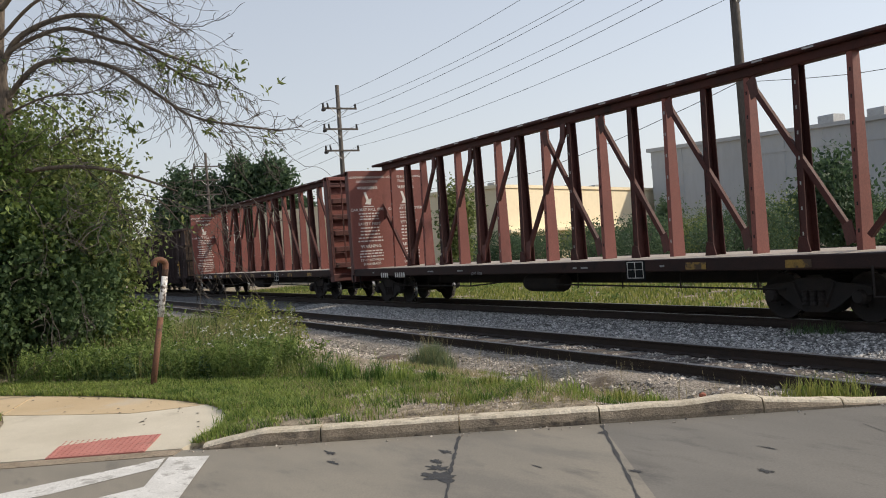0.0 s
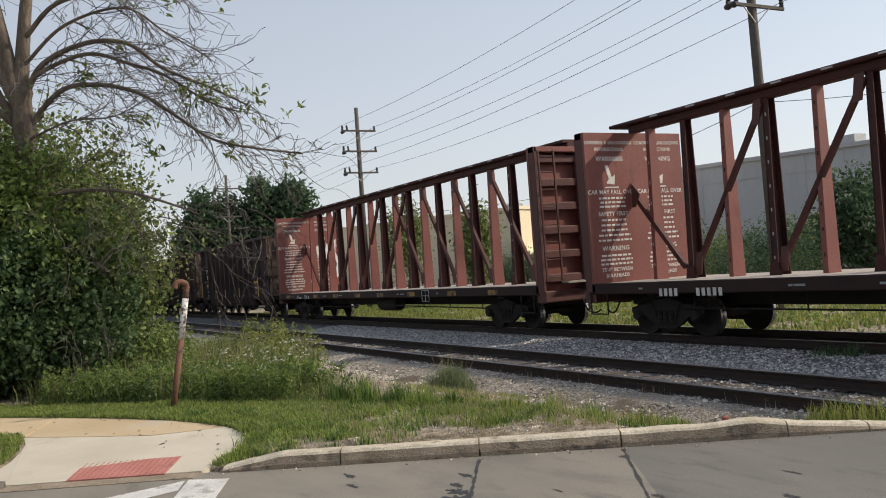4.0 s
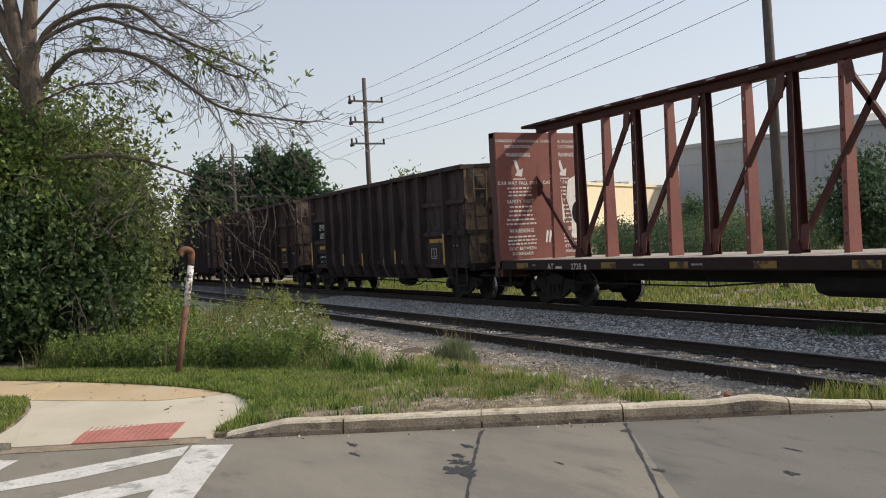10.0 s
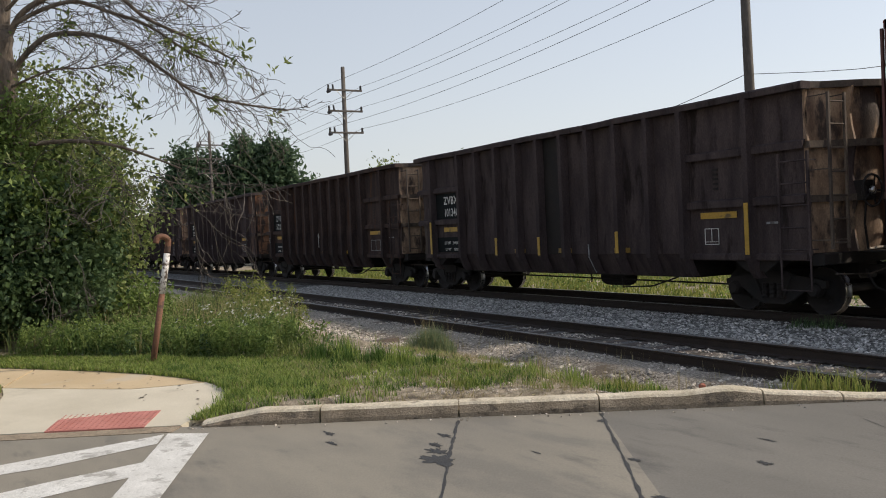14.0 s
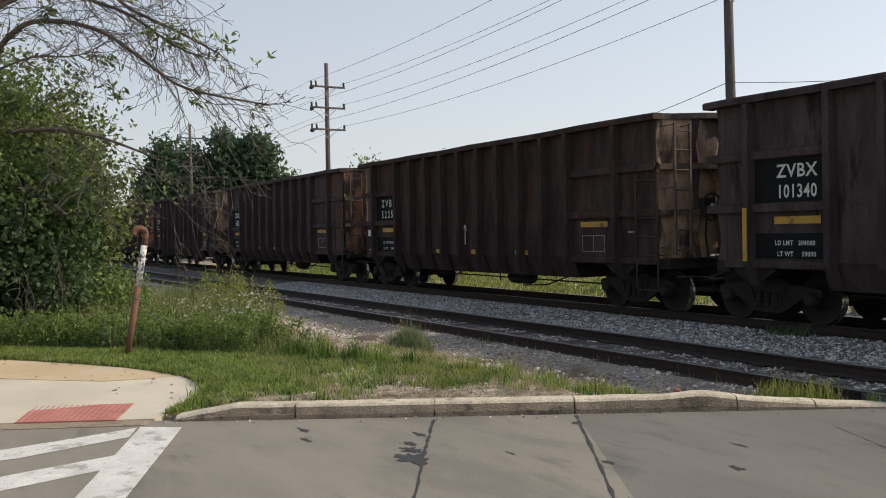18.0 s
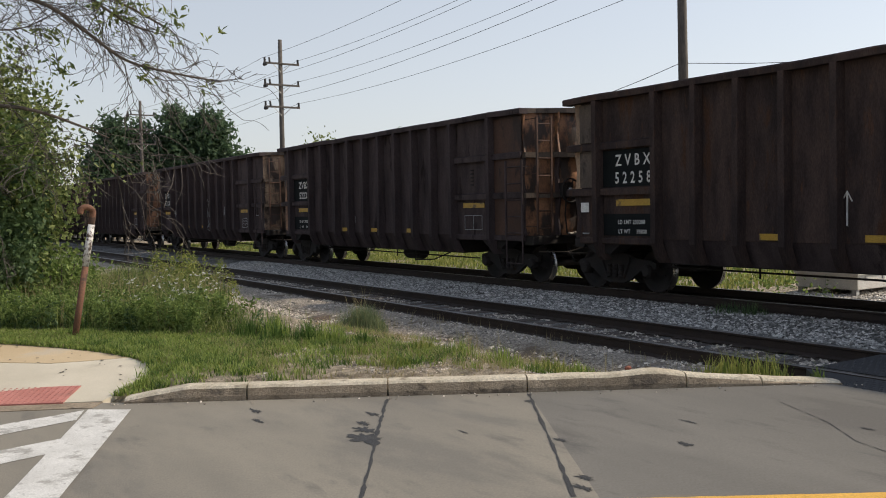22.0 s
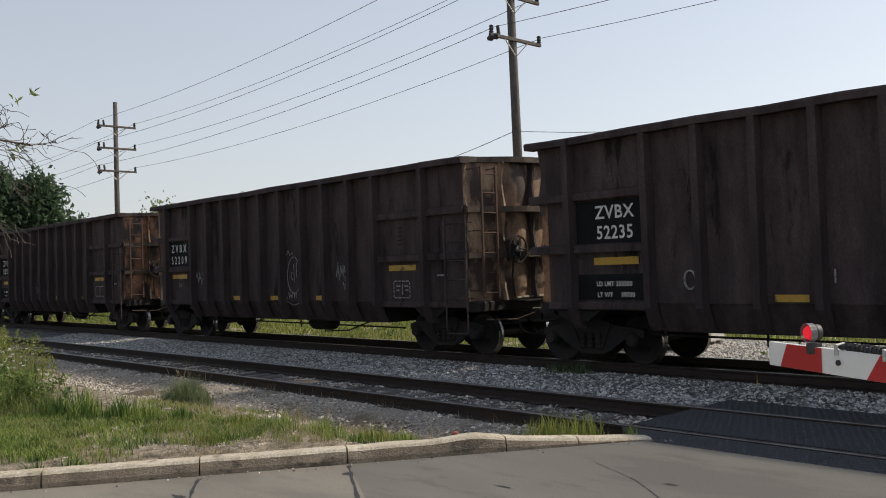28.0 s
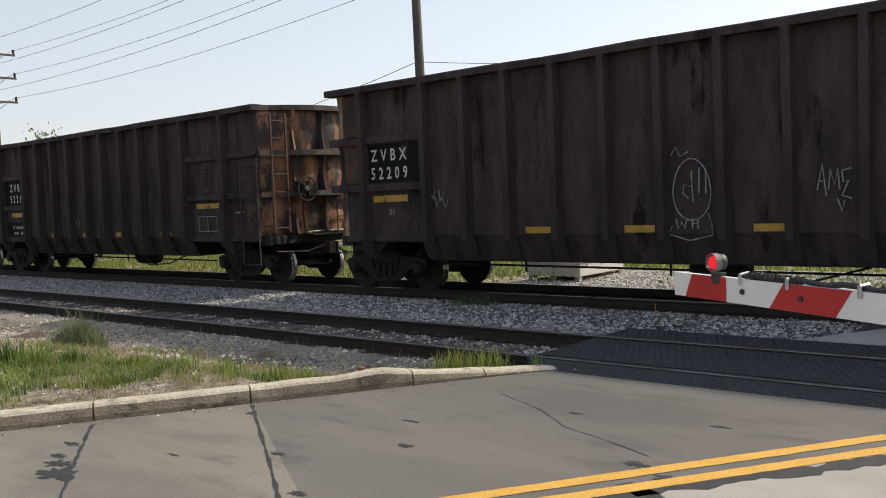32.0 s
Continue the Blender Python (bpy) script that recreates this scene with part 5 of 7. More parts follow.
        part("end_ladder", sh, REDDARK, car)
        part("end_platform", Shape().box(min(x0 + e * 0.3, x0 + e * 0.6), max(x0 + e * 0.3, x0 + e * 0.6), -0.9, 0.9, DECK + 0.02, DECK + 0.07), DECKWOOD, car)
        part("end_sill", Shape().box(min(x0, x0 + e * 0.4), max(x0, x0 + e * 0.4), -1.48, 1.48, 0.75, 1.05, 0.03), REDDARK, car)
        st = Shape().tube([(e * (B_HALF - 0.1), -1.5, 1.0), (e * (B_HALF - 0.1), -1.5, 0.5), (e * (B_HALF - 0.7), -1.5, 0.5), (e * (B_HALF - 0.7), -1.5, 1.0)], 0.022, 5)
        part("stirrup_step", st, SOOT, car)
        lettering("CAUTION", 0.14, x0 + e * 0.345, 0.25 if e > 0 else -0.25, 4.69, car, ON_END if e > 0 else ON_END @ Matrix.Rotation(math.pi, 4, "Y"))
    # stencils on the rear bulkhead's inner face
    xf = -inner + 0.086 - 0.08
    for yc in (-0.78, 0.72):
        lettering("LOADING & UNLOADING", 0.115, xf, yc, 4.52, car, ON_END)
        lettering("INSTRUCTIONS", 0.115, xf, yc, 4.36, car, ON_END)
        lettering("WARNING", 0.16, xf, yc, 4.13, car, ON_END)
        arrow = Shape().add([(xf, yc - 0.16, 3.98), (xf, yc - 0.06, 3.98), (xf, yc + 0.03, 3.7), (xf, yc + 0.14, 3.76), (xf, yc + 0.1, 3.52), (xf, yc - 0.14, 3.55), (xf, yc - 0.06, 3.66)], [(0, 1, 2, 6), (2, 3, 4, 5, 6)])
        arrow.box(xf - 0.002, xf + 0.001, yc - 0.2, yc + 0.22, 3.44, 3.47)
        part("stencil_arrow", arrow, LETTER, car)
        lettering("CAR MAY FALL OVER", 0.14, xf, yc, 3.34, car, ON_END)
        lettering("SAFETY FIRST", 0.14, xf, yc, 2.82, car, ON_END)
        lettering("WARNING", 0.16, xf, yc, 2.0, car, ON_END)
        rb = random.Random(int(yc * 10))
        bars = Shape()
        for z in (3.2, 3.1, 3.0, 2.68, 2.56, 2.44, 2.32, 2.2, 1.84, 1.74, 1.64):
            w = rb.uniform(0.36, 0.5)
            a = -w
            while a < w:
                b = min(a + rb.uniform(0.06, 0.16), w)
                bars.box(xf - 0.002, xf + 0.001, yc + a, yc + b, z - 0.025, z + 0.02)
                a = b + 0.035
        tagged(part("stencil_text", bars, LETTER, car), kind="stuff")
        lettering("73'-0\" BETWEEN", 0.12, xf, yc, 1.5, car, ON_END)
        lettering("BULKHEADS", 0.12, xf, yc, 1.36, car, ON_END)
    if tag:
        blob = Shape()
        for poly in ([(0.28, 3.25), (0.58, 3.42), (0.72, 2.3), (0.6, 2.15), (0.45, 2.85)], [(0.88, 3.4), (1.4, 3.66), (1.34, 3.02), (1.49, 2.7), (1.49, 1.95), (1.3, 1.72), (0.92, 1.75), (0.95, 2.4), (0.8, 2.9)]):
            blob.add([(xf + 0.004, a, b) for a, b in poly], [tuple(range(len(poly)))])
        part("painted_tag", blob, WHITE, car, "large white graffiti shapes")
        blob = Shape()
        blob.add([(xf + 0.008, 1.17 + 0.2 * math.cos(k * 0.5236), 2.45 + 0.34 * math.sin(k * 0.5236)) for k in range(12)], [tuple(range(12))])
        part("painted_tag", blob, BLACKPAINT, car)
        blob = Shape()
        for a in (0.0, 0.11, 0.22):
            blob.add([(xf + 0.004, a, 1.66), (xf + 0.004, a + 0.05, 1.62), (xf + 0.004, a + 0.13, 1.95), (xf + 0.004, a + 0.06, 2.0)], [(0, 1, 2, 3)])
        part("painted_tag", blob, WHITE, car)
    y = -1.505
    for x in (-9.38, -5.76, -3.46, -1.2, 0.9, 3.4, 6.2, 8.6) if tag else (6.2, 8.6):
        part("yellow_reflector", Shape().box(x - 0.27, x + 0.27, y - 0.004, y, 0.99, 1.13), DIRTYYELLOW, car)
    fr = Shape()
    for x0, x1, z0, z1 in ((4.2, 4.7, 1.16, 1.175), (4.2, 4.7, 0.82, 0.835), (4.2, 4.215, 0.82, 1.175), (4.685, 4.7, 0.82, 1.175), (4.44, 4.455, 0.82, 1.175), (4.2, 4.7, 1.0, 1.01)):
        fr.box(x0, x1, y - 0.008, y - 0.002, z0, z1)
    part("stencil_frame", fr, LETTER, car)
    part("stencil_panel", Shape().box(4.15, 4.75, y - 0.002, y + 0.02, 0.78, 1.2), BLACKPAINT, car)
    rb = random.Random(8)
    bars = Shape()
    for x in (-8.9, -4.9, -4.65, -3.1, -2.9, 2.3, 2.6, 5.2):
        bars.box(x, x + rb.uniform(0.1, 0.25), y - 0.004, y, 1.05, 1.09)
    tagged(part("stencil_text", bars, CHALK, car), kind="stuff")
    if tag:
        lettering("AT", 0.2, -8.08, y - 0.003, 1.03, car)
        lettering("2735", 0.2, -7.0, y - 0.003, 1.03, car)
        part("stencil_bar", Shape().box(-7.86, -7.6, y - 0.003, y, 0.98, 1.04), LETTER, car)
        part("stencil_bar", Shape().box(-6.68, -6.6, y - 0.003, y, 0.96, 1.08), LETTER, car)
    else:
        for x0, n in ((MARK_X, 4), (MARK_X + 1.08, 5)):
            for k in range(n):
                part("stencil_bar", Shape().box(x0 + 0.15 * k, x0 + 0.15 * k + 0.09, y - 0.004, y, 0.9, 1.06), LETTER, car)
        lettering("LT WT   60700", 0.11, WEIGHT_X, y - 0.003, 0.98, car, mat=CHALK, wide=0.75)
    sh = Shape()
    sh.tube([(-8.0, -1.15, 0.62), (-3.0, -1.15, 0.6), (-1.2, -1.15, 0.72)], 0.02, 5)
    sh.tube([(1.0, -1.15, 0.66), (8.0, -1.15, 0.58)], 0.02, 5)
    for x in (-7.6, -7.2, -5.6, -4.8, -3.0, 2.0, 3.6, 5.4, 7.4):
        sh.tube([(x, -1.15, 0.96), (x, -1.15, 0.58)], 0.018, 5)
    sh.lathe([(0, -0.75), (0.2, -0.75), (0.24, -0.6), (0.24, 0.75), (0.2, 0.85), (0, 0.85)], (0.2, -0.8, 0.68), "x", 12)
    part("brake_rigging", sh, SOOT, car)
    add_trucks(car, B_HALF - 2.15)
    coupler(car, B_HALF + 0.1, 0.0, 0.25)
    return car


def place(car, middle):
    car.location = (middle, TRACK_MID, 0)
    CARS.append((car, middle))


place(centerbeam(), -18.85)
place(centerbeam(True), -42.45)
for middle, number, paint_kind, marks, rear, front in (
        (-61.75, "101340", 3, "bars", -0.3, 0.07), (-77.15, "52258", 1, "", 0.0, 0.0), (-92.7, "52235", 0, "soft", 0.14, 0.25), (-108.35, "52209", 0, "tags", 0.06, 0.28),
        (-124.75, "52217", 2, "soft", 0.0, 0.25), (-140.2, "52240", 1, "", 0.0, 0.1), (-155.65, "52226", 0, "", 0.0, 0.1)):
    place(gondola(number, paint_kind, marks, rear, front), middle)

# ---- wires and poles ----
def utility_pole(x, y, top, arm_z, arm=1.35, lean=0.0, name_label="weathered timber utility pole with three crossarms"):
    pole = thing("utility_pole", name_label, "utility pole", "line of utility poles", at=(x, y, -0.4))
    off = lambda z: lean * z / top
    part("pole", Shape().tube([(0, off(0), 0), (0, off(top * 0.5), top * 0.5), (0, off(top), top + 0.4)], [0.19, 0.165, 0.13], 12), POLEWOOD, pole, smooth=True)
    for z in arm_z:
        z += 0.4
        o = off(z)
        arm_ob = part("crossarm", Shape().box(0.12, 0.22, o - arm, o + arm, z - 0.06, z + 0.06, 0.01), POLEWOOD, pole)
        br = Shape()
        for s in (-1, 1):
            br.tube([(0.2, o + s * 0.62, z - 0.04), (0.16, o + s * 0.06, z - 0.55)], 0.022, 5)
        part("brace", br, GALV, pole)
        for s in (-1, 1):
            ins = Shape().lathe([(0.0, 0.06), (0.045, 0.06), (0.09, 0.1), (0.055, 0.15), (0.09, 0.2), (0.055, 0.25), (0.085, 0.31), (0.0, 0.36)], (0.17, o + s * (arm - 0.08), z), "z", 8)
            part("insulator", ins, WIRE, pole)
        drop = Shape()
        drop.lathe([(0, -0.26), (0.07, -0.26), (0.12, -0.13), (0.07, 0.0), (0.12, 0.13), (0.07, 0.26), (0, 0.26)], (0.3, o - arm + 0.05, z - 0.12), "x", 8)
        part("insulator", drop, WIRE, pole, "dark strain insulator")
        part("cutout", Shape().tube([(0.2, o - arm + 0.42, z + 0.06), (0.2, o - arm + 0.38, z + 0.36)], [0.07, 0.06], 7), WIRE, pole)
    return pole


P1, P2, P0, P3 = (-55.0, 23.6), (-21.06, 24.1), (-89.0, 23.4), (13.0, 24.4)
ARMS1, ARMS2 = (11.6, 10.2, 8.75), (13.05, 11.5, 9.95)
utility_pole(*P1, 13.2, ARMS1, 1.25, lean=0.05)
utility_pole(*P2, 14.6, ARMS2, lean=-0.25)
utility_pole(*P0, 13.0, ARMS1)
utility_pole(*P3, 14.6, ARMS2)
spans = ((P0, ARMS1, P1, ARMS1, 0.5), (P1, ARMS1, P2, ARMS2, 0.55), (P2, ARMS2, P3, ARMS2, 0.5))
for (ax, ay), az, (bx_, by_), bz, sag in spans:
    for k in range(3):
        for s in (-1, 1):
            pts = []
            for i in range(17):
                t = i / 16
                pts.append((ax + (bx_ - ax) * t + 0.17, ay + (by_ - ay) * t + s * 1.27, az[k] + (bz[k] - az[k]) * t + 0.3 - 4 * sag * t * (1 - t)))
            tagged(part("power_line", Shape().tube(pts, 0.011, 4, False), WIRE), "thin dark overhead wire strung between poles", "wire", "overhead wires")
for pts in ([(-21.2, 24.0, 6.7), (-24.2, 24.1, 6.2), (-30.4, 24.1, 5.3), (-37, 24, 4.9), (-55, 23.7, 5.6)], [(-21.2, 24.0, 6.7), (-18.0, 24.1, 6.24), (-15.5, 24.1, 6.02), (-8, 24.2, 5.7), (13, 24.4, 6.6)]):
    tagged(part("service_cable", Shape().tube(curve_points(pts, 8), 0.013, 4, False), WIRE), "dark sagging service cable tied to a pole", "wire", "overhead wires")

# ---- foliage tools ----
def leaf_field(centres, size, rs, slim=0.5, flat=0.0):
    """Diamond leaves at the given points: verts and quads."""
    n = len(centres)
    a = rs.normal(size=(n, 3))
    a[:, 2] -= 0.35
    a /= np.linalg.norm(a, axis=1)[:, None]
    b = np.cross(a, rs.normal(size=(n, 3)))
    b /= np.linalg.norm(b, axis=1)[:, None]
    c = np.cross(a, b)
    s = size * rs.uniform(0.6, 1.35, n)[:, None]
    p = np.asarray(centres)
    tip, mid = p + a * s, p + a * s * 0.45
    fold = c * s * 0.1
    v = np.stack([p, mid + b * s * slim * 0.5 + fold, tip, mid - b * s * slim * 0.5 + fold], 1).reshape(-1, 3)
    return v, np.arange(4 * n).reshape(-1, 4)


def clump_points(ellipsoids, clumps, per, spread, rs, shell=0.55, ragged=0.25):
    """Leaf places in clumps near the surface of several ellipsoids."""
    vol = np.array([r[0] * r[1] * r[2] for _, r in ellipsoids]) ** 0.67
    pick = rs.choice(len(ellipsoids), clumps, p=vol / vol.sum())
    d = rs.normal(size=(clumps, 3))
    d /= np.linalg.norm(d, axis=1)[:, None]
    rad = (shell + (1 - shell) * rs.uniform(0, 1, clumps) ** 0.6) * (1 + ragged * rs.normal(size=clumps) * 0.6)
    c = np.array([ellipsoids[i][0] for i in pick]) + d * rad[:, None] * np.array([ellipsoids[i][1] for i in pick])
    pts = c[:, None, :] + rs.normal(size=(clumps, per, 3)) * spread * rs.uniform(0.6, 1.3, (clumps, 1, 1))
    pts = pts.reshape(-1, 3)
    return pts[pts[:, 2] > 0.05]


def crown(name, parent, ellipsoids, clumps, per, spread, size, mat, seed, shell=0.55, slim=0.5, ragged=0.25, floor=None):
    rs = np.random.RandomState(seed)
    pts = clump_points(ellipsoids, clumps, per, spread, rs, shell, ragged)
    if floor is not None:
        pts = pts[pts[:, 2] > floor]
    v, q = leaf_field(pts, size, rs, slim)
    ob = new(name, array_mesh(name, v, q, [mat]))
    ob.parent = parent
    return tagged(ob, kind="stuff")


def blades(name, pts, height, width, rs, mat, parent=None, lean=0.35, label="", category="grass"):
    """Bent tapering grass blades rooted at pts (n x 3)."""
    n = len(pts)
    h = height * rs.uniform(0.45, 1.25, n)
    a = rs.uniform(0, 2 * np.pi, n)
    l = lean * h * rs.uniform(0.1, 1.3, n)
    d = np.stack([np.cos(a), np.sin(a), 0 * a], 1)
    w = np.stack([-np.sin(a + rs.normal(size=n) * 0.6), np.cos(a), 0 * a], 1) * (width * rs.uniform(0.6, 1.3, n))[:, None]
    up = np.array([0, 0, 1.0])
    m = pts + d * (l * 0.3)[:, None] + up * (h * 0.55)[:, None]
    t = pts + d * l[:, None] + up * h[:, None]
    v = np.stack([pts - w, pts + w, m + w * 0.75, m - w * 0.75, t], 1).reshape(-1, 3)
    k = 5 * np.arange(n)[:, None]
    faces = np.concatenate([k + [0, 1, 2], k + [0, 2, 3], k + [3, 2, 4]])
    ob = new(name, array_mesh(name, v, faces, [mat]))
    ob.parent = parent
    return tagged(ob, label, category, kind="stuff")


def scatter(n, x0, x1, y0, y1, rs, keep, z=ground_height):
    x, y = rs.uniform(x0, x1, n), rs.uniform(y0, y1, n)
    return np.array([(a, b, z(a, b)) for a, b in zip(x, y) if keep(a, b)])


def patchy(x, y, s=0.8, k=0.0):
    return noise.noise((x * s, y * s, k))


def pad_gap(x, y):
    """Metres from the path's outer edge."""
    best = 9.0
    for (x0, y0), (x1, y1) in zip(PAD[:12], PAD[1:12]):
        dx, dy = x1 - x0, y1 - y0
        t = min(max(((x - x0) * dx + (y - y0) * dy) / (dx * dx + dy * dy), 0), 1)
        best = min(best, math.hypot(x - x0 - dx * t, y - y0 - dy * t))
    return best


rs = np.random.RandomState(7)
ISLAND = [(-12.45, -0.02), (-11.93, 0.37), (-11.45, 0.36), (-11.1, 0.28), (-10.72, 0.16), (-10.35, -0.04), (-11.1, -1.2), (-13.6, -1.2)]


def verge(x, y):
    s, q = road_coords(x, y)
    return q < -0.42 and not inside(x, y, PAD)


LINE_X = [-16.0, -14.96, -14.13, -13.4, -12.66, -11.95, -11.3, -10.6, -10.0, -9.3, -8.0]
LINE_Y = [0.06, 0.83, 1.56, 2.26, 2.91, 3.52, 4.0, 4.7, 5.15, 5.35, 5.7]


def lawn_edge(x):
    return float(np.interp(x, LINE_X, LINE_Y))


def lawn(x, y):
    """How thick the mown grass stands here, 0 to 1."""
    if not verge(x, y):
        return 0
    s, q = road_coords(x, y)
    if x < -10.2 and y < 0.67 * (x + 13.5):
        return 1.0 if inside(x, y, ISLAND) else 0
    if x > -8.8 + (y - 1.82) * 0.66 and y < 1.9:
        return 0
    rag = 0.35 * patchy(x, y, 1.7, 31)
    if x < -16.0 or y > lawn_edge(x) + rag * 0.6:
        return 0
    if x < -11.6:
        return 1.0
    d = min(max((-7.9 - x + 1.6 * patchy(x, y, 0.8, 2)) / 2.0, 0), 1)
    if q > -0.8 and s > 0.4:
        d *= 0.25 + 0.6 * max(patchy(x, y, 1.5, 7), 0)
    for cx, cy, r in ((-8.3, 5.35, 0.45), (-7.9, 5.75, 0.4), (-7.35, 5.95, 0.4), (-9.0, 5.0, 0.5), (-7.0, 6.3, 0.3)):
        d = max(d, 0.6 * (1 - math.hypot(x - cx, y - cy) / r))
    return max(d - max(0.5 * patchy(x, y, 2.3, 5), 0) - max(0.4 * patchy(x, y, 5.5, 15), 0), 0)


rg = random.Random(17)
pts = scatter(250000, -16.2, -6.3, -1.3, 6.2, rs, lambda x, y: rg.random() < lawn(x, y))
blades("lawn_grass", pts[1::7], 0.055, 0.006, rs, TURF, lean=0.9, label="darker green blades in the short grass", category="grass")
blades("lawn_grass", pts, 0.065, 0.0065, rs, GRASS, lean=1.25, label="short bright green grass along the path", category="grass")
blades("lawn_straw", pts[::9] + [0.03, 0.02, 0], 0.07, 0.004, rs, STRAW, lean=1.2, label="dead straw blades in the short grass", category="grass")
roots = scatter(1500, -13.5, -6.0, 2.2, 6.8, rs, lambda x, y: rg.random() < 0.15 + 0.5 * lawn(x, y) and verge(x, y) and y < lawn_edge(x) + 0.7)
for name, part_of, mat, label in (("bright_tufts", 0, GRASS, "bright green tufts in the short grass"), ("dark_tufts", 1, TURF, "dark green tufts in the short grass")):
    own = roots[part_of::2]
    pts = np.repeat(own, 42, axis=0)
    pts[:, :2] += rs.normal(size=(len(pts), 2)) * 0.05
    blades(name, pts, 0.095, 0.0042, rs, mat, lean=1.0, label=label, category="grass")
pts = scatter(26000, -12, -5.4, 3.2, 7.2, rs, lambda x, y: verge(x, y) and patchy(x, y, 1.3, 3) > 0.22)
blades("verge_grass", pts[::2], 0.1, 0.005, rs, GRASS, lean=0.8, label="sparse green grass on the dry verge", category="grass")
pts = scatter(22000, -12, -5.2, 3.4, 7.6, rs, lambda x, y: verge(x, y) and patchy(x, y, 1.1, 9) > -0.1)
blades("dry_grass", pts[::2], 0.1, 0.0035, rs, STRAW, lean=1.6, label="dry straw grass lying on the verge", category="grass")


def weedy(x, y):
    if not verge(x, y) or y < 0.4 or x > -10.9 or (x < -15.6 and y < 2.2):
        return False
    top = float(np.interp(x, [-24, -20, -17.5, -16, -14.5, -13.2, -12.2, -11.2], [7.2, 6.7, 6.2, 5.6, 4.9, 4.45, 4.25, 4.3])) + 0.35 * patchy(x, y, 0.9, 2)
    return lawn_edge(x) + 0.02 < y < top and pad_gap(x, y) > 0.4


def leafy_plants(name, roots, height, leaf, count, mat, label, seed):
    """Upright weeds: each a column of leaves that thins towards its tip."""
    r2 = np.random.RandomState(seed)
    out = []
    for x, y, z in roots:
        h = height * r2.uniform(0.5, 1.25)
        k = max(int(count * h / height), 6)
        t = r2.uniform(0.12, 1, k)
        rad = h * 0.22 * (1.15 - t) * r2.uniform(0.4, 1.3, k) + 0.01
        a = r2.uniform(0, 6.28, k)
        bx_, by_ = r2.normal(size=2) * 0.12 * h
        out.append(np.stack([x + rad * np.cos(a) + bx_ * t * t, y + rad * np.sin(a) + by_ * t * t, z + h * t], 1))
    v, q = leaf_field(np.concatenate(out), leaf, r2, 0.36)
    tagged(new(name, array_mesh(name, v, q, [mat])), label, "weeds", kind="stuff")


pts = scatter(30000, -24, -10.6, 0.4, 7.4, rs, lambda x, y: weedy(x, y) and patchy(x, y, 1.7, 14) > -0.45)
tall = np.array([patchy(x, y, 1.4, 33) for x, y, z in pts])
tall = np.where(pts[:, 0] > -12.6, tall - 0.25, tall)
low_w, mid_w, high_w = pts[tall < -0.05], pts[(tall >= -0.05) & (tall < 0.25)], pts[tall >= 0.25]
blades("tall_weeds", low_w, 0.26, 0.006, rs, WEED, lean=0.9, label="tangled green weeds beside the track", category="weeds")
blades("tall_weeds", mid_w, 0.42, 0.006, rs, WEED, lean=0.7, label="tangled green weeds beside the track", category="weeds")
blades("tall_weeds", high_w, 0.46, 0.007, rs, TURF, lean=0.6, label="taller coarse green grass in the weeds", category="weeds")
dry = scatter(5000, -20, -11.0, 0.6, 6.8, rs, lambda x, y: weedy(x, y) and (patchy(x, y, 0.9, 44) > 0.05 or (x < -14.2 and y > 2.0)))
blades("dry_stalks", dry, 0.55, 0.0042, rs, STRAW, lean=0.75, label="thin dry stalks among the weeds", category="weeds")
front = scatter(3400, -17.5, -11.0, 0.8, 5.6, rs, lambda x, y: weedy(x, y) and patchy(x, y, 1.1, 21) > -0.2 and y < lawn_edge(x) + 1.5)
leafy_plants("green_weeds", front, 0.46, 0.07, 42, LEAFMID, "leafy green weeds in a rough bank", 51)
back = scatter(700, -22, -11.6, 2.6, 7.2, rs, lambda x, y: weedy(x, y) and patchy(x, y, 0.9, 23) > 0.0)
leafy_plants("grey_weeds", back, 0.62, 0.06, 30, WEED, "grey green and straw coloured tall weeds", 52)
gold = np.array([(cx + a, cy + b, ground_height(cx + a, cy + b)) for cx, cy, n in ((-19.3, 5.6, 16), (-17.8, 5.5, 12), (-16.2, 5.4, 8), (-21.0, 6.2, 14), (-18.5, 6.3, 8)) for a, b in rs.normal(size=(n, 2)) * 0.3])
thin = scatter(380, -18, -11.2, 3.8, 6.6, rs, lambda x, y: verge(x, y) and not weedy(x, y) and y > lawn_edge(x) + 0.2 and y < lawn_edge(x) + 2.6)
blades("sparse_stalks", thin, 0.36, 0.0035, rs, WEED, lean=1.1, label="sparse thin weeds on the gravel edge", category="weeds")
leafy_plants("yellow_weeds", gold, 0.78, 0.075, 60, MEADOW, "tall yellow green weeds beside the siding", 53)
dark = scatter(520, -15.5, -10.9, 0.8, 5.6, rs, lambda x, y: weedy(x, y) and 0.0 < y - lawn_edge(x) < 0.55 and patchy(x, y, 1.3, 29) > -0.1)
leafy_plants("dark_weeds", dark, 0.33, 0.07, 40, LEAFDARK, "dark green leafy weeds at the grass edge", 54)

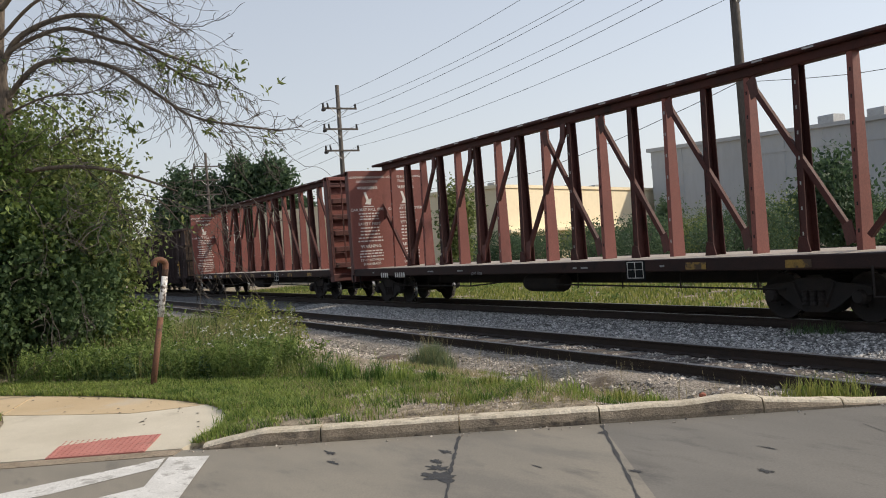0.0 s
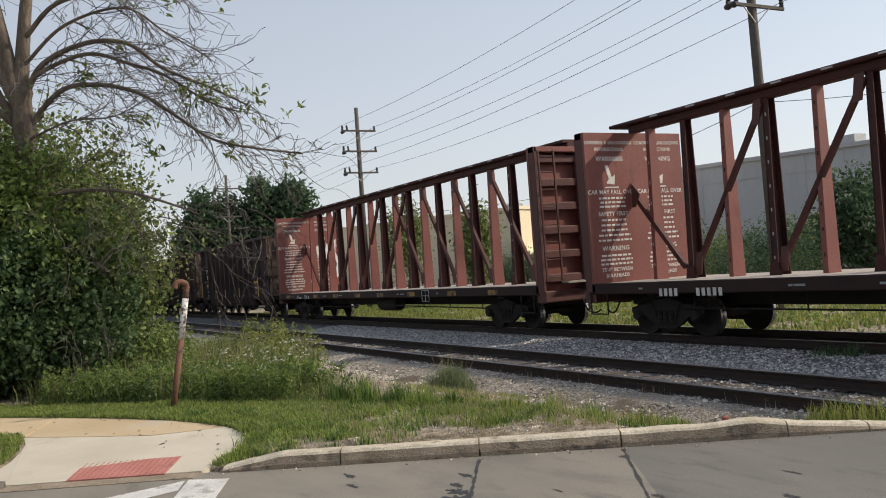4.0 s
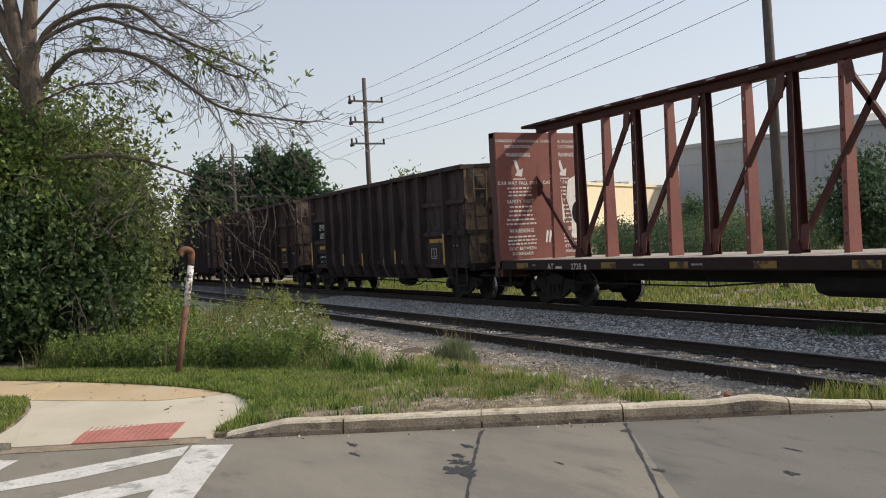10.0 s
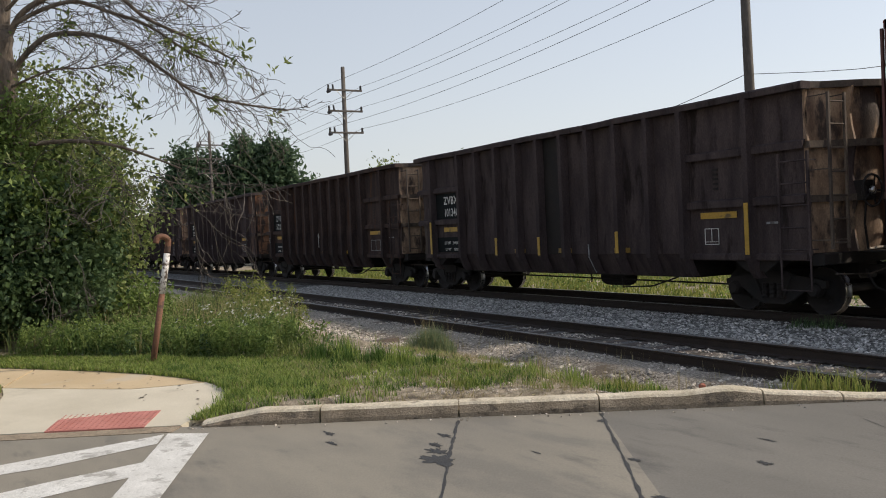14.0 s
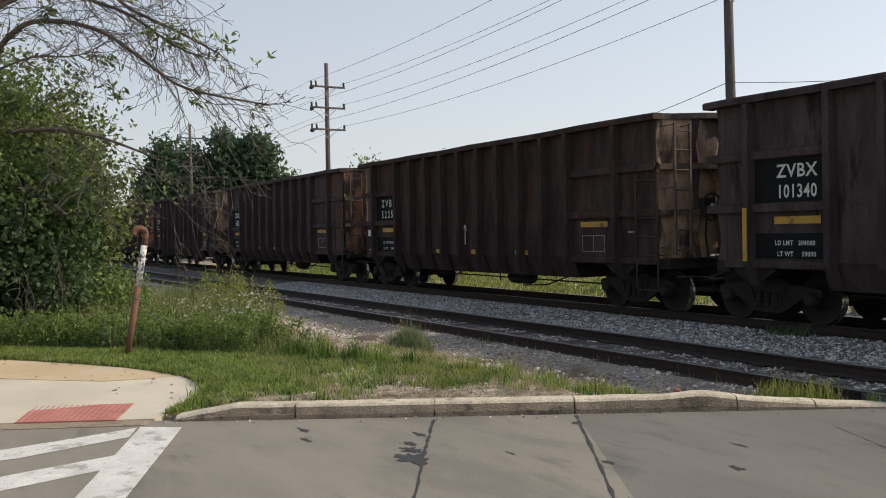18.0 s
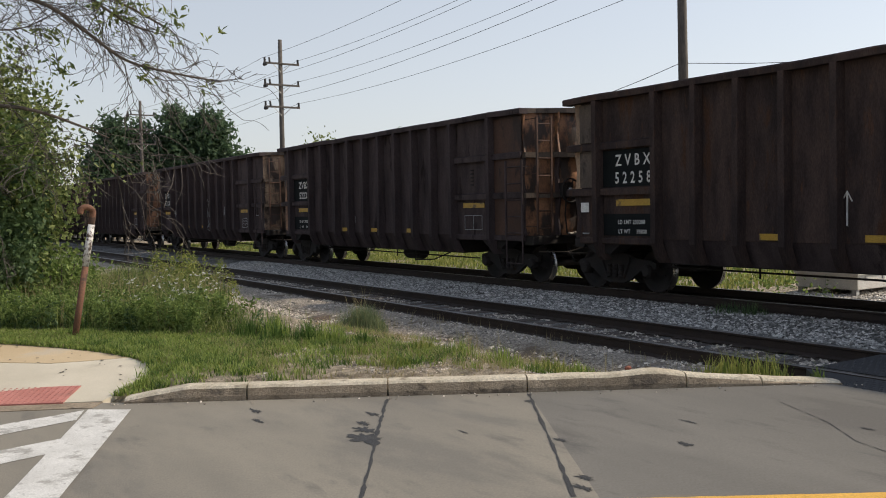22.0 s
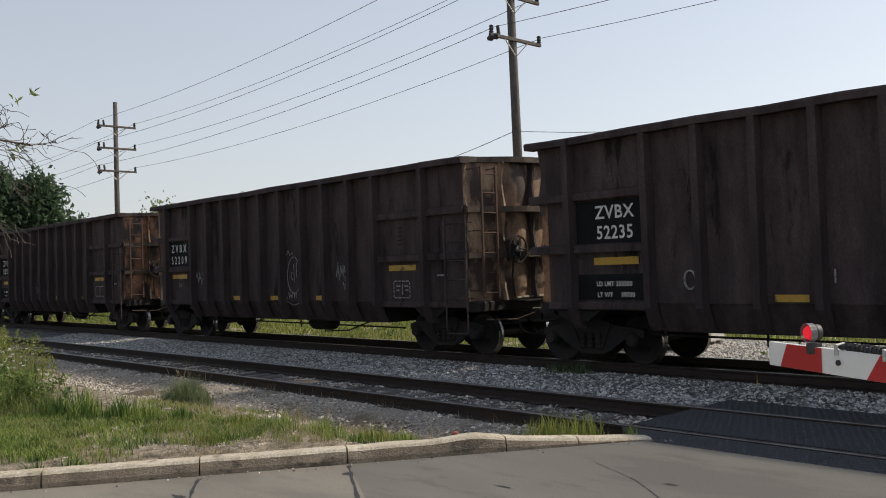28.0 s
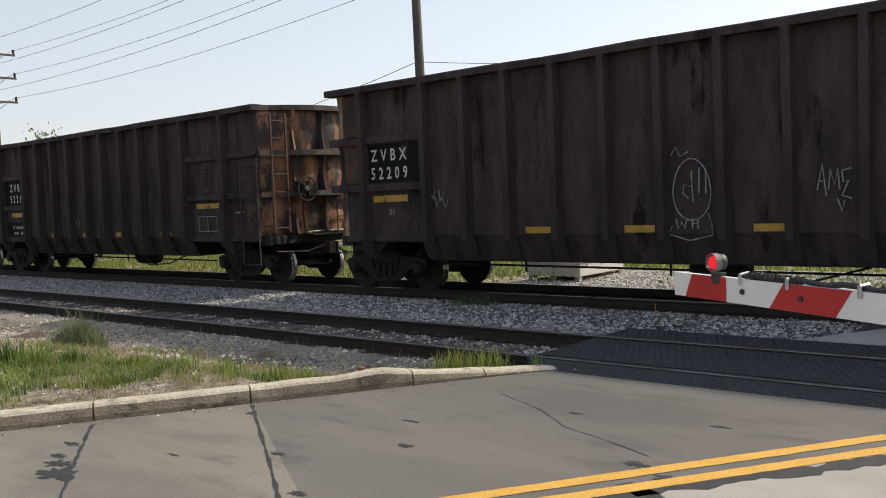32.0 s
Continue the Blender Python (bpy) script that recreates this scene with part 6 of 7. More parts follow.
# white umbels and pale blue flowers
rf = random.Random(11)
fl = Shape()
stems = Shape()
HEADS = [(-12.5, 3.9), (-13.2, 4.4), (-14.6, 5.4), (-13.1, 4.8), (-13.9, 5.6), (-13.5, 4.9), (-12.9, 3.5)]
for k in range(260):
    cx, cy = HEADS[k % 7]
    x, y = cx + rf.gauss(0, 0.45), cy + rf.gauss(0, 0.35)
    if not weedy(x, y):
        continue
    z = ground_height(x, y) + rf.uniform(0.42, 0.74)
    r = rf.uniform(0.011, 0.027)
    stems.tube([(x, y, ground_height(x, y)), (x + rf.uniform(-0.08, 0.08), y, z)], 0.002, 3, False)
    for j in range(6):
        a, rr = j * 1.05, r * (0.3 + 0.7 * rf.random())
        cx, cy, cz = x + rr * math.cos(a), y + rr * math.sin(a), z + rf.uniform(-0.01, 0.015)
        e = r * 0.42
        fl.add([(cx - e, cy - e, cz), (cx + e, cy - e, cz), (cx + e, cy + e, cz + 0.006), (cx - e, cy + e, cz + 0.006)], [(0, 1, 2, 3)])
tagged(part("white_flowers", fl, PETAL), "small white umbel flowers above the weeds", "flowers", kind="stuff")
tagged(part("flower_stems", stems, WEED), "thin green flower stems in the weeds", "flowers", kind="stuff")
fl = Shape()
for k in range(70):
    x = rf.uniform(-15.2, -13.2)
    y = lawn_edge(x) + rf.uniform(0.1, 1.1)
    z = ground_height(x, y) + rf.uniform(0.25, 0.5)
    fl.add([(x - 0.011, y - 0.011, z), (x + 0.011, y - 0.008, z), (x + 0.01, y + 0.011, z + 0.01), (x - 0.011, y + 0.01, z + 0.008)], [(0, 1, 2, 3)])
tagged(part("blue_flowers", fl, CHICORY), "pale blue chicory flowers in the weeds", "flowers", kind="stuff")


def tuft(x, y, r, h, n, mat, seed, label, z=None, width=0.006):
    r2 = np.random.RandomState(seed)
    a, s = r2.uniform(0, 2 * np.pi, n), r2.uniform(size=n) ** 0.7
    d = r * s * (1 + 0.25 * np.sin(3 * a + seed))
    zz = ground_height(x, y) if z is None else z
    p = np.stack([x + d * np.cos(a), y + d * np.sin(a), np.full(n, zz)], 1)
    return blades("grass_tuft", p, h * (1.1 - 0.75 * s * s), width, r2, mat, lean=0.5, label=label, category="grass tuft")


tuft(-11.85, 6.28, 0.4, 0.36, 2400, SAGE, 1, "round grey green grass tuft by the siding", width=0.005)
tuft(-11.95, 6.3, 0.5, 0.66, 110, STRAW, 2, "seeding straw stalks in a grass tuft", width=0.0025)
for k, (x, y, h) in enumerate(((-11.1, 4.15, 0.34), (-10.85, 4.45, 0.4), (-10.5, 4.3, 0.3), (-10.2, 4.6, 0.36), (-9.85, 4.75, 0.3), (-11.3, 4.55, 0.42), (-9.5, 5.0, 0.2))):
    tuft(x, y, 0.26, h * 0.85, 200, GRASS if k % 3 == 1 else TURF, 40 + k, "coarse arching green grass at the lawn edge", width=0.0055)
for k, (x, y, h) in enumerate(((-8.55, 5.25, 0.16), (-8.15, 5.5, 0.2), (-7.7, 5.75, 0.2), (-7.25, 6.05, 0.18), (-7.0, 6.25, 0.15), (-8.9, 4.6, 0.12), (-8.0, 4.55, 0.12))):
    tuft(x, y, 0.24, h, 200, MEADOW if k % 3 == 0 else GRASS, 60 + k, "low green tuft on the dry verge", width=0.005)
tuft(-6.05, 7.55, 0.36, 0.26, 260, MEADOW, 3, "yellow green grass tuft beside the crossing panels", -0.06)
tuft(-5.72, 7.66, 0.28, 0.26, 240, MEADOW, 4, "yellow green grass tuft beside the crossing panels", -0.04)
tuft(-5.3, 7.92, 0.08, 0.15, 50, GRASS, 5, "small grass sprig at the panel edge", -0.02)
tuft(-10.4, 13.0, 0.4, 0.2, 240, LEAFDARK, 6, "dark weeds growing beside the main rail", -0.2)
tuft(-9.95, 13.05, 0.3, 0.22, 160, LEAFDARK, 7, "dark weeds growing beside the main rail", -0.2)
for k, (x, y) in enumerate(((-9.6, 6.6), (-8.3, 6.9), (-7.4, 7.1), (-10.3, 7.2), (-11.0, 7.6), (-8.9, 6.2))):
    tuft(x, y, 0.3, 0.34, 30, STRAW, 20 + k, "sparse dry stalks beside the siding", width=0.0025)

pts = scatter(420, -14, -6.2, 7.2, 8.35, rs, lambda x, y: patchy(x, y, 1.2, 61) > -0.1, lambda x, y: -0.18)
blades("siding_stalks", pts, 0.2, 0.0025, rs, STRAW, lean=0.6, label="thin dry stalks along the siding rail", category="weeds")
pts = scatter(70000, -62, 3, 17.0, 31, rs, lambda x, y: patchy(x, y, 0.5, 6) > -0.35 and not (-14.5 < x < -7.5 and y < 22))
blades("meadow_grass", pts, 0.16, 0.026, rs, MEADOW, label="sunlit yellow green meadow behind the tracks", category="grass")
pts = scatter(22000, -60, 0, 17.5, 34, rs, lambda x, y: patchy(x, y, 0.35, 12) > 0.1)
v, q = leaf_field(pts + np.stack([0 * pts[:, 0], 0 * pts[:, 0], rs.uniform(0.05, 0.45, len(pts))], 1), 0.13, rs, 0.5)
tagged(new("meadow_weeds", array_mesh("meadow_weeds", v, q, [LEAFMID])), "leafy weeds in the meadow behind the tracks", "weeds", kind="stuff")

# ---- the old tree beside the path ----
tree = thing("tree", "half bare old tree with arching branches and leafy lower growth", "tree", at=(0, 0, 0))
twigs, tips = Shape(), []
tr = random.Random(21)
trunk_line = [(-17.0, 0.98, -0.1), (-17.0, 0.98, 1.4), (-17.02, 0.94, 3.2), (-17.0, 0.92, 4.6), (-16.95, 0.88, 5.6)]
tk = Shape()
tk.tube(curve_points(trunk_line, 6), [(0.25 - 0.0032 * i) * (1 + 0.12 * math.sin(i * 1.7) + 0.06 * math.sin(i * 3.1)) for i in range(25)], 12)
for s in ((-17.1, 0.45, 7.6, -17.3, 0.1, 9.8), (-16.9, 1.08, 7.2, -16.7, 1.5, 9.9), (-17.2, 0.3, 6.6, -17.3, -0.6, 8.2)):
    line = curve_points([(-16.97, 0.86, 5.2), s[:3], s[3:]], 7)
    tk.tube(line, [0.14 - 0.006 * i for i in range(len(line))], 8)
part("trunk", tk, BARK, tree, "grey brown furrowed trunk", True)


def grow(start, direction, length, radius, level, droop):
    """A wandering, drooping branch with smaller ones along it."""
    p, d = Vector(start), Vector(direction).normalized()
    n = 7 if level < 2 else 5
    pts = [p.copy()]
    for i in range(n):
        d = (d + Vector((tr.uniform(-1, 1), tr.uniform(-1, 1), tr.uniform(-1, 1))) * 0.36 + Vector((0, 0, -droop))).normalized()
        p = p + d * (length / n)
        pts.append(p.copy())
    rad = [max(radius * (1 - 0.75 * i / n), 0.0046) for i in range(n + 1)]
    twigs.tube(pts, rad, 4 if level > 0 else 5, False)
    tips.append(pts[-1])
    if level < 3:
        for i in range(2, n + 1):
            for _ in range(1 if level else 2):
                if tr.random() < (0.85 if level < 2 else 0.6):
                    side = Vector((tr.uniform(-1, 1), tr.uniform(-1, 1), tr.uniform(-0.9, 0.6)))
                    grow(pts[i], d + side * 1.25, length * tr.uniform(0.35, 0.6), max(rad[i] * 0.6, 0.004), level + 1, droop * 1.05)


ARCHES = [
    ([(-16.95, 0.92, 5.3), (-16.71, 1.25, 5.9), (-16.23, 1.92, 6.19), (-15.78, 2.55, 6.1), (-15.42, 3.04, 5.61), (-14.95, 3.7, 5.2), (-14.6, 4.2, 4.85)], 0.075),
    ([(-16.95, 0.95, 5.2), (-16.8, 1.1, 5.68), (-16.24, 1.91, 6.0), (-15.79, 2.53, 5.76), (-15.42, 3.04, 5.5), (-15.0, 3.62, 4.99), (-14.72, 4.02, 4.76)], 0.06),
    ([(-16.95, 0.95, 4.7), (-16.79, 1.15, 5.05), (-16.5, 1.55, 5.43), (-16.11, 2.08, 5.44), (-15.7, 2.65, 5.23), (-15.34, 3.15, 4.8), (-14.96, 3.69, 4.31), (-14.53, 4.28, 4.09), (-14.05, 4.95, 3.92)], 0.07),
    ([(-16.9, 0.95, 4.6), (-16.4, 1.6, 4.85), (-16.0, 2.2, 4.85), (-15.75, 2.6, 5.0)], 0.03),
    ([(-16.9, 1.0, 6.4), (-16.4, 1.5, 6.9), (-15.8, 2.3, 7.0), (-15.3, 2.9, 6.95), (-15.0, 3.4, 6.7)], 0.06),
    ([(-16.9, 0.95, 5.9), (-16.3, 1.6, 6.5), (-15.7, 2.5, 6.7), (-15.3, 3.1, 6.2), (-14.9, 3.7, 5.7)], 0.045),
    ([(-16.85, 0.95, 3.6), (-16.27, 1.87, 3.63), (-15.81, 2.5, 3.5), (-15.37, 3.11, 3.22), (-15.15, 3.42, 3.05)], 0.055),
    ([(-17.05, 0.75, 5.0), (-17.1, 0.3, 6.0), (-17.2, 0.0, 7.2), (-17.2, -0.5, 8.4)], 0.09),
    ([(-17.05, 0.75, 4.9), (-17.1, 0.2, 5.5), (-17.2, -0.6, 6.4), (-17.2, -1.6, 7.2)], 0.08),
    ([(-16.95, 0.95, 7.2), (-16.4, 1.8, 8.0), (-16.0, 2.3, 8.2), (-15.7, 2.8, 8.1)], 0.06),
    ([(-17.0, 0.7, 4.0), (-16.6, 0.0, 4.2), (-16.4, -0.9, 4.05), (-16.3, -1.8, 3.8)], 0.045),
]
for ctrl, r in ARCHES:
    line = curve_points(ctrl, 6)
    n = len(line)
    part("limb", Shape().tube(line, [0.8 * r * (1 - 0.78 * i / n) for i in range(n)], 7), BARK, tree, "", True)
    for i in range(5, n, 4 if r == 0.055 else 1):
        d = (line[min(i + 1, n - 1)] - line[i - 1]).normalized()
        for j in range(2 if i % 3 else 1):
            side = Vector((tr.uniform(-0.8, 0.8), tr.uniform(-0.3, 0.8), tr.uniform(-1.0, 0.6)))
            deep = tr.random() < 0.16
            grow(line[i], d + side, tr.uniform(0.35, 2.0) * (1 - 0.45 * i / n), (0.016 if deep else 0.01) * (1 - 0.4 * i / n), 1 if deep else 2, tr.choice((-0.06, 0.0, 0.05, 0.12)))
# dead twigs hanging low before the track
for k in range(4):
    grow((-15.0 + tr.uniform(-0.6, 0.6), tr.uniform(2.6, 3.9), tr.uniform(2.5, 3.3)), (tr.uniform(-0.2, 0.5), tr.uniform(0.1, 1), tr.uniform(-0.7, 0.2)), tr.uniform(1.2, 2.0), 0.012, 1, 0.1)
for k in range(20):
    grow((-16.0 + tr.uniform(-0.5, 0.5), tr.uniform(0.2, 2.5), tr.uniform(1.3, 3.9)), (tr.uniform(0.1, 0.8), tr.uniform(-0.3, 1), tr.uniform(-0.6, 0.6)), tr.uniform(0.6, 1.4), 0.01, 1, 0.05)
for k in range(3):
    grow((-14.75 + tr.uniform(-0.35, 0.35), tr.uniform(3.4, 4.3), tr.uniform(2.7, 3.2)), (tr.uniform(-0.1, 0.6), tr.uniform(0.1, 0.9), tr.uniform(-0.9, 0.1)), tr.uniform(0.9, 1.5), 0.01, 2, 0.08)
tagged(part("twig", twigs, TWIG, tree, "bare dark twigs"), kind="stuff")
spray = []


def cluster(x, y, z, n):
    """A spray of compound leaves hanging from one twig end."""
    for _ in range(max(n // 5, 1)):
        cx, cy, cz = x + tr.gauss(0, 0.12), y + tr.gauss(0, 0.14), z + tr.gauss(0, 0.09)
        for _ in range(5):
            spray.append((cx + tr.gauss(0, 0.04), cy + tr.gauss(0, 0.04), cz + tr.gauss(0, 0.03)))


for x, y, z, n in ((-16.22, 1.94, 5.6, 45), (-15.72, 2.62, 4.74, 25), (-15.65, 2.73, 4.24, 35), (-15.03, 3.59, 5.2, 60), (-15.12, 3.46, 4.85, 20), (-14.41, 4.44, 5.06, 25), (-14.55, 4.25, 4.76, 25), (-14.78, 3.93, 4.15, 30),
                   (-14.18, 4.77, 4.69, 10), (-15.5, 2.93, 3.79, 14), (-15.72, 2.62, 3.86, 10), (-14.89, 3.78, 5.05, 40), (-15.23, 3.31, 5.4, 25), (-15.8, 2.4, 6.9, 25), (-15.2, 3.1, 6.5, 20)):
    cluster(x, y, z, n)
for p in tips:
    if p.z > 3.0 and tr.random() < (0.006 if p.y > 1.5 else 0.02):
        cluster(p.x, p.y, p.z, 10)
v, q = leaf_field(np.array(spray), 0.135, rs, 0.34)
sp = new("leaf_sprays", array_mesh("leaf_sprays", v, q, [LEAFOLIVE]))
sp.parent = tree
tagged(sp, kind="stuff")
LOW = [((-17.5, -0.2, 1.9), (1.7, 2.1, 1.5)), ((-18.6, 0.0, 3.5), (1.3, 1.7, 1.4)), ((-17.4, 2.0, 2.3), (1.1, 0.85, 1.25)), ((-17.6, -2.2, 2.8), (1.9, 1.7, 2.3)), ((-18.2, -0.9, 4.6), (1.2, 1.5, 0.9)), ((-17.3, 1.6, 1.3), (1.2, 1.2, 1.0))]
# dark green leaves low down, with the bush's shade put into the colour
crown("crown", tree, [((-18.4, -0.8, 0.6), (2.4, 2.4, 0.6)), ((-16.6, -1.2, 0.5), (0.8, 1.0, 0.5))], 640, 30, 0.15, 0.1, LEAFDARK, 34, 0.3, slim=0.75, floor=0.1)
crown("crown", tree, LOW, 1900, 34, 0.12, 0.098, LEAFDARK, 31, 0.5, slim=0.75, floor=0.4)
# olive crowns carry the sunlit upper and right side in their paler colour
crown("crown", tree, [((-18.6, 1.5, 4.2), (1.0, 1.0, 1.0)), ((-18.6, 2.4, 3.7), (0.9, 0.75, 0.85)), ((-18.3, 1.3, 3.3), (1.1, 1.0, 1.0)), ((-17.3, 2.15, 2.6), (0.9, 0.75, 1.15)), ((-18.3, -0.2, 4.9), (1.2, 1.9, 0.8)), ((-17.9, 2.3, 1.5), (0.9, 0.8, 1.0)), ((-17.9, 1.6, 3.2), (0.9, 1.1, 1.0)), ((-17.7, 2.6, 2.5), (0.8, 0.9, 1.0)), ((-18.2, 0.3, 3.4), (0.9, 1.0, 0.9))], 1000, 26, 0.19, 0.105, LEAFOLIVE, 32, 0.5, slim=0.6, ragged=0.5)
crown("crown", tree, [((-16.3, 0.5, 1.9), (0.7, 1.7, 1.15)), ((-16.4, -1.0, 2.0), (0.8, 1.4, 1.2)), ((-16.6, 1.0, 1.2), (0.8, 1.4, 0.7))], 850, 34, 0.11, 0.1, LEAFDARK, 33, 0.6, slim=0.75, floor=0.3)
# front crown: sunlight on it is put in as a brighter leaf colour
crown("crown", tree, [((-16.6, 0.6, 3.1), (0.7, 1.0, 0.7)), ((-16.7, -0.4, 3.5), (0.8, 0.9, 0.8)), ((-16.4, 1.7, 2.5), (0.6, 0.8, 0.6)), ((-16.9, 0.9, 4.1), (0.6, 0.9, 0.5))], 420, 26, 0.14, 0.1, LEAFMID, 35, 0.5, slim=0.6, ragged=0.5)
for k, (x, y, r, h) in enumerate(((-17.0, 2.9, 0.5, 1.1), (-19.5, 2.0, 1.0, 2.0), (-18.2, 3.2, 0.55, 0.9), (-22, 2.0, 1.3, 2.4), (-24.5, 2.2, 1.4, 2.6))):
    bush = thing("bush", "loose green bush with dry stems beside the track", "bush", "bushes beside the track", at=(x, y, 0))
    stem = Shape()
    for j in range(7):
        a = j * 0.9
        stem.tube([(0, 0, -0.2), (0.3 * r * math.cos(a), 0.3 * r * math.sin(a), h * 0.4), (0.6 * r * math.cos(a), 0.6 * r * math.sin(a), h * 0.85)], [0.025, 0.018, 0.006], 4)
    part("stems", stem, TWIG, bush)
    crown("leaves", bush, [((0, 0, h * 0.5), (r, r, h * 0.5))], int(130 * r), 26, 0.17, 0.1, LEAFMID, 40 + k, 0.45)


# ---- far trees, shrubs and buildings ----
def far_tree(x, y, top, wide, seed, mat=LEAFFAR, label="dense dark green deciduous tree beyond the train", leaf=0.45, clumps=260, group="trees beyond the train"):
    t = thing("tree", label, "tree", group, at=(x, y, -0.4))
    r2 = random.Random(seed)
    tk = Shape().tube([(0, 0, 0), (0.1, 0.1, top * 0.35), (0, 0.2, top * 0.75)], [0.028 * top, 0.02 * top, 0.006 * top], 7)
    for k in range(5):
        a = k * 1.3
        tk.tube([(0, 0, top * 0.3), (wide * 0.4 * math.cos(a), wide * 0.4 * math.sin(a), top * 0.6)], [0.012 * top, 0.004 * top], 5)
    part("trunk", tk, BARK, t)
    el = [((r2.uniform(-0.45, 0.45) * wide, r2.uniform(-0.45, 0.45) * wide, top * r2.uniform(0.35, 0.8)), (wide * 0.5, wide * 0.5, top * 0.2)) for _ in range(7)] + [((0, 0, top * 0.5), (wide * 0.7, wide * 0.7, top * 0.4)), ((0, 0, top * 0.8), (wide * 0.4, wide * 0.4, top * 0.19))]
    crown("crown", t, el, clumps, 22, 0.055 * top, leaf, mat, seed, 0.6)
    return t


for k, (x, y, top, w) in enumerate(((-95.5, 22.0, 12.4, 2.9), (-95, 25.0, 11.8, 2.0), (-93.8, 28.4, 13.0, 1.6), (-92.7, 31.4, 12.9, 1.8), (-91, 34.0, 8.4, 1.8), (-104, 26.0, 10.0, 4.0), (-72, 2.0, 7.5, 3.0), (-84, 9.5, 6.0, 2.4))):
    far_tree(x, y, top, w, 60 + k, leaf=0.6, clumps=640)
for k, (x, y, top, w) in enumerate(((-54, 26.3, 7.2, 1.5), (-46, 27.0, 6.3, 1.1), (-50.5, 48.4, 4.6, 1.2), (-22.8, 31.2, 5.1, 1.9), (-13.0, 38.0, 5.4, 2.0))):
    far_tree(x, y, top, w, 80 + k, LEAFOLIVE if k < 2 else LEAFFAR, "young green tree in the scrub beyond the tracks", 0.26, 200, "scrub trees")
for k in range(44):
    r2 = random.Random(300 + k)
    x, y = -66 + k * 1.36 + r2.uniform(-1, 1), r2.uniform(33, 44)
    h, w = r2.uniform(2.5, 3.7), r2.uniform(1.3, 2.1)
    sb = thing("shrub", "rough green shrub in the scrub beyond the meadow", "shrub", "shrubs beyond the meadow", at=(x, y, -0.4))
    st = Shape()
    for j in range(4):
        st.tube([(0, 0, 0), (0.4 * w * math.cos(j * 1.6), 0.4 * w * math.sin(j * 1.6), h * 0.7)], [0.05, 0.015], 4)
    part("stems", st, TWIG, sb)
    crown("leaves", sb, [((0, 0, h * 0.5), (w, w, h * 0.5))], 170, 24, 0.28, 0.15, LEAFOLIVE if k % 4 == 0 else LEAFFAR, 400 + k, 0.5)
wood = []
r2 = np.random.RandomState(5)
for k in range(150):
    a = math.radians(-20 + k * 0.95)
    d = 170 + 40 * math.sin(k * 1.7)
    wood.append(((-d * math.cos(a), d * math.sin(a), 1.6), (6, 6, 3.0 + 1.3 * math.sin(k * 2.3))))
v, q = leaf_field(clump_points(wood, 2600, 14, 1.1, r2, 0.5), 1.2, r2, 0.6)
tagged(new("far_woods", array_mesh("far_woods", v, q, [LEAFFAR])), "low line of distant green woods on the horizon", "woods", kind="stuff")

grey = thing("warehouse", "large plain grey clad warehouse behind the scrub", "building")
A, B, C, D = (-65.3, 61.0), (-8.0, 78.0), (-14.0, 110.0), (-72.0, 92.0)
part("wall", Shape().prism([A, B, C, D], -0.5, 9.6, "z"), WALLGREY, grey)
part("roof", Shape().prism([(A[0] - 0.3, A[1] - 0.3), (B[0] + 0.3, B[1] - 0.3), C, D], 9.6, 9.95, "z"), WALLGREY, grey)
for k in range(1, 18):
    t = k / 18
    x, y = A[0] + (B[0] - A[0]) * t, A[1] + (B[1] - A[1]) * t
    part("panel_seam", Shape().box(x - 0.06, x + 0.06, y - 0.05, y + 0.05, -0.4, 9.6), DARKGLASS if k % 6 == 0 else WALLGREY, grey)
part("panel_band", Shape().prism([(A[0], A[1] - 0.06), (B[0], B[1] - 0.06), (B[0], B[1]), (A[0], A[1])], 8.0, 8.25, "z"), WALLGREY, grey)
for t in (0.25, 0.32, 0.5):
    x, y = A[0] + (B[0] - A[0]) * t, A[1] + (B[1] - A[1]) * t + 4
    part("roof_unit", Shape().box(x - 0.8, x + 0.8, y - 0.8, y + 0.8, 9.95, 11.0, 0.1), GALV, grey)
cream = thing("cream_building", "long low cream stucco building in sunlight", "building")
E1, E2 = (-55.4, 36.5), (-68.5, 66.5)
back = [(E2[0] - 25, E2[1] - 11), (E1[0] - 25, E1[1] - 11)]
part("wall", Shape().prism([E1, E2, *back], -0.5, 5.9, "z"), WALLCREAM, cream)
part("parapet", Shape().prism([(E1[0] + 0.15, E1[1] - 0.1), (E2[0] + 0.15, E2[1] + 0.1), *back], 5.9, 6.15, "z"), WALLCREAM, cream)
for k in range(12):
    t0, t1 = (k + 0.12) / 12, (k + 0.88) / 12
    p0 = (E1[0] + (E2[0] - E1[0]) * t0, E1[1] + (E2[1] - E1[1]) * t0)
    p1 = (E1[0] + (E2[0] - E1[0]) * t1, E1[1] + (E2[1] - E1[1]) * t1)
    part("window", Shape().prism([p0, p1, (p1[0] + 0.08, p1[1] + 0.04), (p0[0] + 0.08, p0[1] + 0.04)], 0.9, 2.1, "z"), DARKGLASS, cream)
part("eyebrow", Shape().prism([E1, E2, (E2[0] + 0.6, E2[1] + 0.3), (E1[0] + 0.6, E1[1] + 0.3)], 2.45, 2.7, "z"), WALLCREAM, cream)
for t in (0.15, 0.55, 0.7):
    x, y = E1[0] + (E2[0] - E1[0]) * t - 4, E1[1] + (E2[1] - E1[1]) * t - 1
    part("roof_vent", Shape().box(x - 0.5, x + 0.5, y - 0.5, y + 0.5, 6.1, 6.8, 0.08), GALV, cream)

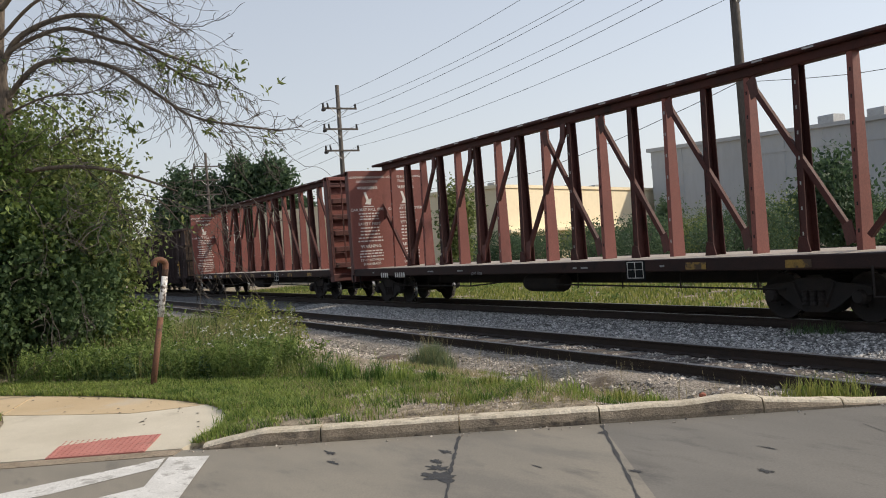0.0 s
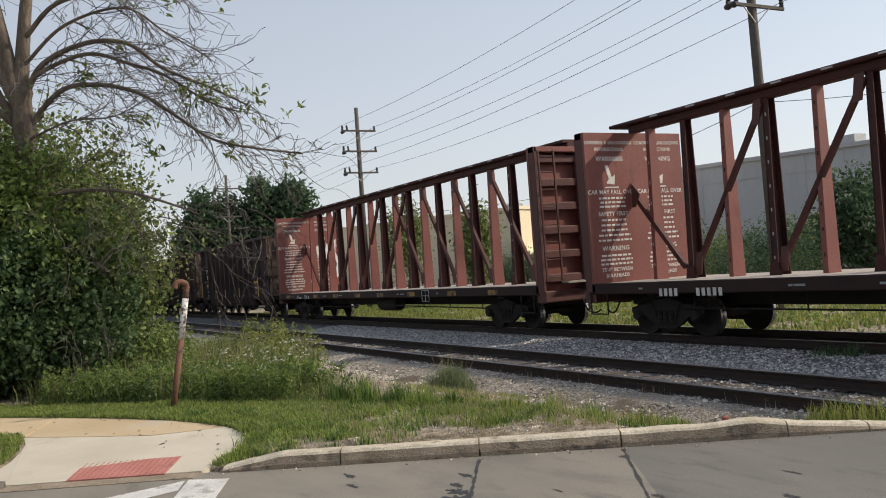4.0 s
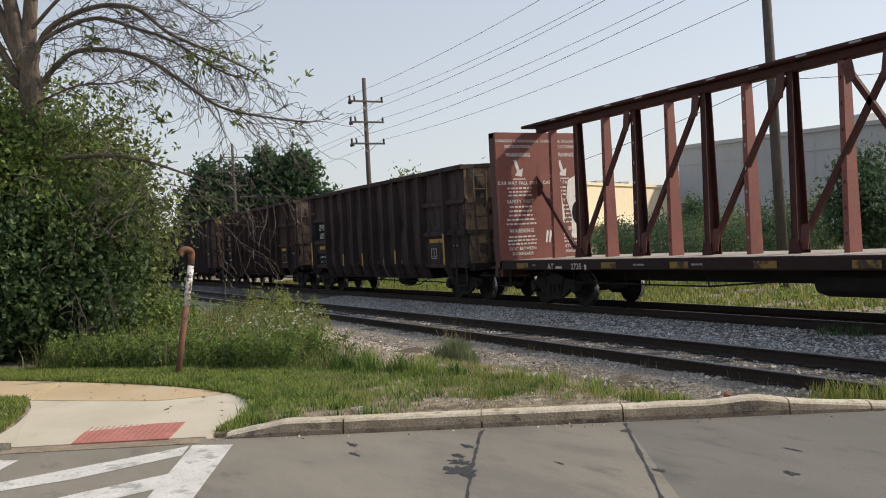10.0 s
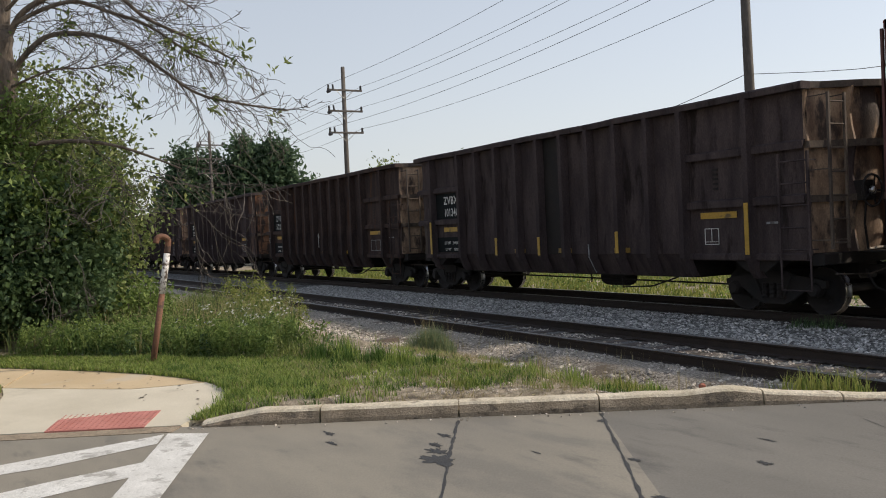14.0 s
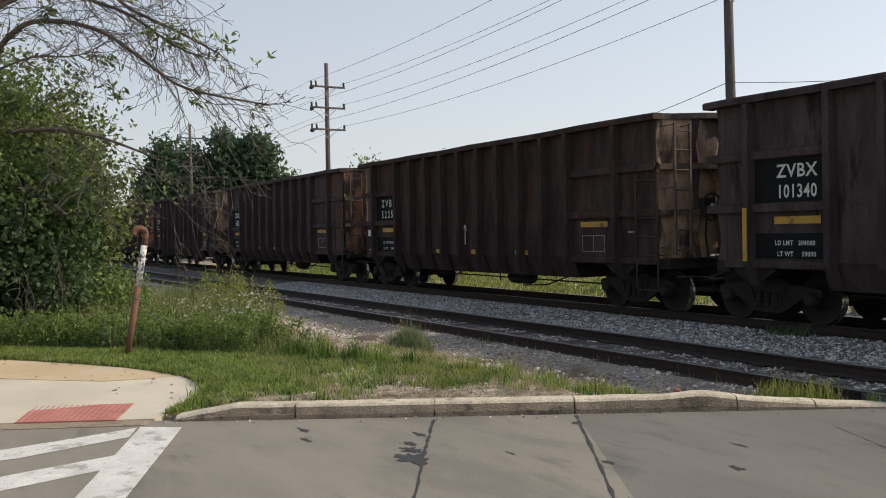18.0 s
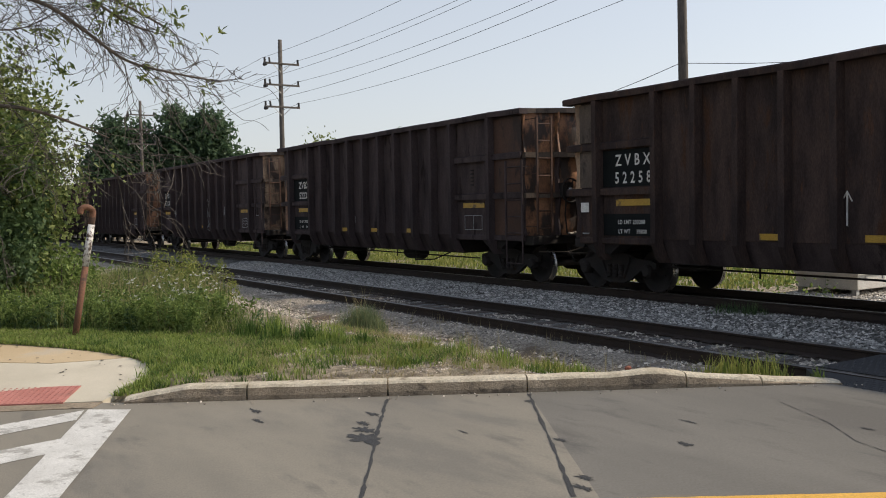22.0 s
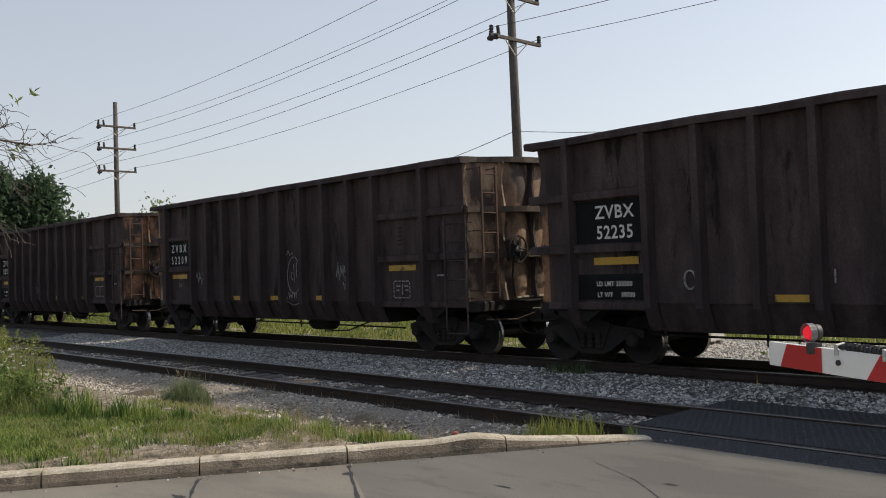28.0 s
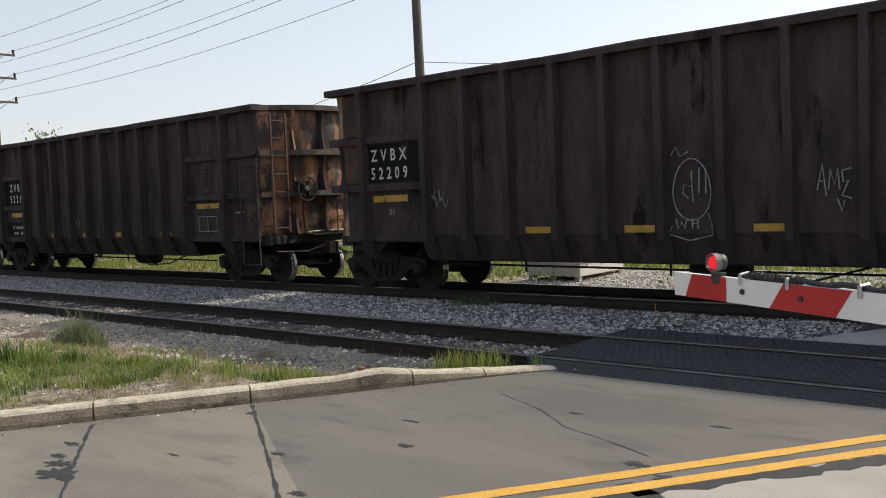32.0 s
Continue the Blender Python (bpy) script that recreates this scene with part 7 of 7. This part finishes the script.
# ---- small things near the crossing ----
marker = thing("pipe_post", "leaning rusty pipe post with flaking white band and hooked top", "post", at=(-12.63, 2.28, 0.13))
low, high = Vector((0, 0, -0.15)), Vector((0.03, 0.31, 1.66))
at = lambda t: low.lerp(high, t)
part("lower_pipe", Shape().tube([at(0), at(0.62)], 0.042, 12), RUSTPIPE, marker, "rusty brown lower pipe", True)
part("white_band", Shape().tube([at(0.62), at(0.93)], 0.044, 12), PIPEWHITE, marker, "flaking white painted band", True)
hook = [at(0.93), at(1.0) + Vector((0, 0.0, 0.03)), at(1.0) + Vector((0.02, -0.025, 0.085)), at(1.0) + Vector((0.03, -0.09, 0.11)), at(1.0) + Vector((0.03, -0.15, 0.085)), at(1.0) + Vector((0.03, -0.172, 0.02))]
part("hook", Shape().tube(curve_points(hook, 5), 0.042, 12), RUSTPIPE, marker, "rusty bent pipe top", True)

gate = thing("crossing_gate", "lowered white and red striped crossing gate with red lamp", "crossing gate", at=(0, 0, 0))
tip, way = Vector((-2.483, 5.43, 1.218)), Vector((0.875, -0.485, 0.0)).normalized()
side = Vector((0.485, 0.875, 0)) * 0.02
gp = lambda d, z, s: tuple(tip + way * d + side * s + Vector((0, 0, z)))


def board(a0, a1, b0, b1):
    """A stripe of sheeting on the arm's two faces: a along its lower edge, b along its upper."""
    sh = Shape()
    for s in (-1.15, 1.15):
        sh.add([gp(a0, -0.069, s), gp(a1, -0.069, s), gp(b1, 0.069, s), gp(b0, 0.069, s)], [(0, 1, 2, 3)])
    return part("stripe", sh, GATERED, gate, "red reflective stripe")


core = [gp(d, z, s) for d in (0, 5.2) for s in (-1, 1) for z in (-0.07, 0.07)]
part("arm", Shape().add(core, [(0, 1, 3, 2), (4, 6, 7, 5), (0, 4, 5, 1), (2, 3, 7, 6), (1, 5, 7, 3), (0, 2, 6, 4)]), GATEWHITE, gate, "white gate arm board")
board(0.11, 0.49, 0.18, 0.49)
for d in (0.84, 1.7, 2.55, 3.4, 4.25):
    board(d, d + 0.455, d + 0.106, d + 0.56)
part("cable", Shape().tube([gp(0.62 + 0.1 * k, 0.085 + 0.008 * math.sin(k * 1.9), 0) for k in range(30)], 0.016, 6), WIRE, gate, "black lamp cable clipped to the arm")
part("coil", Shape().tube([gp(0.66 + 0.0045 * k, 0.09 + 0.02 * math.sin(k * 0.9), 0.9 * math.cos(k * 0.9)) for k in range(90)], 0.007, 4), WIRE, gate, "coiled black cable")
for d in (0.62, 0.98, 1.45, 1.95, 2.5):
    part("clip", Shape().tube([gp(d, 0.04, -1.4), gp(d, 0.095, -1.4), gp(d, 0.1, 1.4)], 0.012, 5), GALV, gate)
for d in (0.63, 1.07):
    part("bolt", Shape().tube([gp(d, 0.0, -1.6), gp(d, 0.0, -1.1)], 0.016, 8), WIRE, gate)
lc = tip + way * 0.40 + Vector((0, 0, 0.15))
face = Vector((-0.515, -0.857, 0)).normalized()
lampo = part("lamp", Shape().tube([lc - face * 0.03, lc + face * 0.025], 0.046, 18), WIRE, gate, "round gate lamp housing", True)
part("lens", Shape().tube([lc + face * 0.02, lc + face * 0.045], [0.047, 0.034], 18), LAMPRED, lampo, "lit red lens")
part("hood", Shape().tube([lc + face * 0.01, lc + face * 0.05], 0.054, 18, False), HOOD, lampo, "grey rim hood")
part("lamp_foot", Shape().tube([lc - Vector((0, 0, 0.12)), lc - Vector((0, 0, 0.06))], 0.045, 8), WIRE, gate)
mast_at = tip + way * 5.3
part("mast", Shape().tube([(mast_at.x, mast_at.y, 0), (mast_at.x, mast_at.y, 3.2)], 0.07, 10), GALV, gate)
part("mechanism", Shape().box(mast_at.x - 0.2, mast_at.x + 0.2, mast_at.y - 0.2, mast_at.y + 0.2, 0.9, 1.5, 0.03), GALV, gate)

cab = thing("signal_box", "low silver grey signal battery box on short legs", "signal box", at=(0, 0, 0))
part("body", Shape().box(-13.05, -11.47, 18.77, 20.9, -0.24, 0.09, 0.015), BOXPAINT, cab)
part("lid", Shape().box(-13.09, -11.43, 18.73, 20.94, 0.09, 0.14, 0.012), BOXPAINT, cab)
part("door_seam", Shape().box(-12.28, -12.26, 18.762, 18.77, -0.22, 0.07), GALV, cab)
for y in (19.1, 19.8, 20.5):
    part("latch", Shape().box(-11.47, -11.45, y - 0.03, y + 0.03, -0.02, 0.06), GALV, cab)
for x in (-12.95, -12.3, -11.57):
    for y in (18.85, 20.8):
        part("leg", Shape().box(x - 0.06, x + 0.06, y - 0.06, y + 0.06, -0.5, -0.24), GALV, cab)
gravel_pad = Shape()
for k in range(9):
    gravel_pad.add([(-13 + 0.9 * k, 17.8, -0.395), (-12.1 + 0.9 * k, 17.8, -0.395), (-12.1 + 0.9 * k, 22.0, -0.3), (-13 + 0.9 * k, 22.0, -0.3)], [(0, 1, 2, 3)])
tagged(part("gravel_patch", gravel_pad, ROADLIGHT), "sunlit pale gravel beside the crossing", "gravel", kind="structure")

rr = random.Random(77)


def lump(name, x, y, z, r, mat, label, category, seed, squash=0.7):
    r3 = random.Random(seed)
    bm = bmesh.new()
    bmesh.ops.create_icosphere(bm, subdivisions=2, radius=r)
    for vv in bm.verts:
        vv.co *= 1 + 0.35 * noise.noise(vv.co / r * 1.3 + Vector((seed, 0, 0)))
        vv.co.z *= squash
    me = bpy.data.meshes.new(name)
    bm.to_mesh(me)
    bm.free()
    me.materials.append(mat)
    ob = new(name, me)
    ob.location = (x, y, z)
    return tagged(ob, label, category)


lump("stone", -9.17, 6.11, 0.05, 0.055, PAVE, "pale broken concrete lump in the grass", "stone", 3, 1.0)
lump("brick_piece", -7.51, 7.5, -0.15, 0.042, BRICKRED, "broken red brick lying by the kerb", "brick", 4)
plank = thing("timber_scrap", "old dark split timber lying on the gravel", "timber", at=(-13.65, 6.3, -0.1))
part("board", Shape().add([(0.42, -0.57, 0.0), (-0.42, 0.52, -0.06), (-0.54, 0.44, -0.06), (0.3, -0.66, 0.0), (0.42, -0.57, 0.13), (-0.42, 0.52, 0.05), (-0.54, 0.44, 0.06), (0.3, -0.66, 0.11)], [(0, 3, 2, 1), (4, 5, 6, 7), (0, 1, 5, 4), (1, 2, 6, 5), (2, 3, 7, 6), (3, 0, 4, 7)]), TIE, plank)
for k in range(9):
    x, y = -9.9 + rr.uniform(-0.8, 0.8), 5.5 + rr.uniform(-0.45, 0.45)
    a = rr.uniform(0, 3.1)
    chip = part("wood_chip", Shape().box(-0.09, 0.09, -0.015, 0.015, 0, 0.015, 0.004), DECKWOOD)
    chip.matrix_basis = pose(x, y, ground_height(x, y) + 0.01, 0, 0, math.degrees(a))
    tagged(chip, "pale splinter of wood on the dry verge", "wood chip", "wood chips")
flag = part("marker_flag", Shape().add([(0, 0, 0), (0.02, 0, 0), (0.012, 0, 0.2), (0.005, 0.005, 0.22)], [(0, 1, 2), (0, 2, 3)]), YELLOW)
flag.location = (-6.64, 13.2, -0.2)
tagged(flag, "tiny yellow paper marker stuck in the ballast", "marker flag")

# fallen leaves on the path
fl = Shape()
for k in range(60):
    x, y = rr.uniform(-13, -9.4), rr.uniform(0.5, 2.7)
    if inside(x, y, PAD) and pad_gap(x, y) < 1.1:
        z, a, s = pad_height(x, y) + 0.006, rr.uniform(0, 6), rr.uniform(0.015, 0.035)
        fl.add([(x + s * math.cos(a + j * 1.57), y + s * math.sin(a + j * 1.57) * 0.7, z + 0.004 * (j % 2)) for j in range(4)], [(0, 1, 2, 3)])
tagged(part("fallen_leaves", fl, TWIG), "dry brown leaves fallen on the path", "leaves", kind="stuff")


# ---- loose stones ----
def stones(name, pts, size, mat, label, seed):
    r3 = np.random.RandomState(seed)
    n = len(pts)
    base = np.array([(1, 0, 0), (-1, 0, 0), (0, 1, 0), (0, -1, 0), (0, 0, 1), (0, 0, -0.6), (0.6, 0.6, 0.5), (-0.6, -0.55, 0.55)], float)
    v = base[None] * (1 + 0.35 * r3.normal(size=(n, 8, 1))).clip(0.5, 1.6)
    a = r3.uniform(0, 6.28, n)
    c, s = np.cos(a), np.sin(a)
    x = v[..., 0] * c[:, None] - v[..., 1] * s[:, None]
    y = v[..., 0] * s[:, None] + v[..., 1] * c[:, None]
    z = v[..., 2] * 0.75
    sc = size * r3.uniform(0.5, 1.5, n)[:, None]
    v = np.stack([x * sc, y * sc, z * sc], -1) + np.asarray(pts)[:, None, :]
    f = np.array([(6, 0, 2), (6, 2, 4), (6, 4, 0), (2, 1, 4), (7, 1, 3), (7, 3, 4), (7, 4, 1), (3, 0, 4), (0, 5, 2), (2, 5, 1), (1, 5, 3), (3, 5, 0)])
    q = (8 * np.arange(n)[:, None, None] + f[None]).reshape(-1, 3)
    return tagged(new(name, array_mesh(name, v.reshape(-1, 3), q, [mat])), label, "gravel", kind="stuff")


def bed_height(x, y):
    return float(np.interp(y, [p[0] for p in prof], [p[1] for p in prof]))


def off_rails(x, y):
    return min(abs(y - r) for r in RAILS) > 0.06 and not (x > -5.9 and y < 10.8) and not (x > -3.5 and y > 10.7)


pts = scatter(36000, -34, -3.5, 10.1, 13.35, rs, off_rails, bed_height)
stones("ballast_stones", pts, 0.024, STONE, "grey crushed stones between the tracks", 1)
pts = scatter(15000, -28, -5.9, 6.5, 9.9, rs, lambda x, y: off_rails(x, y) and patchy(x, y, 1.2, 8) > -0.1, bed_height)
stones("siding_stones", pts, 0.023, OLDSTONE, "dirty stones along the siding", 2)
pts = scatter(16000, -26, -5.9, 5.0, 7.4, rs, lambda x, y: verge(x, y) and patchy(x, y, 1.0, 5) > 0.35 - 0.45 * (y - 5.2))
stones("verge_stones", pts, 0.022, OLDSTONE, "small stones scattered on the verge", 3)
pts = scatter(1500, -9, -4.8, 1.8, 8, rs, lambda x, y: -0.18 < road_coords(x, y)[1] < 0.0, lambda x, y: 0.004)
stones("gutter_grit", pts, 0.009, OLDSTONE, "fine grit lying along the kerb", 4)
pts = scatter(3000, -30, -3, 15.1, 17.2, rs, off_rails, bed_height)
stones("far_ballast_stones", pts, 0.04, STONE, "grey stones on the far ballast shoulder", 5)
pts = scatter(14000, -12.2, -5.4, 3.2, 7.4, rs, lambda x, y: verge(x, y) and patchy(x, y, 1.2, 41) > -0.15 and rg.random() > lawn(x, y))
stones("verge_grit", pts, 0.011, OLDSTONE, "fine gravel and grit on the bare verge", 6)
pts = scatter(900, -11.5, -6.0, 3.6, 7.0, rs, lambda x, y: verge(x, y) and rg.random() > lawn(x, y))
v, q = leaf_field(pts + [0, 0, 0.02], 0.05, rs, 0.3)
tagged(new("leaf_litter", array_mesh("leaf_litter", v, q, [STRAW])), "dry leaf litter on the verge", "leaves", kind="stuff")
pts = scatter(5000, -13.0, -4.9, 17.8, 21.8, rs, lambda x, y: True, lambda x, y: -0.39 + 0.0225 * (y - 17.8))
stones("pale_gravel", pts, 0.028, PALESTONE, "pale sunlit gravel beyond the tracks", 8)


def motions():
    """The train rolls past; every wheelset turns with it."""
    for car, middle in CARS:
        walk(car, [(t, pose(middle + rolled(t), TRACK_MID, 0)) for t in range(0, 33)])
        for truck in car.children:
            for ws in truck.children:
                if ws.name.startswith("wheelset"):
                    x = ws.location.x
                    rows = []
                    for k in range(0, 241):
                        t = k * 4 / 30
                        rows.append((t, pose(x, 0, WHEEL_R, 0, math.degrees(rolled(t) / WHEEL_R), 0)))
                    walk(ws, rows)


motions()
